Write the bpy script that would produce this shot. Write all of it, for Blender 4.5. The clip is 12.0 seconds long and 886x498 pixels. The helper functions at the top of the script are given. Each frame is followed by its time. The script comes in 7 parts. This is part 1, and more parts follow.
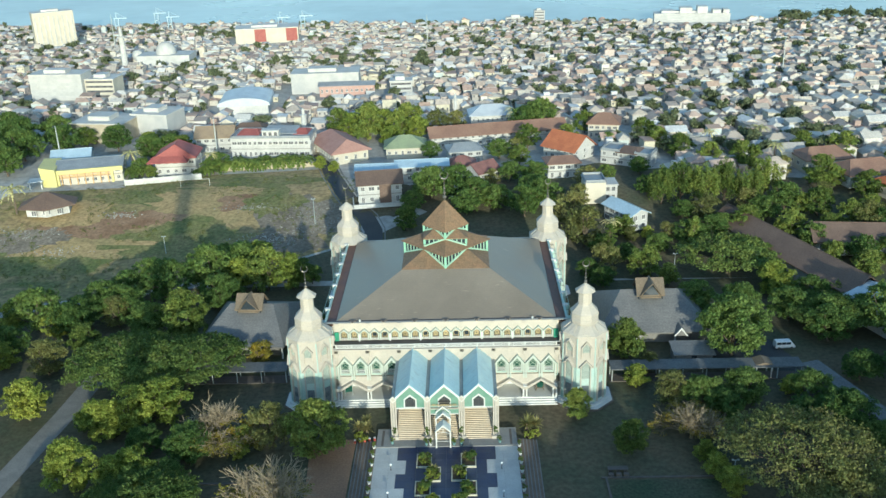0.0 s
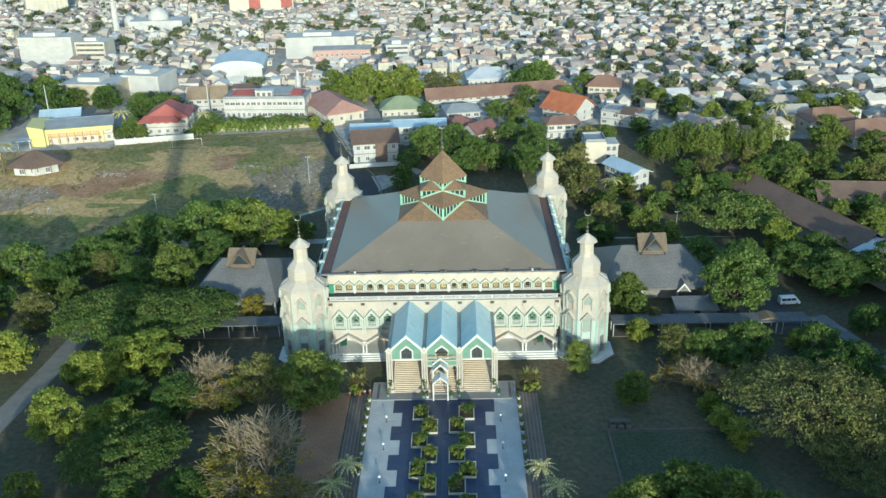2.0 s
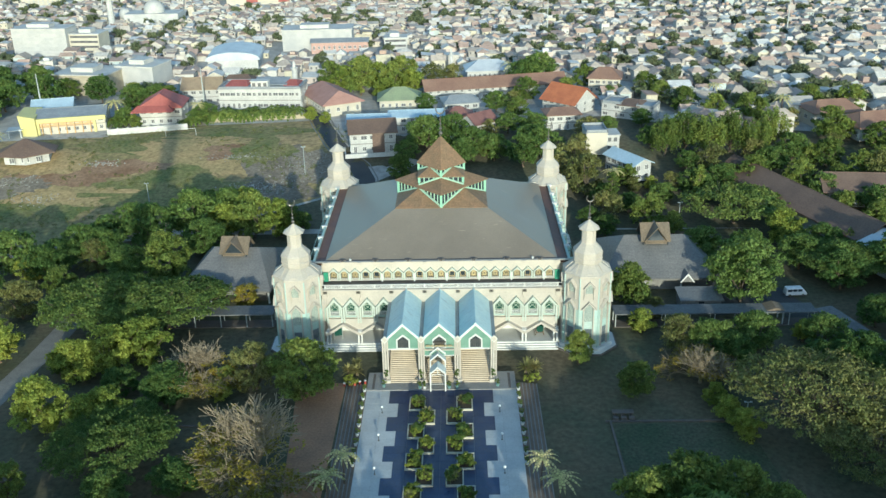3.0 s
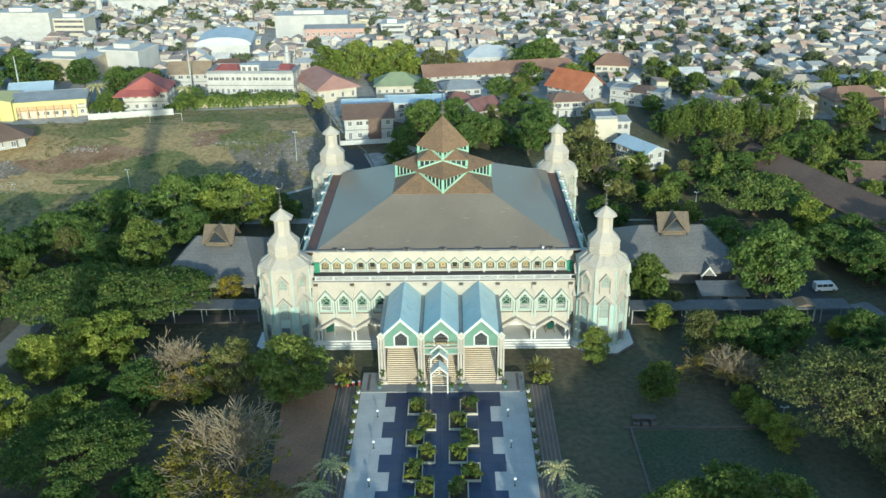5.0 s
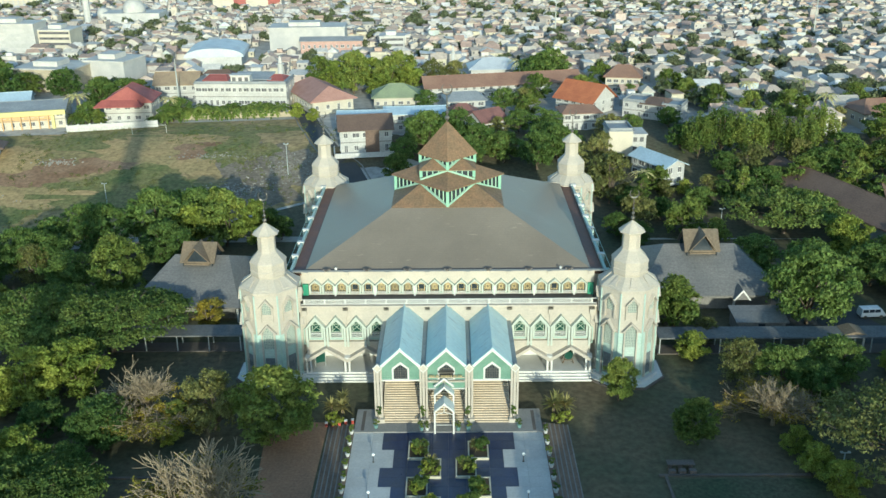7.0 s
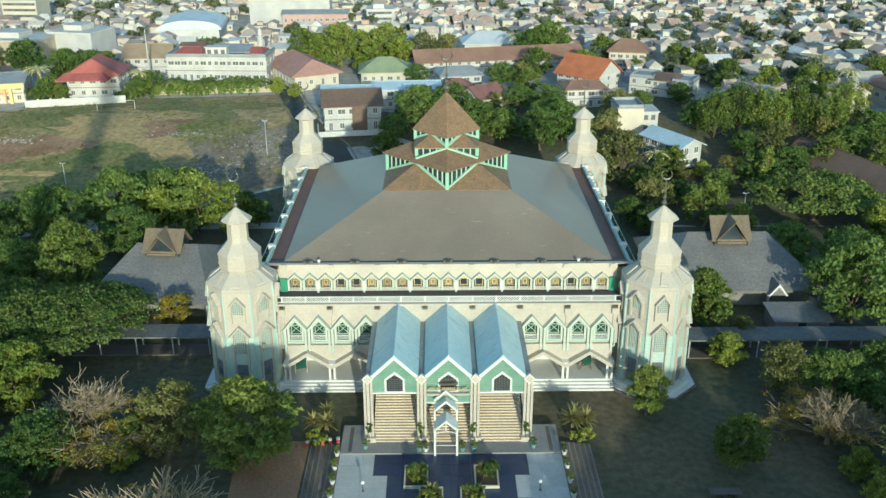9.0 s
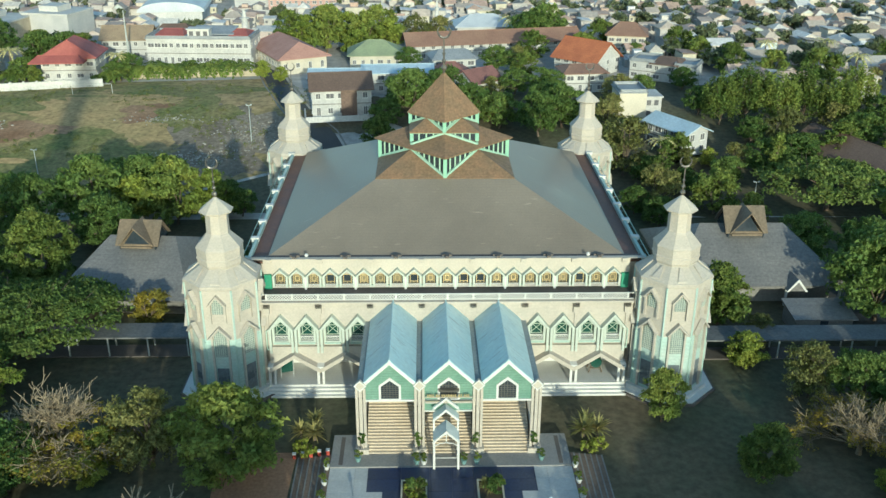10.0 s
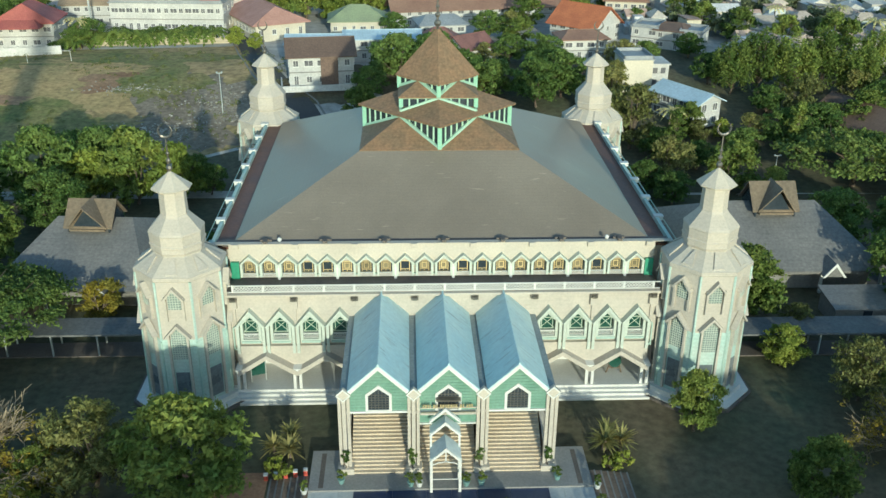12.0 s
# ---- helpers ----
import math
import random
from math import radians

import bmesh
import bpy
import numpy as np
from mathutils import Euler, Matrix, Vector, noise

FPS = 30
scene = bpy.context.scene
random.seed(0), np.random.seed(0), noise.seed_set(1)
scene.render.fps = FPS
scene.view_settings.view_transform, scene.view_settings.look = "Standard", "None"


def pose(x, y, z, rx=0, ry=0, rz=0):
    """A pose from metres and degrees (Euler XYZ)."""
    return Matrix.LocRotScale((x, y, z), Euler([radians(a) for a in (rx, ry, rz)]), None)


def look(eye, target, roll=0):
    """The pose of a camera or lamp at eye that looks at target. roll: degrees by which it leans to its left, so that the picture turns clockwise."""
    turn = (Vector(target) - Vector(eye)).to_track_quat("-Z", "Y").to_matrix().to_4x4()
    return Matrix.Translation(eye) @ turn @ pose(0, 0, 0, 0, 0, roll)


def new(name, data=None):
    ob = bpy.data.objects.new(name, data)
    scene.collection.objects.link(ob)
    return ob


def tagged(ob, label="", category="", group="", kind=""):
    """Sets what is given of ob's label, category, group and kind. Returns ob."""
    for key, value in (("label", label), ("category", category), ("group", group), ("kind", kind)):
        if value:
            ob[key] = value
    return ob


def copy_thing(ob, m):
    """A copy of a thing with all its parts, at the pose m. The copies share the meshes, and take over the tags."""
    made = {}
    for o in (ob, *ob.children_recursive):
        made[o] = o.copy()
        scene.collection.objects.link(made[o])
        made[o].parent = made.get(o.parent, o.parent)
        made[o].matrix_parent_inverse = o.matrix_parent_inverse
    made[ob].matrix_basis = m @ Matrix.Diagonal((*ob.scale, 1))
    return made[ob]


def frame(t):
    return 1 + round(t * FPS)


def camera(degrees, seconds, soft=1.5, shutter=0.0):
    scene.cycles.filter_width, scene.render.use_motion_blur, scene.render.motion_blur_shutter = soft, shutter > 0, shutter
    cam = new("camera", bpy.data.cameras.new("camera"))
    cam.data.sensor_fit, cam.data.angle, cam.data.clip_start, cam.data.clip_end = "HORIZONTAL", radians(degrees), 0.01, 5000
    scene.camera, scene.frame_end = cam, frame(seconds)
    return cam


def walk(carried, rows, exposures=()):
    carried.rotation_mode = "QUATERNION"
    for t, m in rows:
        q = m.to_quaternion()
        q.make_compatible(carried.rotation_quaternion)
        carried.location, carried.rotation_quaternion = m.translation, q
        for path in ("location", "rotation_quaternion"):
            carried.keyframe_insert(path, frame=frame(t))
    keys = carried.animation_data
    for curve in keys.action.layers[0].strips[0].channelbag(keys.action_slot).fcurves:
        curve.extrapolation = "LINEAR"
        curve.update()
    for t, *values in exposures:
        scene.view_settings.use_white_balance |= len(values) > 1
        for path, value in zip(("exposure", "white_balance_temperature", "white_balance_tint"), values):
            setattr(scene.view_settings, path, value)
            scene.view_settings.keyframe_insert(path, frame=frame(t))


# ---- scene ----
cam = camera(51.33, 12.0)
PATH = [
    (0.0, pose(3.660, -145.977, 89.264, 67.724, 1.604, 0.788)),
    (0.5, pose(3.534, -145.488, 87.380, 66.981, 1.575, 0.740)),
    (1.0, pose(3.320, -145.004, 85.748, 66.373, 1.496, 0.667)),
    (1.5, pose(3.135, -144.447, 84.060, 66.479, 1.386, 0.641)),
    (2.0, pose(3.097, -143.819, 82.399, 66.568, 1.332, 0.607)),
    (2.5, pose(3.043, -142.645, 80.588, 66.619, 1.214, 0.583)),
    (3.0, pose(2.955, -140.812, 78.408, 66.672, 1.090, 0.561)),
    (5.0, pose(1.720, -129.147, 71.551, 66.639, 0.731, 0.419)),
    (5.5, pose(1.410, -125.692, 69.881, 66.633, 0.646, 0.400)),
    (6.0, pose(1.096, -122.120, 68.227, 66.628, 0.611, 0.333)),
    (6.5, pose(0.822, -118.282, 66.483, 67.667, 0.617, 0.342)),
    (7.0, pose(0.553, -114.598, 64.713, 68.111, 0.550, 0.358)),
    (9.0, pose(-1.336, -98.381, 58.821, 67.147, 0.119, -0.444)),
    (9.5, pose(-1.907, -94.258, 57.333, 66.814, -0.030, -0.801)),
    (10.0, pose(-2.483, -90.160, 55.877, 66.462, -0.194, -1.158)),
    (10.5, pose(-2.995, -86.192, 54.405, 66.103, -0.358, -1.510)),
    (11.0, pose(-3.365, -82.425, 53.099, 65.708, -0.453, -1.835)),
    (11.5, pose(-3.782, -79.266, 51.865, 65.376, -0.528, -2.197)),
    (12.0, pose(-3.421, -76.974, 50.517, 65.161, -0.431, -2.210)),
]
walk(cam, PATH, [(0.0, 0.82, 5380, -6), (6.0, 0.79, 5460, -8), (9.5, 0.72, 5560, -10), (12.0, 0.65, 5550, -10)])

# ---- light: low morning sun behind the camera, clear sky ----
SUN_ELEVATION, SUN_HEADING = radians(12.3), radians(10.4)  # the light runs towards +y, 10.4 degrees towards -x
world = bpy.data.worlds.new("sky")
scene.world = world
world.use_nodes = True
wn = world.node_tree.nodes
sky = wn.new("ShaderNodeTexSky")
sky.sky_type, sky.sun_disc = "NISHITA", False
sky.sun_elevation, sky.sun_rotation = SUN_ELEVATION, math.pi - SUN_HEADING
sky.air_density, sky.dust_density, sky.ozone_density = 1.1, 0.8, 1.6
world.node_tree.links.new(sky.outputs[0], wn["Background"].inputs[0])
wn["Background"].inputs[1].default_value = 0.15
sun = new("sun", bpy.data.lights.new("sun", "SUN"))
sun.data.energy, sun.data.angle, sun.data.color = 2.75, radians(0.7), (1.0, 0.86, 0.66)
ray = Vector((-math.sin(SUN_HEADING) * math.cos(SUN_ELEVATION), math.cos(SUN_HEADING) * math.cos(SUN_ELEVATION), -math.sin(SUN_ELEVATION)))
sun.matrix_world = look((40, -200, 120), Vector((40, -200, 120)) + ray)


# ---- materials ----
def rgb(c):
    return (c[0], c[1], c[2], 1.0)


def material(name, a, b=None, rough=0.8, scale=0.25, fine=6.0, grain=0.25, metal=0.0, bump=0.15, spread=0.0, lines=None, palette=None, island=False, thin=0.0, streak=0.0):
    """Two-scale surface: a and b mix in large patches, grain varies them finely. lines: (axis, spacing, darkness) of joints."""
    m = bpy.data.materials.new(name)
    m.use_nodes = True
    nodes, links = m.node_tree.nodes, m.node_tree.links
    surf = nodes["Principled BSDF"]
    surf.inputs["Roughness"].default_value, surf.inputs["Metallic"].default_value = rough, metal
    at = nodes.new("ShaderNodeTexCoord").outputs["Object"]
    large, small = nodes.new("ShaderNodeTexNoise"), nodes.new("ShaderNodeTexNoise")
    for node, s in ((large, scale), (small, fine)):
        node.inputs["Scale"].default_value, node.inputs["Detail"].default_value = s, 5
        node.inputs["Roughness"].default_value = 0.6
        links.new(at, node.inputs["Vector"])

    def mix(blend, fac, one, two):
        n = nodes.new("ShaderNodeMix")
        n.data_type, n.blend_type = "RGBA", blend
        for value, socket in ((fac, 0), (one, 6), (two, 7)):
            if isinstance(value, bpy.types.NodeSocket):
                links.new(value, n.inputs[socket])
            else:
                n.inputs[socket].default_value = value
        return n.outputs[2]

    def span(value, lo, hi, to_lo, to_hi):
        n = nodes.new("ShaderNodeMapRange")
        for i, v in enumerate((lo, hi, to_lo, to_hi)):
            n.inputs[i + 1].default_value = v
        links.new(value, n.inputs[0])
        return n.outputs[0]

    colour = mix("MIX", span(large.outputs[0], 0.35, 0.65, 0, 1), rgb(a), rgb(b or a))
    pick = None
    if palette or spread:
        pick = nodes.new("ShaderNodeNewGeometry").outputs["Random Per Island"] if island else nodes.new("ShaderNodeObjectInfo").outputs["Random"]
    if palette:
        ramp = nodes.new("ShaderNodeValToRGB")
        ramp.color_ramp.interpolation = "CONSTANT"
        while len(ramp.color_ramp.elements) < len(palette):
            ramp.color_ramp.elements.new(1.0)
        for i, c in enumerate(palette):
            ramp.color_ramp.elements[i].position, ramp.color_ramp.elements[i].color = i / len(palette), rgb(c)
        links.new(pick, ramp.inputs[0])
        colour = mix("MIX", span(large.outputs[0], 0.3, 0.75, 0, 0.35), ramp.outputs[0], rgb(b or a))
    if spread:
        colour = mix("MULTIPLY", 1.0, colour, span(pick, 0, 1, 1 - spread, 1 + spread))
    colour = mix("MULTIPLY", 1.0, colour, span(small.outputs[0], 0.3, 0.7, 1 - grain, 1 + grain * 0.6))
    height = small.outputs[0]
    if lines:
        axis, spacing, dark = lines
        wave = nodes.new("ShaderNodeTexWave")
        wave.bands_direction, wave.wave_profile = axis, "SAW"
        wave.inputs["Scale"].default_value, wave.inputs["Distortion"].default_value = 0.314 / spacing, 0.15
        links.new(at, wave.inputs["Vector"])
        joint = span(wave.outputs[1], 0.0, 0.16, 1 - dark, 1.0)
        colour = mix("MULTIPLY", 1.0, colour, joint)
        height = mix("MULTIPLY", 1.0, small.outputs[0], joint)
    if streak:
        # rain stains that run down the slope across the length of the roof, or (below nought) pale scratches
        stretch, stain = nodes.new("ShaderNodeMapping"), nodes.new("ShaderNodeTexNoise")
        stretch.inputs["Scale"].default_value = (0.5, 3.2, 0.5)
        stain.inputs["Scale"].default_value, stain.inputs["Detail"].default_value = 0.9, 3
        links.new(at, stretch.inputs["Vector"])
        links.new(stretch.outputs[0], stain.inputs["Vector"])
        colour = mix("MULTIPLY", 1.0, colour, span(stain.outputs[0], 0.60 if streak > 0 else 0.67, 0.74, 1.0, 1 - streak))
    links.new(colour, surf.inputs["Base Color"])
    links.new(span(large.outputs[0], 0.3, 0.7, max(0.02, rough - 0.08), min(1, rough + 0.08)), surf.inputs["Roughness"])
    if bump:
        n = nodes.new("ShaderNodeBump")
        n.inputs["Strength"].default_value, n.inputs["Distance"].default_value = bump, 0.05
        links.new(height, n.inputs["Height"])
        links.new(n.outputs[0], surf.inputs["Normal"])
    if thin:
        clear = nodes.new("ShaderNodeBsdfTranslucent")
        links.new(colour, clear.inputs[0])
        both = nodes.new("ShaderNodeMixShader")
        both.inputs[0].default_value = thin
        links.new(surf.outputs[0], both.inputs[1])
        links.new(clear.outputs[0], both.inputs[2])
        links.new(both.outputs[0], nodes["Material Output"].inputs[0])
    return m


CREAM = material("cream_stone", (0.515, 0.462, 0.388), (0.445, 0.40, 0.34), 0.75, 0.35, 5, 0.12, lines=("Z", 0.42, 0.07))
PLASTER = material("cream_plaster", (0.525, 0.472, 0.392), (0.465, 0.418, 0.348), 0.8, 0.3, 5, 0.12)
WHITE = material("white_paint", (0.68, 0.67, 0.63), (0.60, 0.59, 0.55), 0.6, 0.4, 6, 0.1)
MINT = material("pale_mint_paint", (0.43, 0.55, 0.47), (0.37, 0.48, 0.41), 0.6, 0.5, 6, 0.12)
# mint stone, made more teal to carry the shade on the lower towers
MINT_SHADE_STONE = material("mint_stone", (0.395, 0.54, 0.485), (0.47, 0.545, 0.485), 0.7, 0.35, 5, 0.14, lines=("Z", 0.42, 0.14))
HOOD = material("cream_mint_paint", (0.54, 0.58, 0.50), (0.47, 0.51, 0.44), 0.6, 0.5, 6, 0.12)
GREEN = material("green_boards", (0.15, 0.275, 0.205), (0.20, 0.33, 0.25), 0.55, 0.6, 6, 0.15, lines=("Z", 0.2, 0.3))
GREEN_TRIM = material("green_trim", (0.22, 0.44, 0.31), (0.27, 0.48, 0.35), 0.55, 0.6, 6, 0.12)
LANTERN = material("lantern_green_paint", (0.30, 0.47, 0.36), (0.36, 0.52, 0.41), 0.55, 0.6, 6, 0.12)
DARKGREEN = material("dark_green_glass", (0.02, 0.07, 0.05), (0.03, 0.09, 0.07), 0.15, 0.5, 4, 0.2, bump=0.03)
GLASS = material("dark_window_glass", (0.03, 0.04, 0.05), (0.05, 0.06, 0.07), 0.12, 0.4, 3, 0.2, bump=0.03)
WOOD = material("yellow_wood_frame", (0.62, 0.50, 0.26), (0.52, 0.38, 0.18), 0.5, 0.8, 9, 0.2, spread=0.3)
SHINGLE = material("brown_grey_shingle", (0.200, 0.168, 0.132), (0.250, 0.212, 0.166), 0.42, 0.10, 7.0, 0.13, bump=0.10, lines=("Z", 0.2, 0.10), streak=-0.45)
TILE = material("rust_brown_shingle", (0.265, 0.160, 0.088), (0.205, 0.140, 0.082), 0.7, 0.7, 3.4, 0.34, bump=0.3, lines=("Z", 0.3, 0.2))
GUTTER = material("rusty_gutter_metal", (0.12, 0.055, 0.04), (0.18, 0.09, 0.06), 0.6, 0.4, 4, 0.25)
SHEET = material("blue_grey_sheet_metal", (0.58, 0.73, 0.71), (0.51, 0.67, 0.68), 0.5, 0.3, 2.0, 0.10, bump=0.03, lines=("Y", 0.75, 0.06), streak=0.35)
STEEL = material("dark_finial_metal", (0.16, 0.15, 0.13), (0.22, 0.20, 0.17), 0.45, 2, 8, 0.2, metal=0.7)
STAIR = material("warm_stair_stone", (0.62, 0.52, 0.39), (0.52, 0.43, 0.32), 0.6, 0.5, 5, 0.18)
PAVE_WHITE = material("pale_granite_paving", (0.52, 0.52, 0.50), (0.45, 0.45, 0.44), 0.5, 0.3, 5, 0.14, spread=0.05)
PAVE_DARK = material("blue_black_granite_paving", (0.026, 0.042, 0.105), (0.045, 0.058, 0.10), 0.35, 0.3, 5, 0.25, spread=0.1)
PAVE_GREY = material("grey_landing_tile", (0.30, 0.29, 0.27), (0.24, 0.235, 0.23), 0.5, 0.4, 5, 0.18)
STEP_DARK = material("weathered_side_step", (0.11, 0.095, 0.085), (0.16, 0.135, 0.115), 0.8, 0.5, 6, 0.25)
SOIL = material("planter_soil", (0.06, 0.045, 0.03), (0.08, 0.06, 0.035), 0.95, 1.0, 9, 0.4)
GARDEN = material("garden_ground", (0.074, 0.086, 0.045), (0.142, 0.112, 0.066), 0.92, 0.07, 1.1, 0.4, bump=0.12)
REDPAVE = material("red_brown_paving", (0.42, 0.23, 0.125), (0.30, 0.175, 0.105), 0.85, 0.2, 3, 0.25)
# dusty ground, its colour lightened to stand in for the haze
HAZY_DUST = material("city_ground", (0.40, 0.37, 0.33), (0.50, 0.47, 0.43), 0.95, 0.02, 0.5, 0.3)
ASPHALT = material("asphalt", (0.055, 0.055, 0.058), (0.085, 0.083, 0.08), 0.85, 0.15, 4, 0.25)
PATHCONC = material("concrete_path", (0.26, 0.245, 0.22), (0.20, 0.19, 0.175), 0.85, 0.3, 4, 0.2)
ROOF_GREY = material("grey_shingle_roof", (0.162, 0.155, 0.148), (0.212, 0.20, 0.186), 0.5, 0.2, 3, 0.3, lines=("Z", 0.3, 0.15))
ROOF_TAN = material("tan_shingle_roof", (0.21, 0.155, 0.10), (0.165, 0.13, 0.09), 0.75, 0.3, 3, 0.3)
# concrete with the shade on the walkway roofs put into its colour
WALK_ROOF = material("dark_concrete_roof", (0.16, 0.16, 0.155), (0.12, 0.122, 0.125), 0.85, 0.25, 3, 0.3)
BARK = material("bark", (0.12, 0.085, 0.06), (0.18, 0.14, 0.10), 0.95, 1.5, 9, 0.35, bump=0.5)
TWIG = material("bare_twigs", (0.31, 0.24, 0.15), (0.38, 0.30, 0.19), 0.95, 1.5, 9, 0.25, spread=0.2)
WATER = material("sea_water", (0.35, 0.38, 0.39), (0.39, 0.42, 0.42), 0.3, 0.004, 0.05, 0.15, bump=0.1)


def leaf(name, a, b, spread=0.25, thin=0.36):
    """Foliage: two greens in broad patches, every leaf a little lighter or darker, every plant too; light shines through."""
    m = bpy.data.materials.new(name)
    m.use_nodes = True
    nodes, links = m.node_tree.nodes, m.node_tree.links
    surf = nodes["Principled BSDF"]
    surf.inputs["Roughness"].default_value, surf.inputs["Specular IOR Level"].default_value = 0.65, 0.25
    patches = nodes.new("ShaderNodeTexNoise")
    patches.inputs["Scale"].default_value, patches.inputs["Detail"].default_value = 0.45, 4
    links.new(nodes.new("ShaderNodeTexCoord").outputs["Object"], patches.inputs["Vector"])

    def chain(kind, *values):
        n = nodes.new(kind)
        for i, v in enumerate(values):
            if isinstance(v, bpy.types.NodeSocket):
                links.new(v, n.inputs[i])
            else:
                n.inputs[i].default_value = v
        return n.outputs[0]

    blend = nodes.new("ShaderNodeMix")
    blend.data_type = "RGBA"
    links.new(chain("ShaderNodeMapRange", patches.outputs[0], 0.36, 0.64, 0.0, 1.0), blend.inputs[0])
    blend.inputs[6].default_value, blend.inputs[7].default_value = rgb(a), rgb(b)
    single = chain("ShaderNodeMapRange", nodes.new("ShaderNodeNewGeometry").outputs["Random Per Island"], 0.0, 1.0, 0.62, 1.38)
    whole = nodes.new("ShaderNodeObjectInfo").outputs["Random"]
    value = nodes.new("ShaderNodeMath")
    value.operation = "MULTIPLY"
    links.new(single, value.inputs[0])
    links.new(chain("ShaderNodeMapRange", whole, 0.0, 1.0, 1 - spread, 1 + spread), value.inputs[1])
    tint = nodes.new("ShaderNodeHueSaturation")
    links.new(chain("ShaderNodeMapRange", whole, 0.0, 1.0, 0.512, 0.484), tint.inputs["Hue"])
    links.new(value.outputs[0], tint.inputs["Value"])
    links.new(blend.outputs[2], tint.inputs["Color"])
    links.new(tint.outputs[0], surf.inputs["Base Color"])
    clear, both = nodes.new("ShaderNodeBsdfTranslucent"), nodes.new("ShaderNodeMixShader")
    links.new(tint.outputs[0], clear.inputs[0])
    both.inputs[0].default_value = thin
    links.new(surf.outputs[0], both.inputs[1])
    links.new(clear.outputs[0], both.inputs[2])
    links.new(both.outputs[0], nodes["Material Output"].inputs[0])
    return m


LEAF_DEEP = leaf("deep_green_leaves", (0.094, 0.158, 0.038), (0.152, 0.212, 0.052))
LEAF_MID = leaf("green_leaves", (0.125, 0.185, 0.040), (0.200, 0.235, 0.052), 0.3)
LEAF_LIME = leaf("yellow_green_leaves", (0.295, 0.325, 0.058), (0.215, 0.275, 0.050))
LEAF_DRY = leaf("dry_olive_leaves", (0.245, 0.235, 0.078), (0.175, 0.19, 0.057))
LEAF_RAIN = leaf("rain_tree_leaves", (0.100, 0.157, 0.038), (0.158, 0.200, 0.047))
LEAF_OLIVE = leaf("olive_green_leaves", (0.195, 0.196, 0.064), (0.140, 0.168, 0.050))
LEAF_PALM = leaf("palm_fronds", (0.52, 0.50, 0.20), (0.58, 0.52, 0.24))
LEAF_GOLD = leaf("golden_leaves", (0.34, 0.27, 0.035), (0.17, 0.17, 0.035))
# green paled to put the distance haze into the leaf colour
LEAF_CITY = leaf("dusty_green_leaves", (0.18, 0.205, 0.105), (0.235, 0.25, 0.13))


FIELD = material("dry_field", (0.20, 0.18, 0.06), (0.40, 0.28, 0.14), 0.95, 0.06, 0.7, 0.5, bump=0.3)
GRASS = material("green_field_grass", (0.13, 0.15, 0.04), (0.27, 0.22, 0.09), 0.95, 0.12, 1.2, 0.5, bump=0.4)
TAN = material("dry_tan_grass", (0.46, 0.31, 0.14), (0.32, 0.25, 0.11), 0.95, 0.1, 1.0, 0.45, bump=0.4)
GRIT = material("grey_grit", (0.27, 0.22, 0.16), (0.18, 0.145, 0.105), 0.95, 0.12, 1.2, 0.45, bump=0.4)
MUD = material("bare_mud", (0.22, 0.12, 0.06), (0.34, 0.22, 0.13), 0.95, 0.15, 1.5, 0.35, bump=0.4)
RUBBLE = material("pale_rubble", (0.50, 0.47, 0.41), (0.30, 0.27, 0.22), 0.95, 0.6, 3, 0.4, spread=0.3)


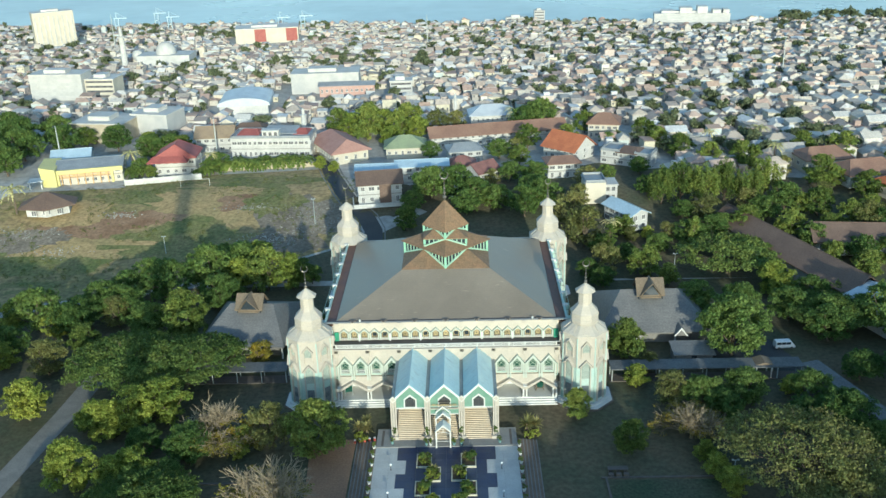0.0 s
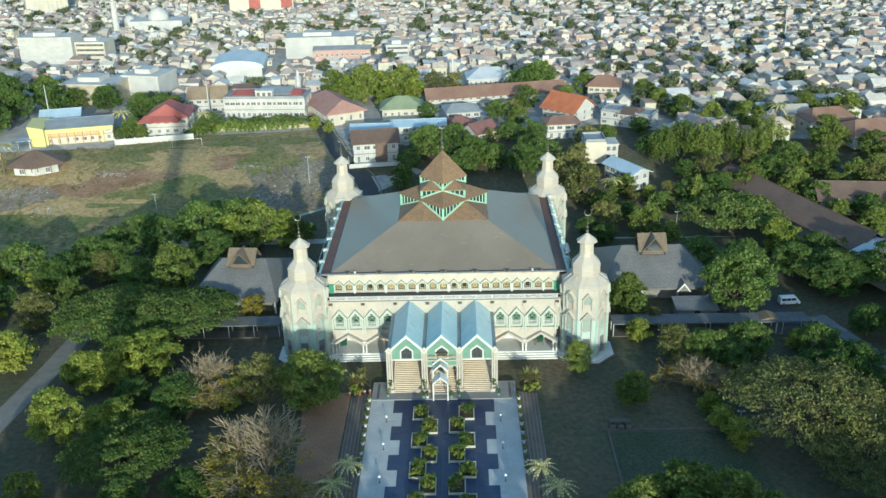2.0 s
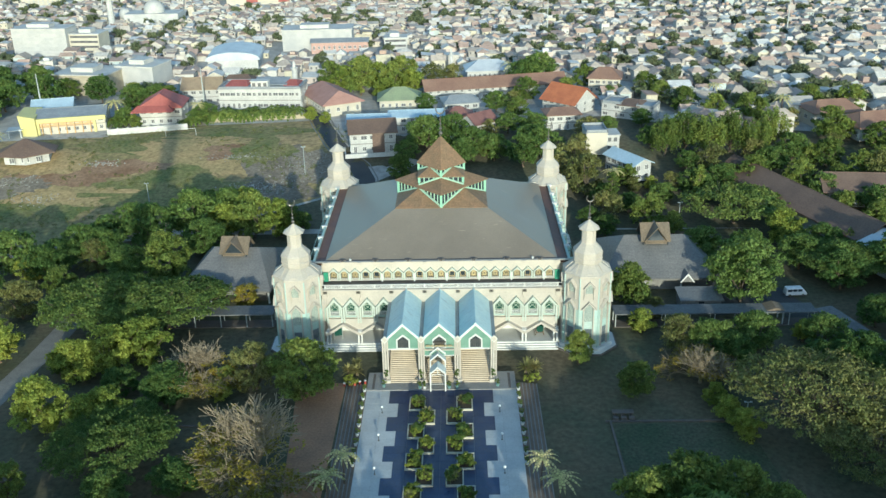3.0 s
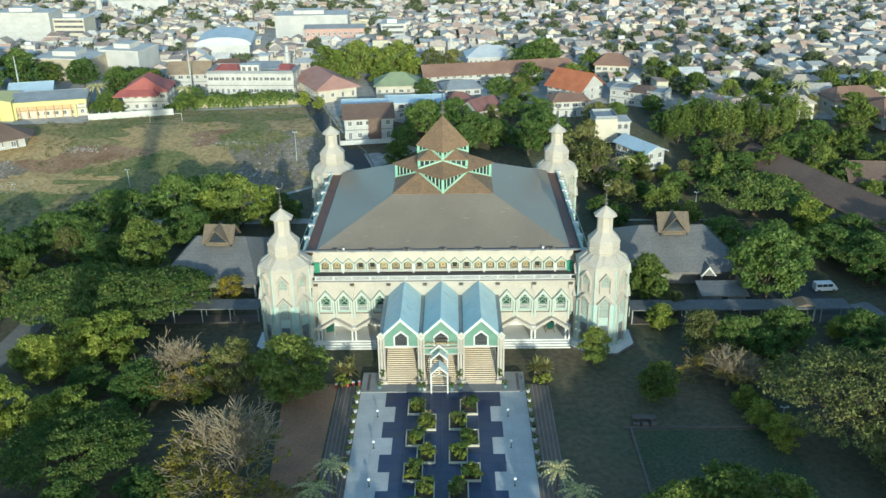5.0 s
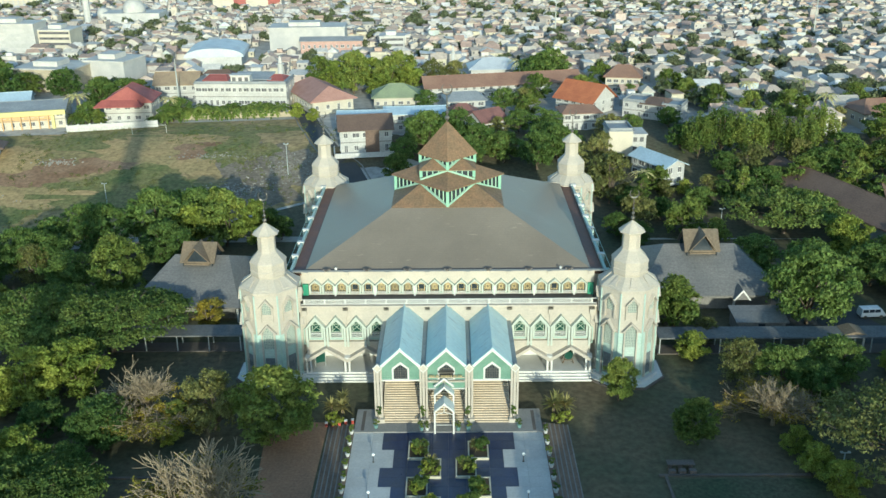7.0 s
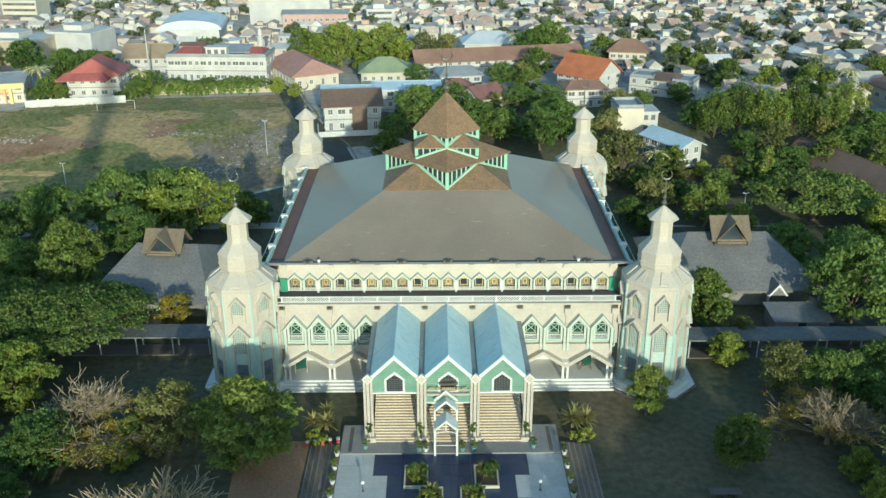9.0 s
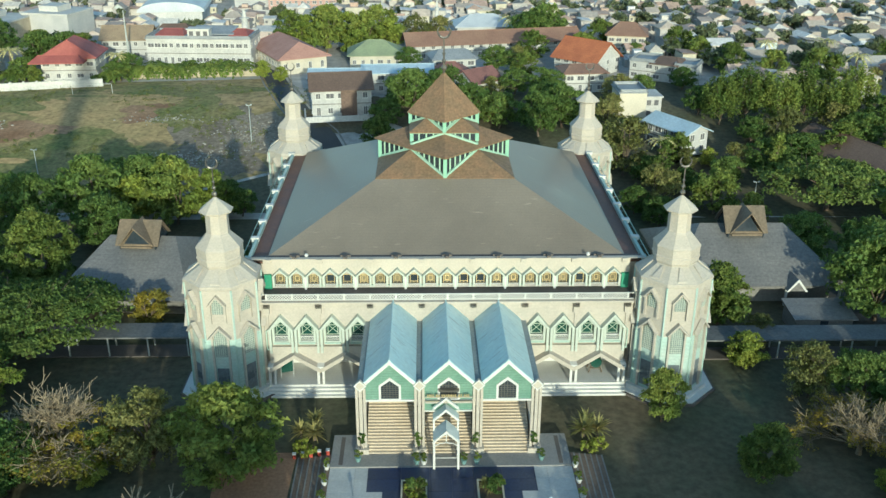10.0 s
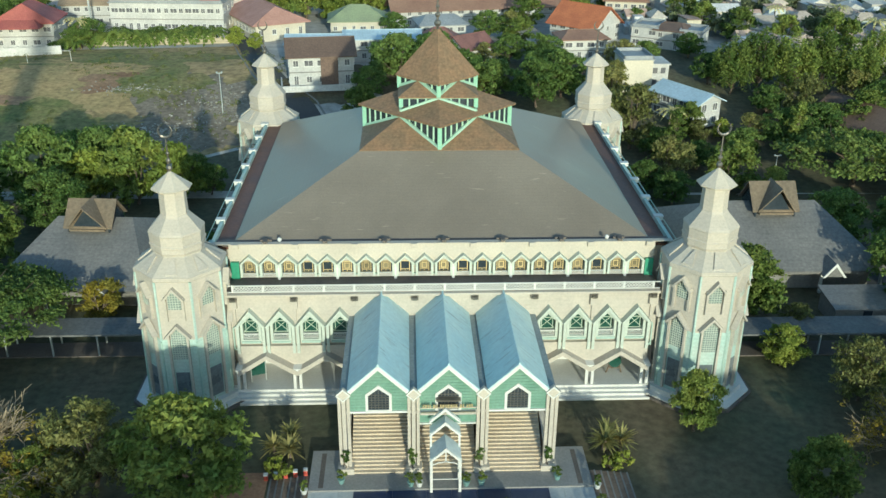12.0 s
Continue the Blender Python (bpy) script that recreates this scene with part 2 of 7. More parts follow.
# ---- building blocks ----
class Shape:
    """Collects vertices, faces and material slots of one mesh."""

    def __init__(self):
        self.v, self.f, self.m = [], [], []

    def poly(self, pts, slot=0):
        n = len(self.v)
        self.v.extend(tuple(p) for p in pts)
        self.f.append(tuple(range(n, n + len(pts))))
        self.m.append(slot)
        return self

    def solid(self, bottom, top, slot=0, caps=True):
        """Side faces between two rings of the same count, with both ends."""
        n, k = len(self.v), len(bottom)
        self.v.extend(tuple(p) for p in bottom)
        self.v.extend(tuple(p) for p in top)
        for i in range(k):
            j = (i + 1) % k
            self.f.append((n + i, n + j, n + k + j, n + k + i))
            self.m.append(slot)
        if caps:
            self.f.append(tuple(range(n + k - 1, n - 1, -1)))
            self.f.append(tuple(range(n + k, n + 2 * k)))
            self.m.extend((slot, slot))
        return self

    def box(self, x0, x1, y0, y1, z0, z1, slot=0):
        ring = ((x0, y0), (x1, y0), (x1, y1), (x0, y1))
        return self.solid([(x, y, z0) for x, y in ring], [(x, y, z1) for x, y in ring], slot)

    def along(self, profile, y0, y1, slot=0):
        """A profile of (x, z) drawn from y0 to y1 (anticlockwise seen from the front)."""
        return self.solid([(x, y1, z) for x, z in profile], [(x, y0, z) for x, z in profile], slot)

    def loft(self, rings, slot=0, ends=True):
        n, k = len(self.v), len(rings[0])
        for r in rings:
            self.v.extend(tuple(p) for p in r)
        for a in range(len(rings) - 1):
            for i in range(k):
                j = (i + 1) % k
                self.f.append((n + a * k + i, n + a * k + j, n + (a + 1) * k + j, n + (a + 1) * k + i))
                self.m.append(slot)
        if ends:
            self.f.append(tuple(range(n + k - 1, n - 1, -1)))
            self.f.append(tuple(range(n + (len(rings) - 1) * k, n + len(rings) * k)))
            self.m.extend((slot, slot))
        return self

    def tube(self, p, q, r0, r1, sides=6, slot=0):
        p, q = Vector(p), Vector(q)
        d = (q - p).normalized()
        u = d.orthogonal().normalized()
        w = d.cross(u)
        ring = [u * math.cos(6.28318 * i / sides) + w * math.sin(6.28318 * i / sides) for i in range(sides)]
        return self.solid([p + c * r0 for c in ring], [q + c * r1 for c in ring], slot)

    def ball(self, c, r, n=8, m=5, slot=0, squash=1.0):
        rings = []
        for i in range(m + 1):
            a = math.pi * (i / m - 0.5)
            rr = max(0.01, math.cos(a)) * r
            rings.append([(c[0] + rr * math.cos(6.28318 * k / n), c[1] + rr * math.sin(6.28318 * k / n), c[2] + r * squash * math.sin(a)) for k in range(n)])
        return self.loft(rings, slot)

    def data(self, name, mats, smooth=False):
        me = bpy.data.meshes.new(name)
        me.from_pydata(self.v, [], self.f)
        for m in mats if isinstance(mats, (list, tuple)) else (mats,):
            me.materials.append(m)
        if any(self.m):
            me.polygons.foreach_set("material_index", self.m)
        if smooth:
            me.polygons.foreach_set("use_smooth", [True] * len(self.f))
        me.update()
        return me


def thing(name, label, category, m=None, group="", kind=""):
    ob = tagged(new(name), label, category, group, kind)
    ob.matrix_basis = m or Matrix()
    return ob


def part(name, shape, mats, parent=None, label="", m=None, smooth=False):
    ob = new(name, shape.data(name, mats, smooth) if isinstance(shape, Shape) else shape)
    ob.parent = parent
    if m is not None:
        ob.matrix_basis = m
    return tagged(ob, label)


def structure(name, shape, mats, label, category):
    return tagged(part(name, shape, mats), label, category, "", "structure")


def octagon(apothem, z, cx=0.0, cy=0.0):
    r = apothem / math.cos(math.pi / 8)
    return [(cx + r * math.cos(math.pi / 8 + i * math.pi / 4), cy + r * math.sin(math.pi / 8 + i * math.pi / 4), z) for i in range(8)]


def square(h, z, cx=0.0, cy=0.0, hy=None):
    k = h if hy is None else hy
    return [(cx - h, cy - k, z), (cx + h, cy - k, z), (cx + h, cy + k, z), (cx - h, cy + k, z)]


def diamond(h, z, cx=0.0, cy=0.0):
    return [(cx, cy - h, z), (cx + h, cy, z), (cx, cy + h, z), (cx - h, cy, z)]


def pointed(w, z0, zs, zp):
    """The outline of a five-sided pointed window, from the bottom left, anticlockwise."""
    return [(-w, z0), (w, z0), (w, zs), (0, zp), (-w, zs)]


def frame_ring(outer, inner, y0, y1, slot=0, shape=None):
    """A frame between two outlines of the same count, from y0 (front) to y1."""
    s = shape or Shape()
    k = len(outer)
    for i in range(k):
        j = (i + 1) % k
        o0, o1, i0, i1 = outer[i], outer[j], inner[i], inner[j]
        s.solid([(o0[0], y0, o0[1]), (o1[0], y0, o1[1]), (o1[0], y1, o1[1]), (o0[0], y1, o0[1])],
                [(i0[0], y0, i0[1]), (i1[0], y0, i1[1]), (i1[0], y1, i1[1]), (i0[0], y1, i0[1])], slot)
    return s


# ---- ground ----
def rise(y):
    """The ground climbs gently by 7 m behind the mosque and then runs level to the sea."""
    u = min(1.0, max(0.0, (y - 50) / 58))
    return 7 * u * u * (3 - 2 * u)


s = Shape()
RUNGS = [-4900, 50] + [50 + 58 * i / 12 for i in range(1, 13)] + [4900]
for y0, y1 in zip(RUNGS, RUNGS[1:]):
    s.poly([(-4900, y0, 0), (4900, y0, 0), (4900, y1, 0), (-4900, y1, 0)])
structure("ground", s, HAZY_DUST, "dusty pale ground that carries the whole city", "ground")
structure("water", Shape().poly([(-4900, 1043, 0.3), (-245.3, 429.9, 0.3), (-67.4, 408.2, 0.3), (217.6, 379.2, 0.3), (4900, -51, 0.3), (4900, 4900, 0.3), (-4900, 4900, 0.3)]), WATER, "calm pale blue sea beyond the city shore", "water")


def sheet(name, outline, z, mats, label, category):
    """A flat area of ground, cut into bands across y so that it can follow the slope."""
    me = bmesh.new()
    me.faces.new([me.verts.new((x, y, z)) for x, y in outline])
    for y in [50 + 58 * i / 12 for i in range(13)]:
        bmesh.ops.bisect_plane(me, geom=me.verts[:] + me.edges[:] + me.faces[:], plane_co=(0, y, 0), plane_no=(0, 1, 0))
    data = bpy.data.meshes.new(name)
    me.to_mesh(data)
    me.free()
    data.materials.append(mats)
    return tagged(part(name, data, None), label, category, "", "structure")


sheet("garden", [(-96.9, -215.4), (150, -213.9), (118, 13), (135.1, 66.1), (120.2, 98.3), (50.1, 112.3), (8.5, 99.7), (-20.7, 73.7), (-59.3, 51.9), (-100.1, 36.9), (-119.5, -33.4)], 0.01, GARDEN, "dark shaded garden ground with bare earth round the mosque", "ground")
sheet("field", [(-111.8, 39.1), (-59.2, 52.9), (-22.6, 73.7), (-24.1, 86.1), (-38, 120.5), (-71.1, 117.2), (-96.2, 106.5), (-125.9, 104.2), (-143.5, 66.5)], 0.02, FIELD, "open field of dry patchy grass and bare earth", "field")


def patch(name, mats, label, category, cx, cy, rx, ry, z, seed, n=90):
    """A flat area with a ragged edge."""
    pts = []
    for i in range(n):
        a = 6.28318 * i / n
        c, sn = math.cos(a), math.sin(a)
        k = 1 + 0.55 * noise.noise(Vector((c * 1.3, sn * 1.3, seed * 7.1))) + 0.3 * noise.noise(Vector((c * 4, sn * 4, seed * 3.3))) + 0.2 * noise.noise(Vector((c * 11, sn * 11, seed)))
        pts.append((cx + rx * k * c, cy + ry * k * sn))
    return sheet(name, pts, z, mats, label, category)


# scrub patches whose dark colour also paints the shade between the houses
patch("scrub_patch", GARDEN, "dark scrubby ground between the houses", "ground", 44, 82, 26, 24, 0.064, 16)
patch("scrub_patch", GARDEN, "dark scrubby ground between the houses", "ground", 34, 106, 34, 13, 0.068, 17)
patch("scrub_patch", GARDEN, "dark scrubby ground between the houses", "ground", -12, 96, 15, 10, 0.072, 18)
patch("grass_patch", GRASS, "green grass patch on the dry field", "ground", -84, 103.9, 15.7, 8.3, 0.024, 3)
patch("dry_patch", TAN, "dry tan grass patch on the field", "ground", -65.9, 93.1, 18.7, 14.0, 0.027, 4)
patch("mud_patch", MUD, "bare reddish mud patch on the field", "ground", -96.9, 83.1, 12.4, 7.6, 0.030, 5)
patch("grass_patch", GRASS, "green grass patch on the dry field", "ground", -100.7, 64.5, 12.9, 11.9, 0.033, 6)
patch("grit_patch", GRIT, "grey gritty bare patch on the field", "ground", -109.5, 75.8, 10.7, 5.8, 0.036, 7)
patch("grit_patch", GRIT, "grey gritty bare patch on the field", "ground", -41.6, 82, 11.5, 15.3, 0.039, 8)
patch("grass_patch", GRASS, "green grass patch on the dry field", "ground", -55.5, 109.8, 16.6, 5.5, 0.042, 9)
patch("grass_patch", GRASS, "green grass patch on the dry field", "ground", -70.3, 73.9, 16.6, 10.7, 0.045, 10)
patch("dry_patch", TAN, "dry tan grass patch on the field", "ground", -93.1, 71.7, 13.7, 4.9, 0.048, 11)
patch("mud_patch", MUD, "bare reddish mud patch on the field", "ground", -56.3, 94.6, 8.4, 4.7, 0.051, 12)
patch("grass_patch", GRASS, "green grass patch on the dry field", "ground", -48.2, 94.4, 7.5, 8.4, 0.054, 13)
patch("dry_patch", TAN, "dry tan grass patch on the field", "ground", -104.6, 91.8, 11.2, 6.6, 0.057, 14)
patch("mud_patch", MUD, "bare reddish mud patch on the field", "ground", -79.3, 86.8, 7.6, 3.8, 0.060, 15)


def rubble(cx, cy, rx, ry, n, seed):
    """Broken concrete and stones strewn over an area."""
    rnd = random.Random(seed)
    s = Shape()
    for _ in range(n):
        x, y = cx + rnd.gauss(0, rx * 0.5), cy + rnd.gauss(0, ry * 0.5)
        w, d, h, a = rnd.uniform(0.06, 0.32), rnd.uniform(0.05, 0.2), rnd.uniform(0.04, 0.2), rnd.uniform(0, 3.14)
        c, sn = math.cos(a), math.sin(a)
        ring = [(px * c - py * sn, px * sn + py * c) for px, py in ((-w, -d), (w, -d * 0.7), (w * 0.8, d), (-w * 0.7, d * 0.8))]
        s.solid([(x + px, y + py, 0.0) for px, py in ring], [(x + px * 0.8, y + py * 0.8, h) for px, py in ring])
    ob = part("rubble", s, RUBBLE)
    tagged(ob, "pale broken stones strewn over the dry field", "rubble", "", "stuff")


for cx, cy, rx, ry, n, seed in ((-37, 83.8, 7, 8, 320, 6), (-46.4, 74, 9, 5, 260, 7), (-113.6, 79.5, 9, 3, 150, 8), (-90, 88.2, 5, 2, 110, 9), (-101.2, 70.3, 9, 3, 90, 10), (-54, 91, 9, 2, 120, 11)):
    rubble(cx, cy, rx, ry, n, seed)


def ribbon(name, pts, width, z, mats, label, category, thick=0.0):
    """A strip of road along a line of points."""
    s = Shape()
    left, right = [], []
    for i, p in enumerate(pts):
        a, b = Vector(pts[max(0, i - 1)]), Vector(pts[min(len(pts) - 1, i + 1)])
        d = (b - a).normalized()
        off = Vector((-d.y, d.x)) * width / 2
        left.append(Vector(p) + off)
        right.append(Vector(p) - off)
    for i in range(len(pts) - 1):
        ring = [right[i], right[i + 1], left[i + 1], left[i]]
        if thick:
            s.solid([(q.x, q.y, z - thick) for q in ring], [(q.x, q.y, z) for q in ring])
        else:
            s.poly([(q.x, q.y, z) for q in ring])
    return structure(name, s, mats, label, category)


ROAD_TURNS = [(-42.1, 136.4), (-38.4, 127), (-34.9, 114), (-30.2, 99.8), (-26.2, 90.8), (-22.5, 84.9), (-19.9, 77.6), (-19.2, 67.9)]
ROAD_BACK = [tuple(Vector(a).lerp(Vector(b), i / 8)) for a, b in zip(ROAD_TURNS, ROAD_TURNS[1:]) for i in range(8)] + ROAD_TURNS[-1:]
ribbon("road_1", ROAD_BACK, 4.7, 0.05, ASPHALT, "narrow dark asphalt lane beside the field", "road")
for side in (-1, 1):
    ribbon("kerb", [(x + side * 2.9, y + side * 0.9) for x, y in ROAD_BACK], 0.3, 0.16, PATHCONC, "pale concrete kerb along the lane", "kerb", 0.16)
ribbon("road_2", [(58.2, 36.3), (61.4, 20), (65.9, 6.2), (70.4, -12.7), (74.8, -34.9), (80.1, -74.3), (87.3, -147.4)], 6.2, 0.05, ASPHALT, "dark asphalt drive along the garden", "road")
ribbon("road_3", [(-68.3, 10.1), (-69.3, -4), (-71.7, -23.6), (-77.5, -73.6), (-85.4, -163.9)], 4.2, 0.05, PATHCONC, "pale concrete drive along the garden", "road")
structure("forecourt", Shape().poly([(48.9, 8.7, 0.03), (67.1, 10.8, 0.03), (60.5, 31.9, 0.03), (46.2, 34.1, 0.03)]), ASPHALT, "dark asphalt forecourt beside the pavilion", "road")
LAWN = material("garden_lawn", (0.058, 0.080, 0.036), (0.100, 0.098, 0.056), 0.95, 0.15, 2.0, 0.5, bump=0.2)
structure("lawn", Shape().poly([(26, -60, 0.03), (48, -60, 0.03), (45, -25.4, 0.03), (25.5, -25.4, 0.03)]), LAWN, "dark green lawn in the garden", "lawn")
structure("paved_yard", Shape().poly([(-20.6, -47, 0.03), (-15.8, -47.1, 0.03), (-15.4, -13.1, 0.03), (-23.2, -13, 0.03)]), REDPAVE, "red-brown paved yard beside the side steps", "pavement")

# ---- the mosque ----
CY = 22.8          # middle of the roof
BAY = 5.62
mosque = thing("mosque", "large cream mosque with brown tiered hip roof and mint trim", "mosque")

# floor block with steps round it
s = Shape().box(-21.0, 21.0, -1.4, 45, 0, 1.0)
part("floor_block", s, WHITE, mosque, "white stone floor block")
for i in range(4):
    for x0, x1 in ((-19.8, -8.9), (8.9, 19.8)):
        part("step", Shape().box(x0, x1, -3.0 + 0.4 * i, -1.4, 0.25 * i, 0.25 * (i + 1) - 0.004 * (i == 3)), WHITE, mosque)

# walls of the ground floor hall, set back behind the arcade
part("inner_wall", Shape().box(-20, 20, 3.0, 3.4, 1.0, 10.6), WHITE, mosque)
part("rear_block", Shape().box(-21.2, 21.2, 3.4, 43.5, 1.0, 13.6), PLASTER, mosque)

# front wall with window openings
WIN_X = [sx * (BAY * 0.25 + BAY * 0.5 * k) for sx in (-1, 1) for k in range(3, 7)]
s = Shape()
for sx in (-1, 1):
    edges = [8.3]
    for k in range(3, 7):
        x = BAY * 0.25 + BAY * 0.5 * k
        edges += [x - 0.72, x + 0.72]
    edges.append(20.3)
    for i in range(0, len(edges), 2):
        a, b = sorted((sx * edges[i], sx * edges[i + 1]))
        s.box(a, b, -0.5, 0.0, 4.7, 7.6)
    a, b = sorted((sx * 8.3, sx * 20.3))
    s.box(a, b, -0.5, 0.0, 4.0, 4.7)
    s.box(a, b, -0.5, 0.0, 7.6, 9.5)
for x in WIN_X:
    for q in (-1, 1):
        s.along([(x, 7.58), (x + q * 0.74, 6.72), (x + q * 0.74, 7.62)][::q], -0.48, -0.02)
s.box(-8.3, 8.3, -0.5, 0.0, 5.6, 9.5)
part("front_wall", s, CREAM, mosque)
for x in WIN_X:
    part("window_pane", Shape().along(pointed(0.74, 4.72, 6.7, 7.55), -0.24, -0.2), DARKGREEN, mosque, "dark green glass", pose(x, 0, 0))


def lower_window():
    """Deep gabled hood on two long legs, with a cross-barred window and a small balustrade."""
    hood = Shape()
    hood.along([(-1.42, 6.30), (-1.1, 6.30), (0, 7.62), (1.1, 6.30), (1.42, 6.30), (0, 8.05)], -1.3, -0.5)
    hood.box(-1.34, -1.06, -1.12, -0.5, 3.4, 6.35).box(1.06, 1.34, -1.12, -0.5, 3.4, 6.35)
    frame = frame_ring(pointed(0.98, 4.5, 6.55, 7.5), pointed(0.72, 4.75, 6.45, 7.15), -0.85, -0.5)
    bars = [Shape().tube((-0.7 * q, -0.3, 5.4), (0.7 * q, -0.3, 6.7), 0.035, 0.035, 4) for q in (-1, 1)]
    bars += [Shape().box(-0.72, 0.72, -0.34, -0.26, z, z + 0.06) for z in (5.32, 6.48)]
    bars += [Shape().box(x - 0.03, x + 0.03, -0.34, -0.26, 5.4, 6.5) for x in (-0.53, 0.53)]
    rail = Shape().box(-0.75, 0.75, -0.74, -0.6, 5.26, 5.36)
    base = Shape().box(-0.9, 0.9, -0.95, -0.5, 4.42, 4.62)
    return [hood, frame, rail, base] + bars


CROSS = material("pale_green_window_bars", (0.56, 0.62, 0.50), (0.50, 0.57, 0.45), 0.55, 0.8, 6, 0.12)
pieces = lower_window()
meshes = [p.data(n, m) for p, n, m in zip(pieces, ["hood", "window_frame", "handrail", "window_base"] + ["window_bar"] * 6, [HOOD, HOOD, WHITE, MINT] + [CROSS] * 6)]


def lattice(x0, x1, z0, rows, y, pitch, bar=0.035):
    """Crossed white bars in rows of diamonds, standing on z0 in the plane y."""
    s, n = Shape(), max(1, round((x1 - x0) / pitch))
    w = (x1 - x0) / n
    for r in range(rows):
        a, b = z0 + r * w, z0 + (r + 1) * w
        for i in range(n):
            p, q = x0 + i * w, x0 + (i + 1) * w
            for u, v in ((p, q), (q, p)):
                s.solid([(u - bar, y - bar, a), (u + bar, y - bar, a), (u + bar, y + bar, a), (u - bar, y + bar, a)], [(v - bar, y - bar, b), (v + bar, y - bar, b), (v + bar, y + bar, b), (v - bar, y + bar, b)])
    return s


low_lattice = lattice(-0.72, 0.72, 4.7, 3, -0.67, 0.19, 0.02).data("lattice", WHITE)
for x in WIN_X:
    w = part("window", meshes[0], None, mosque, "gabled cream window hood with green bars", pose(x, 0, 0))
    for me in meshes[1:]:
        part(me.name.split(".")[0], me, None, w)
    part("lattice", low_lattice, None, w, "white lattice rail")
# narrow niches between the window hoods
niche = frame_ring(pointed(0.30, 3.6, 5.95, 6.25), pointed(0.17, 3.75, 5.85, 6.05), -0.75, -0.5).data("niche", MINT)
for sx in (-1, 1):
    for k in range(3, 7):
        x = sx * (BAY * 0.5 + BAY * 0.5 * k)
        part("niche", niche, None, mosque, "narrow mint niche", pose(min(19.9, max(-19.9, x)), 0, 0))

# arcade with shallow gabled canopies
for sx in (-1, 1):
    for k in (2, 3):
        x = sx * BAY * k
        h = BAY / 2
        part("arcade_gable", Shape().along([(-h, 3.0), (-h + 0.02, 2.55), (-h + 0.5, 2.8), (0, 4.35), (h - 0.5, 2.8), (h - 0.02, 2.55), (h, 3.0), (0, 4.8)], -1.9, -0.2), CREAM, mosque, "", pose(x, 0, 0))
        part("spandrel", Shape().along([(-h, 2.9), (0, 4.5), (h, 2.9), (h, 5.3), (-h, 5.3)], -0.9, -0.45), PLASTER, mosque, "", pose(x, 0, 0))
for sx in (-1, 1):
    for k in (1.5, 2.5, 3.45):
        x = sx * BAY * k
        c = Shape().box(-0.42, -0.14, -1.7, -1.3, 1.0, 3.1).box(0.14, 0.42, -1.7, -1.3, 1.0, 3.1).box(-0.5, 0.5, -1.8, -0.4, 3.0, 3.25)
        part("arcade_column", c, WHITE, mosque, "", pose(x, 0, 0))

# sill roof, buttress heads and the open gallery above
part("sill", Shape().box(-20.3, 20.3, -0.95, -0.0, 9.3, 9.55), CREAM, mosque)
part("gallery_floor", Shape().box(-20.3, 20.3, -0.5, 2.65, 9.55, 9.62), STEP_DARK, mosque, "dark gallery floor")
for k in range(-4, 4):
    x = (k + 0.5) * BAY
    if abs(x) > 8.9:
        b = Shape().box(-0.32, 0.32, -0.92, -0.45, 8.1, 8.9).box(-0.12, 0.12, -0.7, -0.45, 4.2, 8.1)
        part("buttress", b, CREAM, mosque, "", pose(x, 0, 0))
    part("spout", Shape().box(-0.2, 0.2, -1.3, -0.9, 9.0, 9.25).box(-0.34, 0.34, -0.95, -0.45, 8.85, 9.35), STEEL, mosque, "dark rain spout", pose(x, 0, 0))
    part("parapet_block", Shape().box(-0.3, 0.3, 1.7, 2.0, 12.7, 13.16), PLASTER, mosque, "", pose(x, 0, 0))

# lattice balustrade of the gallery, one panel for each bay
part("balustrade_rail", Shape().box(-20.3, 20.3, -0.54, -0.42, 10.28, 10.35), WHITE, mosque)
part("balustrade_foot", Shape().box(-20.3, 20.3, -0.55, -0.41, 9.62, 9.68), WHITE, mosque)
span_mesh = lattice(0.06, BAY / 2 - 0.06, 9.68, 2, -0.48, 0.30, 0.04).data("balustrade", WHITE)
for k in range(14):
    part("balustrade", span_mesh, None, mosque, "white lattice balustrade", pose(-19.67 + k * BAY / 2, 0, 0))
for k in range(-7, 8):
    part("baluster_post", Shape().box(-0.08, 0.08, -0.56, -0.40, 9.62, 10.37), WHITE, mosque, "", pose(k * BAY / 2, 0, 0))

# upper wall with 21 small gabled windows
part("upper_wall", Shape().box(-20.3, 20.3, 2.0, 2.4, 9.6, 13.1), PLASTER, mosque)
part("coping", Shape().box(-21.9, 21.9, 1.9, 2.5, 13.1, 13.15), PLASTER, mosque, "thin cream coping")


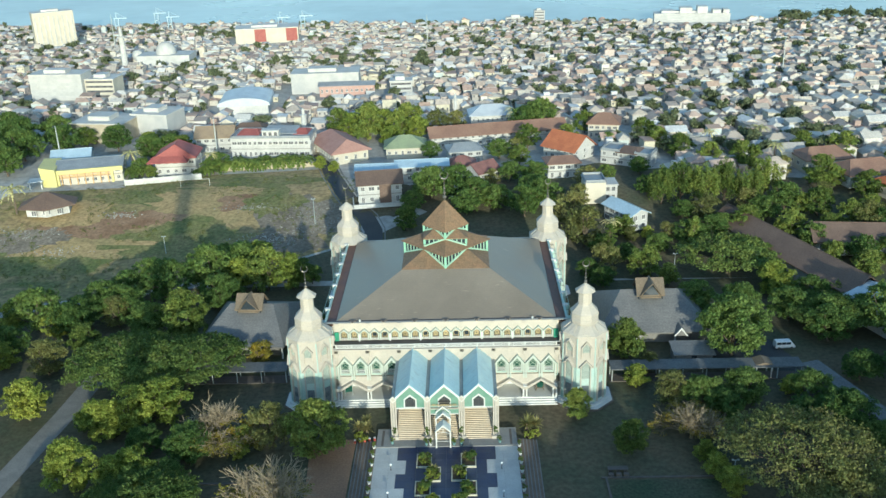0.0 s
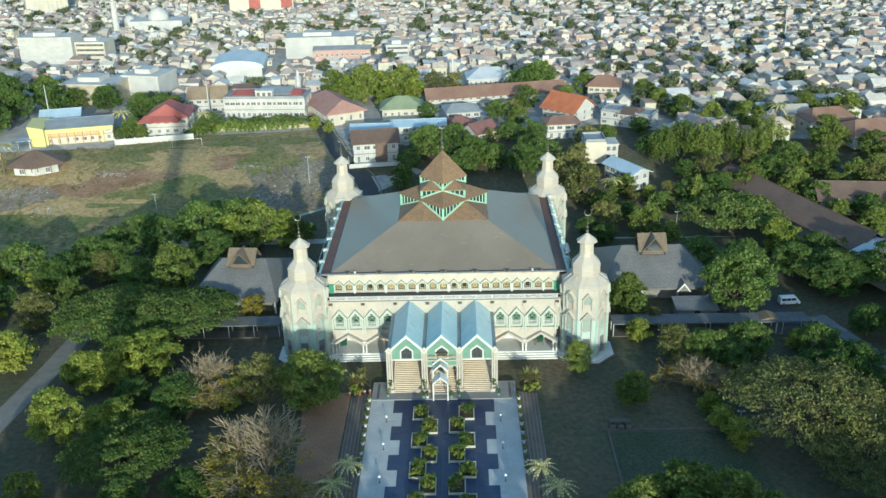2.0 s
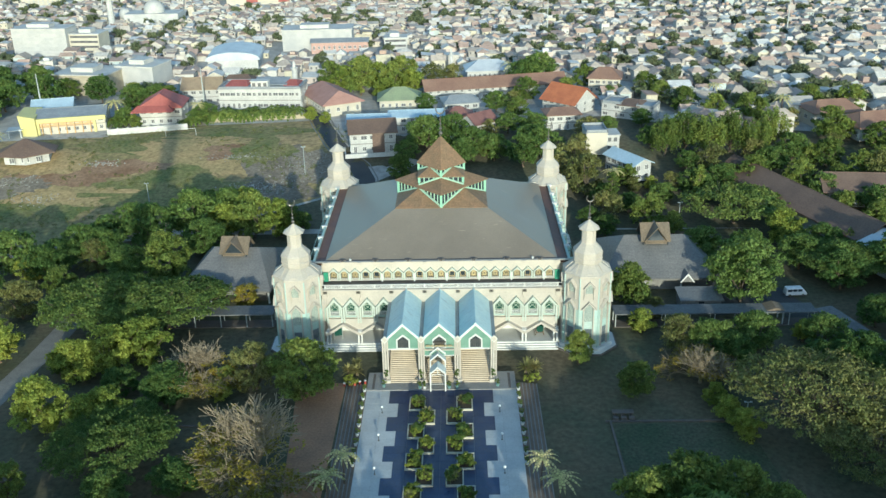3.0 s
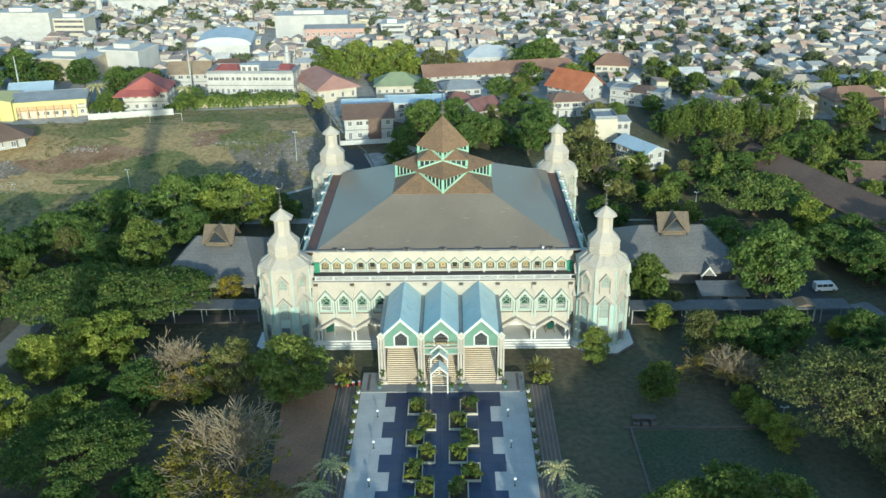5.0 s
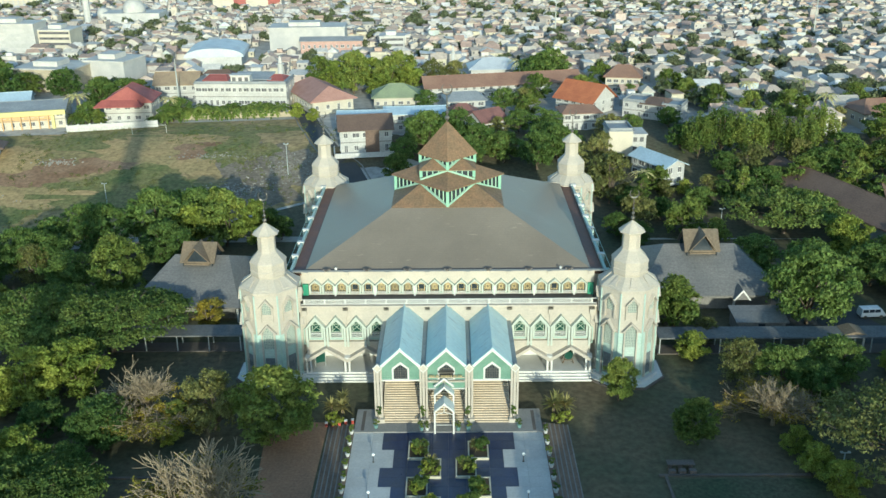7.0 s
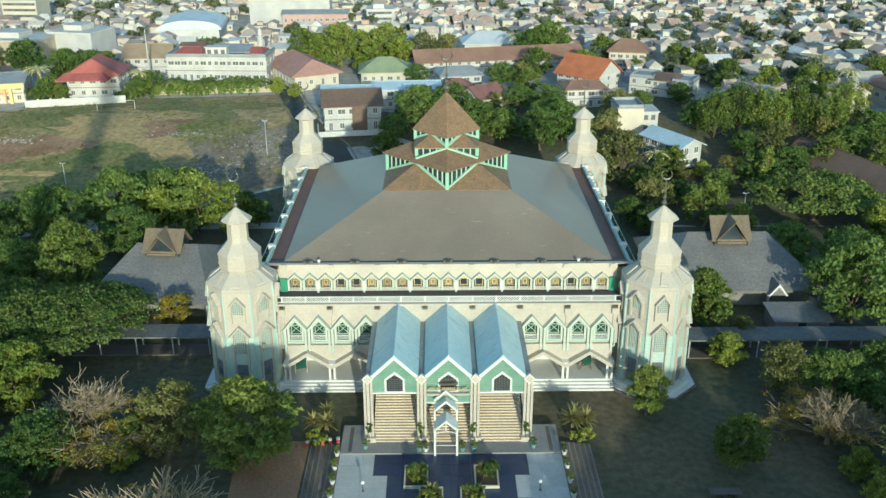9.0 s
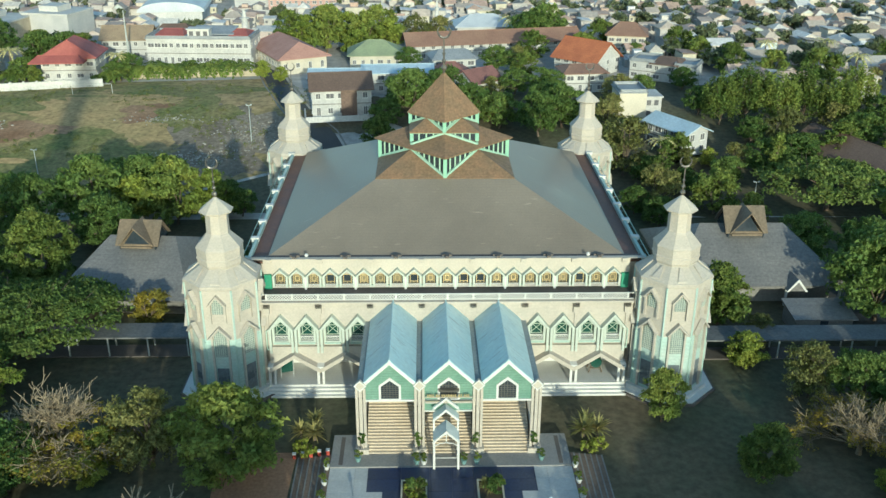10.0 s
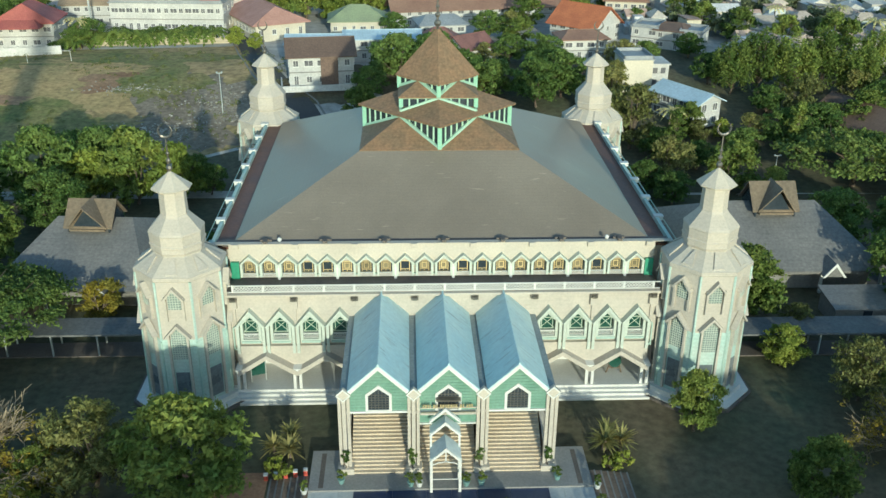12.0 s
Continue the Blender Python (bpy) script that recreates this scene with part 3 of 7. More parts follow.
def upper_window():
    hood = Shape().along([(-0.9, 11.25), (-0.68, 11.25), (0, 11.88), (0.68, 11.25), (0.9, 11.25), (0, 12.12)], 1.35, 2.0)
    hood.box(-0.84, -0.62, 1.45, 2.0, 9.9, 11.3).box(0.62, 0.84, 1.45, 2.0, 9.9, 11.3)
    recess = Shape().along(pointed(0.6, 10.0, 11.3, 11.8), 1.97, 1.99)
    head = Shape().along([(-0.6, 11.3), (0.6, 11.3), (0, 11.8)], 1.93, 1.97)
    rail = Shape().box(-0.62, 0.62, 1.5, 1.6, 10.26, 10.31)
    wood = frame_ring([(-0.46, 10.16), (0.46, 10.16), (0.46, 11.36), (-0.46, 11.36)], [(-0.39, 10.23), (0.39, 10.23), (0.39, 11.28), (-0.39, 11.28)], 1.86, 1.95)
    wood.box(-0.03, 0.03, 1.88, 1.95, 10.23, 10.45).box(-0.39, 0.39, 1.88, 1.95, 10.42, 10.47)
    sash = frame_ring([(-0.25, 10.56), (0.25, 10.56), (0.25, 11.18), (-0.25, 11.18)], [(-0.18, 10.63), (0.18, 10.63), (0.18, 11.10), (-0.18, 11.10)], 1.86, 1.94)
    leaf_pane = Shape().box(-0.39, 0.39, 1.945, 1.965, 10.46, 11.28)
    return hood, recess, head, rail, wood, sash, leaf_pane


CREAM_GLASS = material("amber_pane", (0.20, 0.17, 0.10), (0.14, 0.115, 0.07), 0.35, 0.8, 5, 0.2, spread=0.4)
DOOR_GREEN = material("bright_green_door", (0.05, 0.26, 0.15), (0.07, 0.31, 0.19), 0.5, 0.8, 6, 0.15)
hood, recess, head, rail, wood, sash, leaf_pane = upper_window()
hood, rail, wood = hood.data("hood", HOOD), rail.data("handrail", WHITE), wood.data("wooden_frame", WOOD)
recess, head, sash, leaf_pane = recess.data("window_pane", GLASS), head.data("window_head", PLASTER), sash.data("sash", WOOD), leaf_pane.data("amber_pane", CREAM_GLASS)
high_lattice = lattice(-0.6, 0.6, 9.86, 2, 1.55, 0.2, 0.016).data("lattice", WHITE)
OPEN = (3, 4, 8, 11, 12, 18)
for k in range(21):
    x = (k - 10) * 1.845
    w = part("gallery_window", hood, None, mosque, "small gabled cream window hood", pose(x, 0, 0))
    part("window_pane", recess, None, w, "dark pane")
    part("window_head", head, None, w)
    part("wooden_frame", wood, None, w)
    if k not in OPEN:
        part("amber_pane", leaf_pane, None, w, "amber pane")
        part("sash", sash, None, w)
    part("handrail", rail, None, w)
    part("lattice", high_lattice, None, w)
lamp_post = Shape().box(-0.13, 0.13, 1.5, 1.8, 9.62, 10.9).ball((0, 1.65, 11.0), 0.17).data("gallery_lamp", WHITE)
for k in range(7):
    part("gallery_lamp", lamp_post, None, mosque, "white lamp pillar", pose((k * 3 - 8.5) * 1.845, 0, 0))
small_niche = frame_ring(pointed(0.18, 9.95, 10.95, 11.2), pointed(0.09, 10.05, 10.85, 11.05), 1.75, 2.0).data("niche_small", MINT)
for k in range(20):
    part("niche", small_niche, None, mosque, "", pose((k - 9.5) * 1.845, 0, 0))
for sx in (-1, 1):
    part("door_leaf", Shape().box(sx * 19.8 - 0.4, sx * 19.8 + 0.4, 1.6, 1.9, 9.65, 11.4), DOOR_GREEN, mosque, "bright green gallery door")

# gutter, side parapets with white blocks, and the roof
part("gutter", Shape().box(-21.7, 21.7, 3.05, 42.6, 12.42, 12.62), GUTTER, mosque, "rust-brown roof gutter")
# gutter brown darkened to paint the shadow line at the front eave
DARK_GUTTER = material("dark_brown_gutter", (0.075, 0.062, 0.058), (0.11, 0.09, 0.082), 0.6, 0.4, 4, 0.25)
part("front_gutter", Shape().box(-21.6, 21.6, 3.15, 3.85, 12.66, 13.02), DARK_GUTTER, mosque, "dark brown front gutter")
for sx in (-1, 1):
    a, b = sorted((sx * 21.7, sx * 22.05))
    part("side_parapet", Shape().box(a, b, 2.4, 42.8, 9.5, 13.1), MINT_SHADE_STONE, mosque)
    for i in range(7):
        y = 8.75 + i * 5.36
        p, q = sorted((sx * 21.65, sx * 22.5))
        block = part("side_block", Shape().box(p, q, y - 0.32, y + 0.32, 12.75, 13.22).box(p - 0.06, q + 0.06, y - 0.38, y + 0.38, 13.1, 13.2), WHITE, mosque, "white parapet block")
        p, q = sorted((sx * 22.05, sx * 23.2))
        part("side_buttress", Shape().box(p, q, y - 2.1, y - 1.3, 7.0, 11.2).box(p, q, y - 2.2, y - 1.2, 11.2, 11.4), MINT_SHADE_STONE, mosque, "mint side buttress")
        part("rail_bracket", Shape().box(p, q, y - 0.05, y + 0.05, 12.02, 12.1), STEEL, block)
    part("side_rail", Shape().tube((sx * 23.1, 5.2, 12.1), (sx * 23.1, 42.4, 12.1), 0.05, 0.05, 6), MINT, mosque, "mint rail along the roof's side")
part("rear_parapet", Shape().box(-21.9, 21.9, 42.6, 43.0, 9.5, 13.1), CREAM, mosque)
for k in range(-3, 4):
    part("roof_bracket", Shape().box(-0.55, 0.55, 2.6, 2.9, 13.02, 13.3).box(-0.2, 0.2, 1.9, 2.7, 13.2, 13.42), STEP_DARK, mosque, "dark gutter bracket", pose(k * BAY, 0, 0))
for x in (-15.5, 15.6):
    part("floodlight", Shape().ball((0, 2.2, 13.5), 0.22), WHITE, mosque, "small white floodlight", pose(x, 0, 0), True)

ladder = thing("ladder", "pale metal ladder lying in the roof gutter", "ladder", pose(-20.98, 17.3, 12.66, 0, 0, -4))
for x in (-0.2, 0.2):
    part("rail", Shape().box(x - 0.03, x + 0.03, -2.4, 2.4, 0, 0.08), WHITE, ladder)
for k in range(12):
    part("rung", Shape().box(-0.18, 0.18, -2.23 + k * 0.4, -2.16 + k * 0.4, 0.02, 0.07), WHITE, ladder)

EX, EY = 19.9, 19.0
roof = Shape()
low, mid = square(EX, 12.95, 0, CY, EY), square(8.25, 18.3, 0, CY)
for i in range(4):
    j = (i + 1) % 4
    roof.poly([low[i], low[j], mid[j], mid[i]])
edge = square(EX + 0.1, 12.7, 0, CY, EY + 0.1)
for i in range(4):
    j = (i + 1) % 4
    roof.poly([edge[i], edge[j], low[j], low[i]])
part("lower_roof", roof, SHINGLE, mosque, "weathered brown-grey shingle roof")


def tier(name, ring, h0, z0, h1, z1, drop, over):
    """A steep roof tier with a thin eave; ring draws its plan."""
    s = Shape()
    a, b = ring(h0, z0, 0, CY), ring(h1, z1, 0, CY)
    for i in range(4):
        j = (i + 1) % 4
        if h1 > 0.05:
            s.poly([a[i], a[j], b[j], b[i]])
        else:
            s.poly([a[i], a[j], b[i]])
    c = ring(h0 - 0.05, z0 - drop, 0, CY)
    d = ring(h0 - over, z0 - drop, 0, CY)
    for i in range(4):
        j = (i + 1) % 4
        s.poly([c[i], c[j], a[j], a[i]])
        s.poly([d[i], d[j], c[j], c[i]])
    return part(name, s, TILE, mosque, "rust-brown shingle roof tier")


tier("middle_roof", square, 8.35, 18.34, 3.6, 20.95, 0.16, 0.3)
tier("lantern_roof", diamond, 8.8, 20.95, 3.6, 22.75, 0.18, 0.8)
tier("lantern_roof", square, 4.3, 22.85, 1.8, 24.3, 0.16, 0.5)
tier("lantern_roof", diamond, 4.6, 24.25, 0.0, 29.35, 0.18, 0.6)


def lantern(ring, h, z0, z1, name):
    """Green window band of a roof tier: glass behind a frame of posts, seen at the tier's corners."""
    a, b = ring(h, z0, 0, CY), ring(h, z1, 0, CY)
    glass = ring(h - 0.12, z0, 0, CY), ring(h - 0.12, z1, 0, CY)
    part(name, Shape().solid(*glass), GLASS, mosque, "dark lantern glass")
    for i in range(4):
        j = (i + 1) % 4
        p, q = Vector(a[i]), Vector(a[j])
        length = (q - p).length
        d = (q - p).normalized()
        rise = Vector((0, 0, z1 - z0))
        part("corner_post", Shape().solid([p + Vector(c) for c in ((-0.22, -0.22, 0), (0.22, -0.22, 0), (0.22, 0.22, 0), (-0.22, 0.22, 0))], [p + rise + Vector(c) for c in ((-0.22, -0.22, 0), (0.22, -0.22, 0), (0.22, 0.22, 0), (-0.22, 0.22, 0))]), GREEN_TRIM, mosque, "bright green corner post")
        posts = Shape()
        k = max(4, int(length / 0.85))
        for m in range(1, k):
            c = p + d * (length * m / k)
            posts.tube(c, c + rise, 0.12, 0.12, 4)
        posts.tube(p + rise * 0.93, q + rise * 0.93, 0.16, 0.16, 4)
        part("mullions", posts, LANTERN, mosque)


lantern(diamond, 8.1, 18.2, 20.9, "lantern_glass")
lantern(square, 4.0, 21.7, 22.8, "lantern_glass")
lantern(diamond, 4.2, 22.8, 24.2, "lantern_glass")
# green sill boards where the lantern walls meet the roof below
for ring_pts in (((0, -8.15, 18.42), (4.1, -4.1, 20.75)), ((0, -4.25, 22.98), (2.1, -2.1, 24.15))):
    for sx in (-1, 1):
        for sy in (-1, 1):
            for swap in (False, True):
                p, q = [Vector((x * sx, -y * sy, z)) if not swap else Vector((-y * sx, x * sy, z)) for x, y, z in ring_pts]
                part("sill_board", Shape().tube(p + Vector((0, CY, 0.02)), q + Vector((0, CY, 0.02)), 0.2, 0.2, 4), LANTERN, mosque)
for sx in (-1, 1):
    for sy in (-1, 1):
        for q in ((0.0, sy * 4.05), (sx * 4.05, 0.0)):
            part("sill_board", Shape().tube((sx * 4.05, CY + sy * 4.05, 21.32), (q[0], CY + q[1], 22.7), 0.17, 0.17, 4), LANTERN, mosque)


def finial(z, size):
    s = Shape().tube((0, 0, z - 0.2), (0, 0, z + 3.3 * size), 0.12 * size, 0.06 * size, 6)
    for k, r in ((0.4, 0.32), (1.1, 0.24), (1.8, 0.18)):
        s.ball((0, 0, z + k * size), r * size, 8, 4)
    n = 14
    pts = []
    for i in range(n + 1):
        a = radians(-150 + 300 * i / n)
        pts.append(Vector((0.62 * size * math.sin(a), 0, z + 3.95 * size - 0.62 * size * math.cos(a))))
    for i in range(n):
        t = 0.11 * size * math.sin(math.pi * (i + 0.5) / n) + 0.02
        s.tube(pts[i], pts[i + 1], t, t, 5)
    return s


part("finial", finial(29.3, 1.25), STEEL, mosque, "tall crescent finial", pose(0, CY, 0))


# the storeys above the arcade stand 1.2 m higher, the gallery wall 0.6 m farther back
LOW = ("floor_block", "step", "inner_wall", "rear_block", "arcade_gable", "spandrel", "arcade_column")
BACK = ("upper_wall", "gallery_window", "coping", "parapet_block", "door_leaf", "gallery_lamp", "roof_bracket", "floodlight")
for ob in mosque.children:
    kind = ob.name.split(".")[0]
    ob.location.z += 0 if kind in LOW else 1.2
    ob.location.y += 0.6 if kind in BACK or ob.data.name.startswith("niche_small") else 0

# ---- corner towers ----


TOWER_PANE = material("grey_mint_pane", (0.16, 0.21, 0.195), (0.22, 0.27, 0.25), 0.4, 0.6, 4, 0.2, bump=0.03)


def tower_window(w, z0, zs, zp, hood_w, hood_p, legs):
    """Hood, frame and lattice of one tower window, in front of a face at y = 0."""
    hood = Shape().along([(-hood_w, zs - 0.15), (-hood_w + 0.22, zs - 0.15), (0, hood_p - 0.3), (hood_w - 0.22, zs - 0.15), (hood_w, zs - 0.15), (0, hood_p)], -0.55, 0)
    hood.box(-w - 0.3, -w - 0.1, -0.3, 0, legs, zs + 0.1).box(w + 0.1, w + 0.3, -0.3, 0, legs, zs + 0.1)
    lattice = Shape()
    k = int(2 * w / 0.2)
    for i in range(1, k):
        x = -w + 2 * w * i / k
        lattice.box(x - 0.03, x + 0.03, -0.13, -0.07, z0, zs + (zp - zs) * (1 - abs(x) / w))
    z = z0 + 0.2
    while z < zp - 0.25:
        half = w if z < zs else w * (zp - z) / (zp - zs)
        lattice.box(-half, half, -0.13, -0.07, z - 0.03, z + 0.03)
        z += 0.24
    pane = Shape().along(pointed(w, z0, zs, zp), -0.05, -0.01)
    return hood.data("window_hood", CREAM), lattice.data("lattice", HOOD), pane.data("window_pane", TOWER_PANE)


UPPER, LOWER = tower_window(0.58, 10.9, 12.1, 12.85, 1.0, 13.2, 9.8), tower_window(0.64, 5.8, 8.3, 9.1, 1.24, 9.55, 1.0)
SMOKED = material("smoked_grey_panel", (0.13, 0.15, 0.16), (0.18, 0.20, 0.21), 0.3, 0.5, 4, 0.2, bump=0.03)
FOOT_PANE = Shape().box(-0.62, 0.62, -0.05, -0.01, 1.3, 4.4).data("foot_pane", SMOKED)
TR = 3.78


def corner_tower(m, label):
    t = thing("corner_tower", label, "tower", m, "corner towers")
    part("plinth", Shape().loft([octagon(5.45, 0), octagon(5.45, 0.3)]), STEP_DARK, t, "dark plinth edge")
    part("plinth_ledge", Shape().loft([octagon(5.2, 0.3), octagon(5.2, 0.42)]), WHITE, t, "white plinth ledge")
    part("plinth_step", Shape().loft([octagon(4.5, 0.42), octagon(4.45, 0.9)]), WHITE, t)
    part("lower_shaft", Shape().loft([octagon(3.9, 0.9), octagon(3.86, 7.5), octagon(TR, 7.8)]), MINT_SHADE_STONE, t, "mint stone lower shaft")
    part("upper_shaft", Shape().loft([octagon(TR, 7.8), octagon(TR, 13.6), octagon(3.9, 13.7), octagon(3.9, 14.05)]), CREAM, t)
    part("shoulder", Shape().loft([octagon(3.86, 14.05), octagon(3.3, 14.45), octagon(2.15, 15.25), octagon(2.05, 15.4)]), PLASTER, t)
    part("drum", Shape().loft([octagon(2.1, 15.3), octagon(2.28, 15.6), octagon(2.28, 16.0), octagon(2.36, 16.06), octagon(2.36, 16.22), octagon(2.28, 16.28), octagon(2.3, 17.15), octagon(2.36, 17.22), octagon(2.3, 17.4), octagon(1.3, 18.55), octagon(1.18, 18.75)]), CREAM, t)
    part("neck", Shape().loft([octagon(1.14, 18.6), octagon(1.1, 21.0)]), CREAM, t)
    part("cap", Shape().loft([octagon(1.07, 20.85), octagon(1.64, 21.1), octagon(1.68, 21.22), octagon(0.06, 22.65)]), PLASTER, t)
    for i in range(8):
        part("corner_strip", Shape().tube((0, -4.1, 7.7), (0, -4.1, 13.6), 0.13, 0.13, 5), MINT_SHADE_STONE, t, "", pose(0, 0, 0, 0, 0, 45 * i + 22.5))
    part("finial", finial(22.55, 0.95), STEEL, t, "dark crescent finial")
    for i in range(8):
        a = 45 * i
        turn = pose(0, 0, 0, 0, 0, a)
        for (hood, lattice, pane), r in ((UPPER, TR), (LOWER, 3.87)):
            w = part("tower_window", hood, None, t, "", turn @ pose(0, -r, 0))
            part("lattice", lattice, None, w)
            part("window_pane", pane, None, w)
        part("foot_pane", FOOT_PANE, None, t, "dark glass panel", turn @ pose(0, -3.9, 0))
        part("corner_rib", Shape().tube((0, -4.23, 0.9), (0, -4.18, 7.6), 0.12, 0.1, 5), MINT, t, "", pose(0, 0, 0, 0, 0, a + 22.5))
        part("shoulder_rib", Shape().solid([(-0.5, -3.7, 14.15), (0.5, -3.7, 14.15), (0.1, -2.4, 15.1), (-0.1, -2.4, 15.1)], [(-0.5, -3.7, 14.3), (0.5, -3.7, 14.3), (0.1, -2.4, 15.3), (-0.1, -2.4, 15.3)]), CREAM, t, "", turn)
    return t


first = corner_tower(pose(-24.2, 0, 0), "octagonal cream corner tower with stepped cap and crescent")
for x, y in ((24.5, 0), (-22.1, 45.2), (22.1, 45.2)):
    copy_thing(first, pose(x, y, 0))

# ---- entrance portico: three gabled bays over a wide stair ----
portico = thing("entrance_portico", "mint green three-gabled entrance portico over wide stone stairs", "portico")
PF = -13.6
PB = 5.7
for k in (-1, 0, 1):
    x = k * PB
    h = PB / 2
    for sx in (-1, 1):
        s = Shape()
        s.solid([(x, PF - 0.45, 11.02), (x, -0.5, 10.62), (x + sx * (h - 0.3), -0.5, 8.25), (x + sx * (h - 0.3), PF - 0.45, 8.57)][::-sx],
                [(x, PF - 0.45, 11.18), (x, -0.5, 10.78), (x + sx * (h - 0.3), -0.5, 8.41), (x + sx * (h - 0.3), PF - 0.45, 8.73)][::-sx])
        part("roof_slope", s, SHEET, portico, "blue-grey metal roof slope")
    part("ridge_cap", Shape().tube((x, PF - 0.45, 11.18), (x, -0.5, 10.78), 0.09, 0.09, 6), SHEET, portico)
    part("rake_trim", Shape().along([(-h + 0.1, 8.4), (-h + 0.42, 8.35), (0, 10.72), (h - 0.42, 8.35), (h - 0.1, 8.4), (0, 11.1)], PF - 0.5, PF - 0.2), WHITE, portico, "white rake trim", pose(x, 0, 0))
    part("gable_board", Shape().along([(-h + 0.2, 6.6), (h - 0.2, 6.6), (h - 0.2, 8.57), (0, 10.8), (-h + 0.2, 8.57)], PF - 0.1, PF + 0.1), GREEN, portico, "green boarded gable", pose(x, 0, 0))
    for b in range(14):
        z0, z1 = 6.66 + 0.29 * b, 6.66 + 0.29 * b + 0.265
        w0, w1 = (min(h - 0.22, (10.78 - z) * (h - 0.2) / 2.23) for z in (z0, z1))
        part("board", Shape().along([(-w0, z0), (w0, z0), (max(0.02, w1), z1), (-max(0.02, w1), z1)], PF - 0.125, PF - 0.09), GREEN, portico, "", pose(x, 0, 0))
    part("gable_sill", Shape().box(-h + 0.2, h - 0.2, PF - 0.25, PF + 0.1, 6.47, 6.65), WHITE, portico, "", pose(x, 0, 0))
    w = part("gable_window", frame_ring(pointed(1.08, 6.65, 8.25, 9.15), pointed(0.86, 6.75, 8.13, 8.8), PF - 0.22, PF - 0.1), WHITE, portico, "white pointed window frame", pose(x, 0, 0))
    part("window_pane", Shape().along(pointed(0.88, 6.7, 8.15, 8.85), PF - 0.14, PF - 0.11), GLASS, w, "dark lattice pane")
    bars = Shape()
    for i in range(1, 6):
        bx = -0.86 + 1.72 * i / 6
        bars.box(bx - 0.025, bx + 0.025, PF - 0.18, PF - 0.14, 6.75, 8.13 + 0.67 * (1 - abs(bx) / 0.86))
    for i in range(6):
        bars.box(-0.86, 0.86, PF - 0.18, PF - 0.14, 6.95 + 0.24 * i, 7 + 0.24 * i)
    part("window_lattice", bars, STEEL, w)
# valleys and outer gutters
VALLEY = material("grey_valley_gutter", (0.22, 0.26, 0.26), (0.30, 0.33, 0.32), 0.6, 0.4, 4, 0.2)
for k in range(-2, 2):
    x = (k + 0.5) * PB
    part("valley_gutter", Shape().solid([(x - 0.3, PF - 0.3, 8.15), (x + 0.3, PF - 0.3, 8.15), (x + 0.3, -0.5, 7.85), (x - 0.3, -0.5, 7.85)], [(x - 0.3, PF - 0.3, 8.51), (x + 0.3, PF - 0.3, 8.51), (x + 0.3, -0.5, 8.21), (x - 0.3, -0.5, 8.21)]), VALLEY, portico, "grey valley gutter")
    column = part("column", Shape().box(-0.16, 0.16, PF - 0.5, PF - 0.1, 1.2, 8.15).box(-0.5, -0.24, PF - 0.35, PF + 0.05, 1.2, 8.05).box(0.24, 0.5, PF - 0.35, PF + 0.05, 1.2, 8.05), CREAM, portico, "triple cream column", pose(x, 0, 0))
    part("capital", Shape().along([(-0.62, 8.47), (0, 7.85), (0.62, 8.47), (0, 9.09)], PF - 0.62, PF - 0.3), PLASTER, column, "diamond capital")
    part("capital_rim", frame_ring([(-0.62, 8.47), (0, 7.85), (0.62, 8.47), (0, 9.09)], [(-0.46, 8.47), (0, 8.01), (0.46, 8.47), (0, 8.93)], PF - 0.68, PF - 0.62), WHITE, column)
    part("column_base", Shape().box(-0.68, 0.68, PF - 0.75, PF + 0.3, 0.65, 1.2), CREAM, column)
    part("side_beam", Shape().box(-0.2, 0.2, PF + 0.1, -0.5, 6.75, 7.95), CREAM, column)
portico.location.x = -0.22
# balcony rail, sign and green band of the middle bay
part("balcony_rail", Shape().box(-2.3, 2.3, PF - 0.62, PF - 0.5, 7.1, 7.18).box(-2.3, 2.3, PF - 0.62, PF - 0.5, 6.65, 6.71).box(-2.3, 2.3, PF - 0.62, PF - 0.1, 6.47, 6.61), CREAM, portico, "cream balcony rail")
part("lower_board", Shape().box(-2.45, 2.45, PF - 0.05, PF + 0.1, 5.35, 6.47), GREEN, portico, "green boarded band")
part("lower_sill", Shape().box(-2.45, 2.45, PF - 0.2, PF + 0.1, 5.25, 5.37), WHITE, portico)
LETTER = material("bronze_letters", (0.46, 0.38, 0.20), (0.36, 0.28, 0.14), 0.45, 1, 6, 0.2)
rnd = random.Random(4)
sign = part("sign", Shape().box(-2.2, 2.2, PF - 0.66, PF - 0.63, 6.71, 6.74), LETTER, portico, "tan sign lettering as bars")
x = -2.1
while x < 2.0:
    wid = rnd.uniform(0.08, 0.2)
    part("sign_bar", Shape().box(x, x + wid, PF - 0.68, PF - 0.62, 7.2, 7.5), LETTER, sign)
    x += wid + rnd.choice((0.06, 0.07, 0.2))
part("balcony_awning", Shape().box(-1.0, 1.0, PF - 0.7, PF - 0.25, 7.8, 7.95), STEEL, portico, "dark window awning")
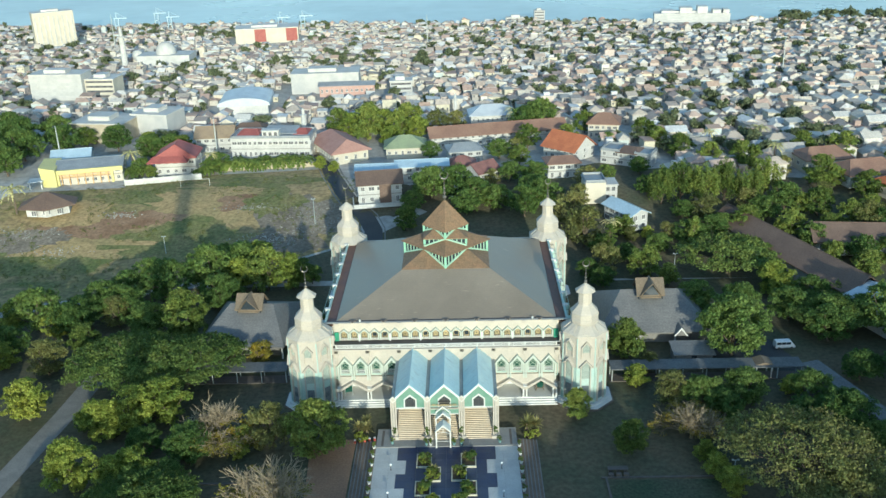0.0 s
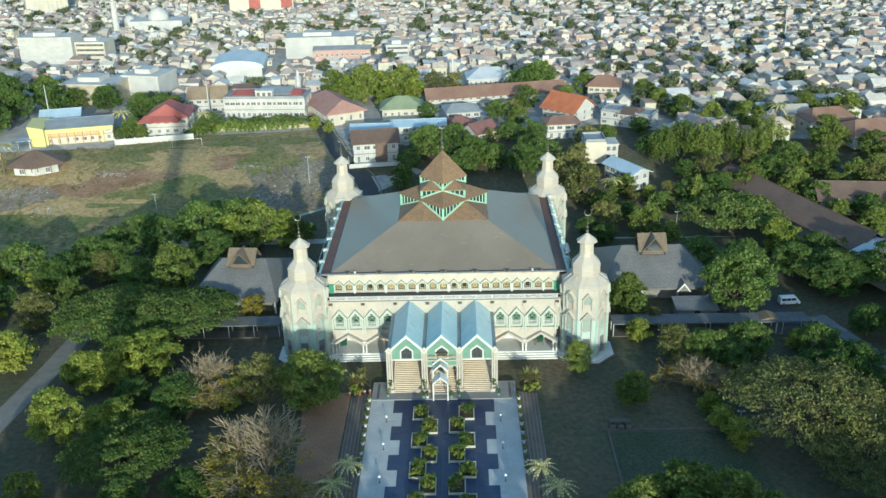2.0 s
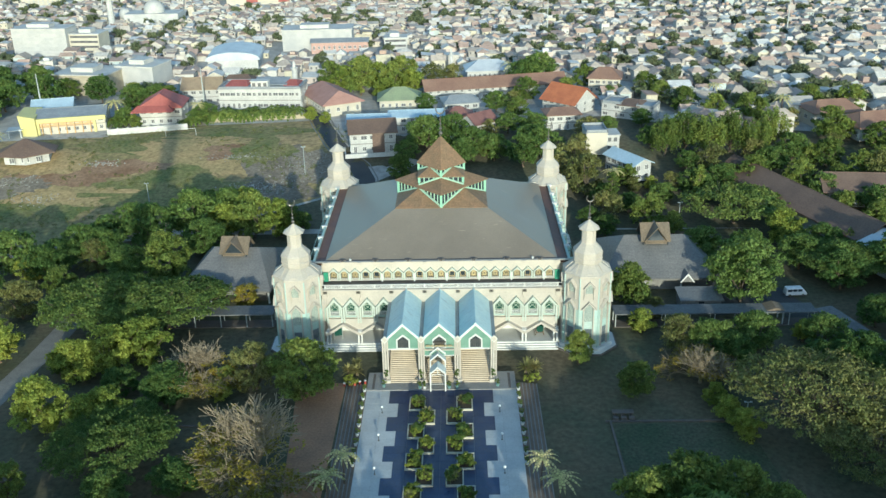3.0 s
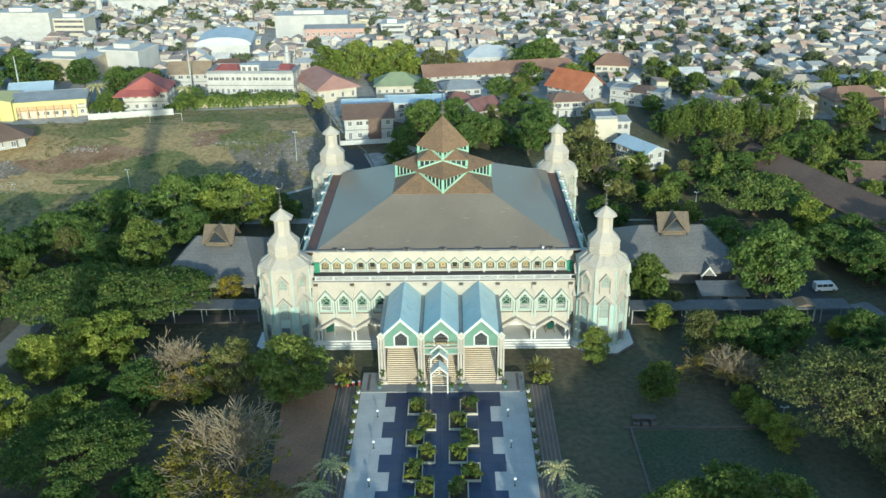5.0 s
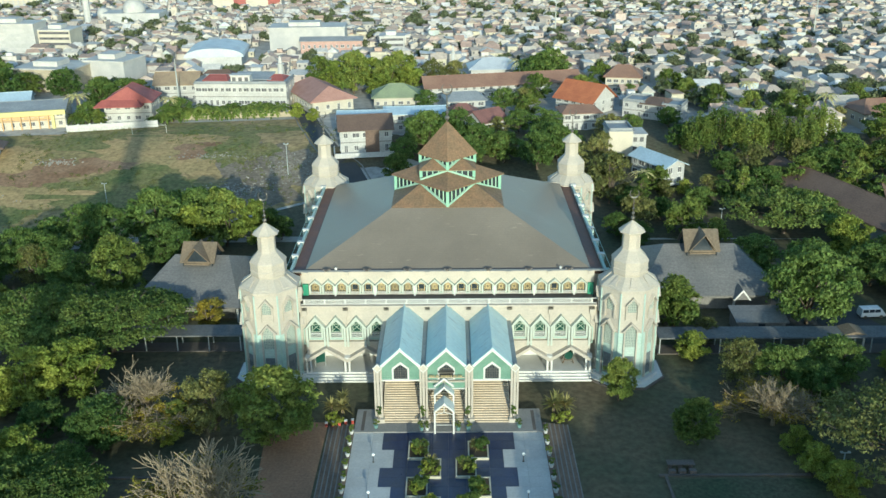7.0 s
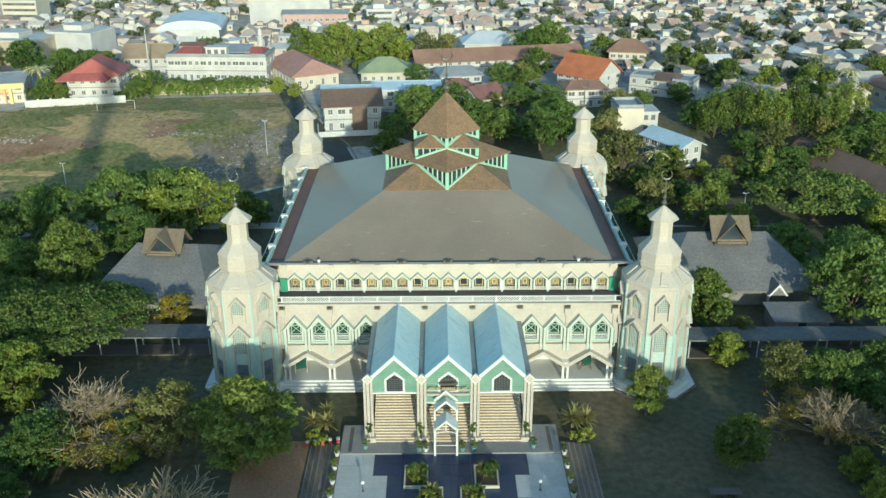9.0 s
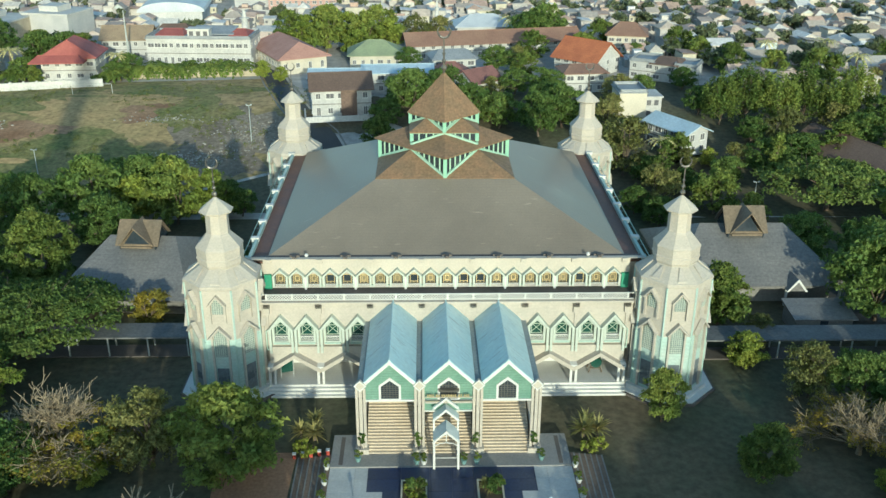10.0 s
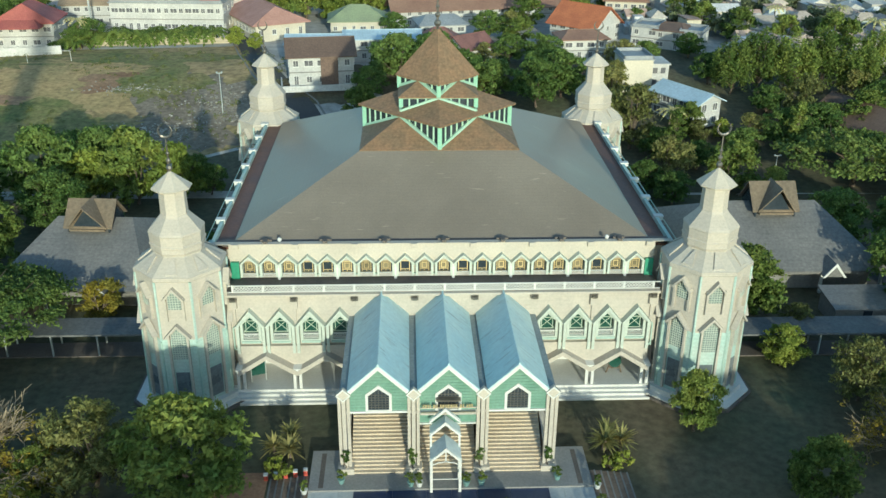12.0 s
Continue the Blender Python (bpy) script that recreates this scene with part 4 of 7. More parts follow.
# stairs: individual treads in three flights
for k in (-1, 0, 1):
    for i in range(26):
        y = PF - 0.62 + 0.30 * i
        z = 0.65 + 0.175 * (i + 1)
        part("step", Shape().box(k * PB - 2.38, k * PB + 2.38, y, y + 0.62, z - 0.36, z - 0.05).box(k * PB - 2.38, k * PB + 2.38, y - 0.05, y + 0.62, z - 0.05, z), STAIR, portico)
part("stair_block", Shape().box(-8.6, 8.6, -5.6, -0.6, 0.6, 5.0), PLASTER, portico)
for sx in (-1, 1):
    a, b = sorted((sx * 8.3, sx * 8.8))
    part("stair_wall", Shape().solid([(a, PF - 0.2, 0.6), (b, PF - 0.2, 0.6), (b, -0.6, 0.6), (a, -0.6, 0.6)], [(a, PF - 0.2, 1.6), (b, PF - 0.2, 1.6), (b, -0.6, 5.4), (a, -0.6, 5.4)]), CREAM, portico)

# stepped little canopy over the middle of the stair
PALE_SHEET = material("pale_sheet_metal", (0.68, 0.73, 0.71), (0.61, 0.67, 0.66), 0.5, 0.4, 3.0, 0.12, bump=0.03, lines=("X", 0.3, 0.06))
canopy = thing("stair_canopy", "small stepped white canopy with gabled pale metal roofs", "canopy", pose(-0.5, 0, 0))
for y0, y1, zp in ((-16.6, -14.7, 4.85), (-14.95, -13.9, 6.2), (-14.4, -14.22, 7.15)):
    for sx in (-1, 1):
        s = Shape()
        s.solid([(0, y0, zp), (0, y1, zp), (sx * 1.27, y1, zp - 1.15), (sx * 1.27, y0, zp - 1.15)][::sx], [(0, y0, zp + 0.08), (0, y1, zp + 0.08), (sx * 1.27, y1, zp - 1.07), (sx * 1.27, y0, zp - 1.07)][::sx])
        part("roof_slope", s, PALE_SHEET, canopy)
    part("gable_trim", Shape().along([(-1.35, zp - 1.22), (-1.13, zp - 1.22), (0, zp - 0.2), (1.13, zp - 1.22), (1.35, zp - 1.22), (0, zp + 0.12)], y0 - 0.1, y0), WHITE, canopy)
for sx in (-1, 1):
    part("post", Shape().box(sx * 1.17 - 0.11, sx * 1.17 + 0.11, -16.62, -16.4, 0.5, 3.62), WHITE, canopy)
    part("post", Shape().box(sx * 1.17 - 0.09, sx * 1.17 + 0.09, -15.0, -14.82, 0.6, 5.0), WHITE, canopy)
    part("side_beam", Shape().box(sx * 1.17 - 0.07, sx * 1.17 + 0.07, -16.4, -15.0, 3.48, 3.62), WHITE, canopy)
part("tie_bar", Shape().box(-1.1, 1.1, -16.54, -16.48, 1.72, 1.79), WHITE, canopy)
# scalloped board under the front gable, hung from a short post
drop = [(x, 3.28 + 0.30 * max(0.0, 1 - abs(x)) ** 0.6 - 0.07 * abs(math.sin(x * 5.2))) for x in np.linspace(-1.08, 1.08, 25)]
part("scalloped_board", Shape().along([(x, z) for x, z in drop] + [(x, z + 0.09) for x, z in reversed(drop)], -16.6, -16.54), WHITE, canopy)
part("king_post", Shape().box(-0.05, 0.05, -16.6, -16.5, 3.5, 4.6), WHITE, canopy)

STEP_SIDE = material("weathered_brown_step", (0.15, 0.11, 0.08), (0.21, 0.155, 0.115), 0.85, 0.5, 5, 0.3)
# ---- forecourt: landing, plaza, side steps ----
PZ = 0.5
structure("landing", Shape().box(-11.8, 11.8, -16.3, -11.0, 0, 0.65), PAVE_GREY, "grey tiled landing at the foot of the stairs", "landing")
for sx in (-1, 1):
    structure("landing_strip", Shape().box(sx * 10.8 - 0.2, sx * 10.8 + 0.2, -16.0, -11.4, 0.65, 0.66), STEP_DARK, "dark drain strip in the landing", "drain")
structure("plaza", Shape().box(-11.8, 11.8, -90, -16.3, 0, PZ - 0.06), PAVE_GREY, "raised plaza bed under the paving", "plaza")
plaza = thing("plaza_paving", "pale and blue-black granite paving in a stepped pattern", "paving", kind="structure")
MOD = 3.68


def slab(x0, x1, y0, y1, mats):
    part("paving_slab", Shape().box(x0 + 0.012, x1 - 0.012, y0 + 0.012, y1 - 0.012, PZ - 0.06, PZ), mats, plaza)


rows = 14
for r in range(rows):
    y1 = -16.3 - r * MOD
    y0 = y1 - MOD
    inset = 6.57 if r % 2 == 1 else 8.07
    for sx in (-1, 1):
        for x0, x1, mats in ((inset, 9.3, PAVE_WHITE), (9.3, 11.8, PAVE_WHITE), (0.0, 2.1, PAVE_DARK), (2.1, 4.87, PAVE_DARK), (4.87, inset, PAVE_DARK)):
            a, b = sorted((sx * x0, sx * x1))
            for q in (0, 0.5):
                slab(a, b, y0 + q * MOD, y0 + (q + 0.5) * MOD, mats)
for sx in (-1, 1):
    for i in range(6):
        x0, x1, z = 11.8 + 0.57 * i, 11.8 + 0.57 * (i + 1), PZ - 0.07 * (i + 1)
        a, b = sorted((sx * x0, sx * x1))
        n0, n1 = (a, a + 0.14) if sx < 0 else (b - 0.14, b)
        structure("side_step", Shape().box(a, b, -90, -14.0, 0, z).box(n0, n1, -90, -14.0, z, z + 0.03, 1), [STEP_SIDE, PATHCONC], "long weathered brown side step along the plaza", "step")

# ---- plants ----


def leaf_mesh(name, lobes, per, size, mats, seed, flat=0.08, droop=0.0, squash=0.75, tufts=13):
    """A crown of many small leaves in loose tufts that sit on uneven lobes (x, y, z, radius)."""
    rng = np.random.default_rng(seed)
    lobes = np.array(lobes)
    weight = lobes[:, 3] ** 2
    count = int(per)
    which = rng.choice(len(lobes), count, p=weight / weight.sum())
    heads = rng.normal(size=(len(lobes), tufts, 3))
    heads /= np.linalg.norm(heads, axis=2)[:, :, None]
    heads[:, :, 2] = np.abs(heads[:, :, 2]) - 0.35 * rng.random((len(lobes), tufts))
    reach = rng.uniform(0.55, 1.12, (len(lobes), tufts))
    tuft = rng.integers(0, tufts, count)
    d, k = heads[which, tuft], reach[which, tuft]
    r = lobes[which, 3]
    c = lobes[which, :3] + (d * k[:, None] + rng.normal(scale=0.22, size=(count, 3))) * r[:, None] * np.array([1, 1, squash])
    nrm = d + rng.normal(scale=0.6, size=(count, 3))
    nrm[:, 2] += flat
    nrm /= np.linalg.norm(nrm, axis=1)[:, None]
    ref = rng.normal(size=(count, 3))
    u = np.cross(nrm, ref)
    u /= np.linalg.norm(u, axis=1)[:, None]
    w = np.cross(nrm, u)
    s = size * rng.uniform(0.55, 1.35, count)[:, None]
    blades = np.stack([c - u * s * 1.05, c + u * s * 0.7 - w * s * 0.6, c + u * s * 0.75 + w * s * 0.6], 1)
    blades[:, 0, 2] -= droop * s[:, 0]
    me = bpy.data.meshes.new(name)
    me.vertices.add(count * 3)
    me.vertices.foreach_set("co", blades.ravel())
    me.loops.add(count * 3)
    me.loops.foreach_set("vertex_index", np.arange(count * 3))
    me.polygons.add(count)
    me.polygons.foreach_set("loop_start", np.arange(0, count * 3, 3))
    me.polygons.foreach_set("loop_total", np.full(count, 3))
    me.materials.append(mats)
    me.update()
    return me


def crown_lobes(rng, h, w, n, low, top, umbrella=False):
    """Lobe centres that fill a crown of width 2w between heights low and top."""
    out = []
    for _ in range(n):
        a, k = rng.uniform(0, 6.283), math.sqrt(rng.random())
        z = rng.random()
        if umbrella:
            rad = w * k
            zz = low + (top - low) * (1 - 0.75 * k * k) * rng.uniform(0.55, 1.0)
            rr = w * rng.uniform(0.13, 0.22) * (120 / max(120, n)) ** 0.5
        else:
            rad = w * k * math.sqrt(max(0.05, 1 - (2 * z - 0.85) ** 2 * 0.8))
            zz = low + (top - low) * z
            rr = w * rng.uniform(0.16, 0.36) * (44 / max(44, n)) ** 0.4
        out.append((rad * math.cos(a), rad * math.sin(a), zz, rr))
    return out


def wood_shape(rng, lobes, low, girth, limbs):
    """Tapered trunk with limbs that reach into the crown."""
    s = Shape()
    base = Vector((0, 0, -0.1))
    fork = Vector((rng.uniform(-0.3, 0.3), rng.uniform(-0.3, 0.3), low * 0.8))
    s.tube(base, base.lerp(fork, 0.5) + Vector((rng.uniform(-0.1, 0.1), 0, 0)), girth, girth * 0.75, 7)
    s.tube(base.lerp(fork, 0.48), fork, girth * 0.78, girth * 0.6, 7)
    for x, y, z, r in rng.sample(lobes, min(limbs, len(lobes))):
        tip = Vector((x, y, z))
        elbow = fork.lerp(tip, 0.5) + Vector((rng.uniform(-0.4, 0.4), rng.uniform(-0.4, 0.4), rng.uniform(0.0, 0.5)))
        s.tube(fork, elbow, girth * 0.42, girth * 0.25, 5)
        s.tube(elbow, tip, girth * 0.25, girth * 0.08, 5)
        for _ in range(2):
            q = tip + Vector((rng.uniform(-r, r), rng.uniform(-r, r), rng.uniform(0, r)))
            s.tube(elbow.lerp(tip, 0.6), q, girth * 0.1, girth * 0.03, 4)
    return s


def make_tree(name, label, mats, seed, h, w, n, leaves, size, low, umbrella=False, girth=0.22, limbs=9, hanging=False):
    rng = random.Random(seed)
    lobes = strand_lobes(rng, h, w, n) if hanging else crown_lobes(rng, h, w, n, low + w * 0.12, h - w * 0.2, umbrella)
    t = thing(name, label, "tree", pose(0, 0, -200), "garden trees")
    part("trunk", wood_shape(rng, lobes, low, girth, limbs), BARK, t)
    part("crown", leaf_mesh("crown", lobes, leaves, size, mats, seed, squash=0.34 if umbrella else 1.3 if hanging else 0.75), None, t)
    return t


def make_bare(seed, h, w, leafy):
    """A low dome of many fine bare twigs that fan out from a short trunk."""
    rng = random.Random(seed)
    t = thing("bare_tree", "nearly bare brown twiggy tree with few yellow leaves", "tree", pose(0, 0, -200), "bare trees")
    s, tips = Shape(), []

    def grow(p, d, length, r, depth):
        bend = p + d * length * 0.5 + Vector((rng.uniform(-1, 1), rng.uniform(-1, 1), rng.uniform(-0.2, 1))) * length * 0.08
        q = p + d * length
        thin = max(0.02, r * 0.6)
        s.tube(p, bend, r, max(0.022, r * 0.85), 5 if depth < 1 else 3)
        s.tube(bend, q, max(0.022, r * 0.85), thin, 5 if depth < 1 else 3)
        if depth == 3:
            tips.append(q)
            return
        for _ in range((3, 4, 3)[depth]):
            nd = (d + Vector((rng.uniform(-1, 1), rng.uniform(-1, 1), rng.uniform(-0.5, 0.6))) * 0.75).normalized()
            grow(p.lerp(q, rng.uniform(0.55, 1.0)), nd, length * rng.uniform(0.5, 0.8), max(0.022, r * 0.6), depth + 1)

    s.tube((0, 0, -0.1), (0, 0, h * 0.16), 0.26, 0.2, 8)
    for i in range(48):
        a, lift = 6.283 * i * 0.618 + rng.uniform(-0.2, 0.2), radians(12 + 70 * ((i * 0.382) % 1.0))
        d = Vector((math.cos(a) * math.cos(lift), math.sin(a) * math.cos(lift), math.sin(lift)))
        grow(Vector((0, 0, h * 0.15)), d, w * rng.uniform(0.34, 0.42), 0.05, 0)
    part("bare_crown", s, TWIG, t, "bare brown branches")
    low = sorted(tips, key=lambda q: q.z)[:len(tips) * 3 // 5]
    lobes = [(q.x, q.y, q.z - 0.2, 0.4) for q in rng.sample(low, min(len(low), leafy))]
    part("leaves", leaf_mesh("leaves", lobes, leafy * 17, 0.12, LEAF_GOLD, seed), None, t, "sparse golden-green leaves")
    return t


def frond_shape(rng, n, length, rise, width, droop):
    s = Shape()
    for i in range(n):
        a = 6.283 * i / n + rng.uniform(-0.2, 0.2)
        up = rise * rng.uniform(0.4, 1.2)
        d = Vector((math.cos(a), math.sin(a), 0))
        side = Vector((-d.y, d.x, 0))
        last = None
        for k in range(8):
            u = k / 7
            c = d * (length * u) + Vector((0, 0, up * u - droop * u * u))
            w = width * math.sin(math.pi * min(0.97, 0.12 + 0.86 * u))
            now = (c - side * w - Vector((0, 0, w * 0.5)), c, c + side * w - Vector((0, 0, w * 0.5)))
            if last and k % 1 == 0:
                gap = 0.72
                m0 = [p.lerp(q, gap) for p, q in zip(last, now)]
                s.poly([last[0], m0[0], m0[1], last[1]])
                s.poly([last[1], m0[1], m0[2], last[2]])
                s.poly([m0[1] - side * 0.03, now[1] - side * 0.03, now[1] + side * 0.03, m0[1] + side * 0.03])
            last = now
    return s


def make_palm(name, label, seed, h, length, mats=None, blade=0.34):
    rng = random.Random(seed)
    t = thing(name, label, "palm", pose(0, 0, -200), "palms")
    trunk = Shape()
    for k in range(6):
        z0, z1 = h * k / 6, h * (k + 1) / 6
        trunk.tube((0.06 * math.sin(k), 0, z0 - 0.05), (0.06 * math.sin(k + 1), 0, z1), 0.2 - 0.012 * k, 0.185 - 0.012 * k, 8)
    part("trunk", trunk, BARK, t)
    crown = frond_shape(rng, 15, length, length * 0.75, blade, length * 0.95)
    part("fronds", crown, mats or LEAF_PALM, t, "arching fronds", pose(0.0, 0, h))
    return t


def make_shrub(name, label, mats, seed, h, w, leaves, size=0.14):
    rng = random.Random(seed)
    lobes = crown_lobes(rng, h, w, 14, h * 0.25, h * 0.9)
    t = thing(name, label, "shrub", pose(0, 0, -200), "shrubs")
    part("stem", wood_shape(rng, lobes, h * 0.35, 0.05, 5), BARK, t)
    part("foliage", leaf_mesh("foliage", lobes, leaves, size, mats, seed), None, t)
    return t


def strand_lobes(rng, h, w, n):
    """Lobes of a weeping crown: tufts that hang in strands from an uneven top."""
    out = []
    for _ in range(n):
        a, k = rng.uniform(0, 6.283), math.sqrt(rng.random())
        top = h * (1 - 0.35 * k * k) * rng.uniform(0.82, 1.0)
        x, y, z = w * k * math.cos(a), w * k * math.sin(a), top
        low = h * rng.uniform(0.12, 0.4)
        while z > low:
            out.append((x + rng.uniform(-0.2, 0.2), y + rng.uniform(-0.2, 0.2), z, w * rng.uniform(0.10, 0.17)))
            z -= w * 0.2
    return out


def stock(tier):
    """The kinds of tree: tier 2 for the garden, 1 for those beyond it, 0 for those behind the camera's way."""
    many, small, spread = ((0.4, 1.6, 0.6), (0.92, 0.92, 1.8), (2.15, 0.65, 2.2))[tier]

    def kind(name, label, mats, seed, h, w, n, leaves, size, low, **more):
        return [make_tree(name, label, mats, seed + i, h, w, int(n * spread), int(leaves * many), size * small, low, **more) for i in range(3 if tier == 2 else 2)]

    return {
        "round": kind("round_tree", "dense round green tree with uneven crown", LEAF_MID, 11, 8.0, 3.7, 44, 5200, 0.31, 0.9),
        "deep": kind("broadleaf_tree", "dark green broad tree with spreading crown", LEAF_DEEP, 21, 9.0, 5.0, 60, 6600, 0.32, 1.3, girth=0.3, limbs=12),
        "lime": kind("sunlit_tree", "yellow-green tree with loose leafy crown", LEAF_LIME, 31, 7.4, 3.4, 40, 4800, 0.29, 0.8),
        "wide": kind("rain_tree", "wide flat-topped dark green rain tree", LEAF_RAIN, 41, 8.5, 9.0, 90, 11500, 0.32, 3.0, umbrella=True, girth=0.42, limbs=20),
        "feather": kind("feathery_tree", "wide olive-green tree with thin feathery crown", LEAF_OLIVE, 45, 8.5, 9.0, 90, 8200, 0.27, 2.6, umbrella=True, girth=0.4, limbs=60),
        "dry": kind("olive_tree", "thin olive-brown tree with sparse foliage", LEAF_DRY, 51, 7.4, 3.3, 34, 3300, 0.26, 0.8, limbs=16),
        "slim": kind("slender_tree", "tall slender green tree", LEAF_MID, 61, 10.5, 2.0, 34, 3400, 0.28, 0.8),
        "weep": kind("weeping_tree", "tall light green tree with hanging strands of leaves", LEAF_MID, 65, 11.0, 4.2, 30, 6400, 0.27, 1.5, hanging=True, girth=0.28, limbs=14),
    }


TREES, FAR_TREES, REAR_TREES = stock(2), stock(1), stock(0)
TREES["gold"] = [make_tree("golden_tree", "small tree with golden yellow leaves", LEAF_GOLD, 71, 5.0, 1.9, 30, 3200, 0.15, 1.0)]
TREES["bare"] = [make_bare(81, 6.0, 6.4, 320), make_bare(82, 5.6, 6.6, 420)]
TREES["palm"] = [make_palm("palm_tree", "tall palm with arching yellow-green fronds", 91, 5.2, 3.6), make_palm("palm_tree", "tall palm with arching yellow-green fronds", 92, 6.5, 3.4)]
TREES["banana"] = [make_palm("banana_plant", "banana plant with broad drooping green leaves", 93 + q, 1.3, 2.5, LEAF_MID, 0.42) for q in range(2)]
SHRUBS = [make_shrub("shrub", "low leafy green shrub in the planter bed", LEAF_MID, 101, 1.3, 0.8, 420), make_shrub("shrub", "low yellow-green shrub in the planter bed", LEAF_LIME, 102, 1.1, 0.75, 380), make_shrub("shrub", "low dark green shrub in the planter bed", LEAF_DEEP, 103, 1.2, 0.85, 420)]
SPIKE = leaf("golden_spiky_leaves", (0.36, 0.31, 0.11), (0.22, 0.24, 0.08))


def make_spiky(seed):
    """Rosette of narrow upright blades on a short stem."""
    rng = random.Random(seed)
    t = thing("spiky_plant", "golden spiky yucca clump in the garden bed", "plant", pose(0, 0, -200), "spiky plants")
    part("stem", Shape().tube((0, 0, -0.1), (0, 0, 0.5), 0.12, 0.09, 7), BARK, t)
    blades = Shape()
    for i in range(70):
        a, up, ln = rng.uniform(0, 6.283), rng.uniform(-0.2, 1.4), rng.uniform(0.7, 1.15)
        d = Vector((math.cos(a), math.sin(a), up)).normalized()
        side = Vector((-math.sin(a), math.cos(a), 0)) * 0.05
        p = Vector((0, 0, rng.uniform(0.3, 0.6)))
        q, r = p + d * ln * 0.6, p + d * ln - Vector((0, 0, 0.12))
        blades.poly([p - side, p + side, q + side, q - side]).poly([q - side, q + side, r])
    part("foliage", blades, SPIKE, t, "narrow golden-green blades")
    return t


AGAVE = make_spiky(104)
place_rng = random.Random(7)


def plant(kind, x, y, k=1.0, z=0.0):
    protos = TREES[kind] if kind not in FAR_TREES else FAR_TREES[kind] if y > 42 or x < -84 or x > 86 else REAR_TREES[kind] if -86 < y < -54 else FAR_TREES[kind] if y < -54 else TREES[kind]
    ob = copy_thing(place_rng.choice(protos), pose(x, y, z, 0, 0, place_rng.uniform(0, 360)))
    broad, tall = (1.22, 0.88) if kind == "bare" else (1.0, 1.0)
    ob.scale = (k * broad * place_rng.uniform(0.92, 1.08), k * broad * place_rng.uniform(0.92, 1.08), k * tall * place_rng.uniform(0.92, 1.05))
    return ob


def grove(entries):
    """Plants a group of trees, each given as kind, x, y and size."""
    for entry in entries.split("|"):
        kind, x, y, k = entry.split()
        plant(kind, float(x), float(y), float(k))


# west garden, back
grove("wide -60 5.5 1.25|wide -49.6 6.5 1.20|gold -36.8 13 1.30|deep -71.2 34.5 0.96|round -54.8 25.2 1.43|dry -71.3 31 1.09|deep -88.7 30.8 1.16|deep -80 26.9 0.93|deep -63 26.3 0.93|deep -50.6 39.2 0.98|lime -82.3 26.2 0.92|dry -78.2 11 1.13|deep -89 18.5 0.80|round -73.1 17.8 0.93|deep -43.1 32.8 0.74|lime -93.9 30 0.91|lime -88.2 14 0.84|deep -78.9 30.8 0.92|deep -76.8 38.0 0.89|deep -28.2 30.2 0.42|deep -103.3 15.2 1.15|round -100.8 32.3 0.96")
# west garden, front
grove("lime -59.5 -11.2 1.10|lime -54.6 -9.4 1.20|lime -49.8 -6.6 1.20|lime -75 -5.2 1.11|lime -59.2 -25.3 1.27|lime -51.6 -26.6 1.02|deep -49.6 -27.2 0.61|bare -38.3 -14 1.35|deep -43 -17 0.75|deep -42.2 -19.5 0.75|dry -29.6 -14.5 1.24|lime -34.5 -18 0.50|round -21.6 -17.0 1.35|bare -25.2 -36.6 1.75|wide -45.8 -34.6 0.90|lime -49.4 -25.3 1.02|lime -36 -38.7 0.54|deep -43.5 -43.3 0.66|deep -35.0 -40.8 0.66|round -57.8 -41.3 0.69|deep -50.5 -16.1 0.59|deep -44.6 -25 0.56|deep -42.2 -15.2 0.51|round -34.1 -15.3 0.57|deep -63.4 -8.8 0.43")
# field side
grove("deep -63 43.1 1.16|deep -55.5 49.4 1.25|deep -49 54.8 1.05|round -42.3 48.5 1.35|lime -36.6 49.3 1.18|lime -48.5 49.5 1.15|deep -10.0 86.8 0.70|deep -6.9 96.8 0.65|deep -6.0 128.5 0.66|deep -72.9 119.3 0.53|lime -34.8 116.8 0.49|deep -72.9 44.0 0.92|deep -69.4 50.3 0.90|deep -54.0 58.9 0.85|deep -35.9 55.7 0.60|deep -32.4 51.9 0.55|lime -46.5 59.5 1.11|deep -5.2 93.9 1.03|round -11.1 77.3 0.88")
# east garden, back
grove("round 34.7 12.9 1.12|lime 34.8 2.7 0.68|deep 55.6 14.3 1.42|wide 78.3 24.6 0.98|lime 72.1 40.9 1.09|deep 52.2 31.4 0.93|deep 61.7 31.3 0.83|deep 71.3 28.5 0.92|deep 76.9 24.4 0.90|deep 85.7 26.4 0.81|deep 76.1 3.5 0.79|deep 92 8 1.30|deep 84 0 1.20|deep 88 20 1.30|deep 76 19 0.90|dry 38.3 8.2 0.55")
# east garden, front
# the tall round trees at x 96 and 108 are unseen, added for shade
grove("dry 39.9 -3.7 0.90|deep 45.4 -5 0.72|deep 52.7 -3.4 0.80|deep 47.8 -8.5 0.66|lime 61.9 -1 0.62|bare 41.1 -14.1 1.05|round 30.2 -17.8 0.80|feather 55.0 -26.6 1.35|feather 59.1 -37.5 0.92|lime 41.6 -20.4 0.56|lime 42.6 -24.9 0.64|lime 43.6 -29.7 0.70|round 26.3 -47.8 1.10|round 31.6 -47.0 1.25|round 37.5 -47.6 1.10|round 41.8 -50.4 0.96|deep 64.5 -4.2 0.78|round 108 -48 2.60|round 96 -42 2.30|deep 90 -14 1.30|deep 84 -27 1.30|deep 67.2 -12.4 0.92|deep 60.5 -11.5 0.7|deep 70.5 -18.3 0.64")
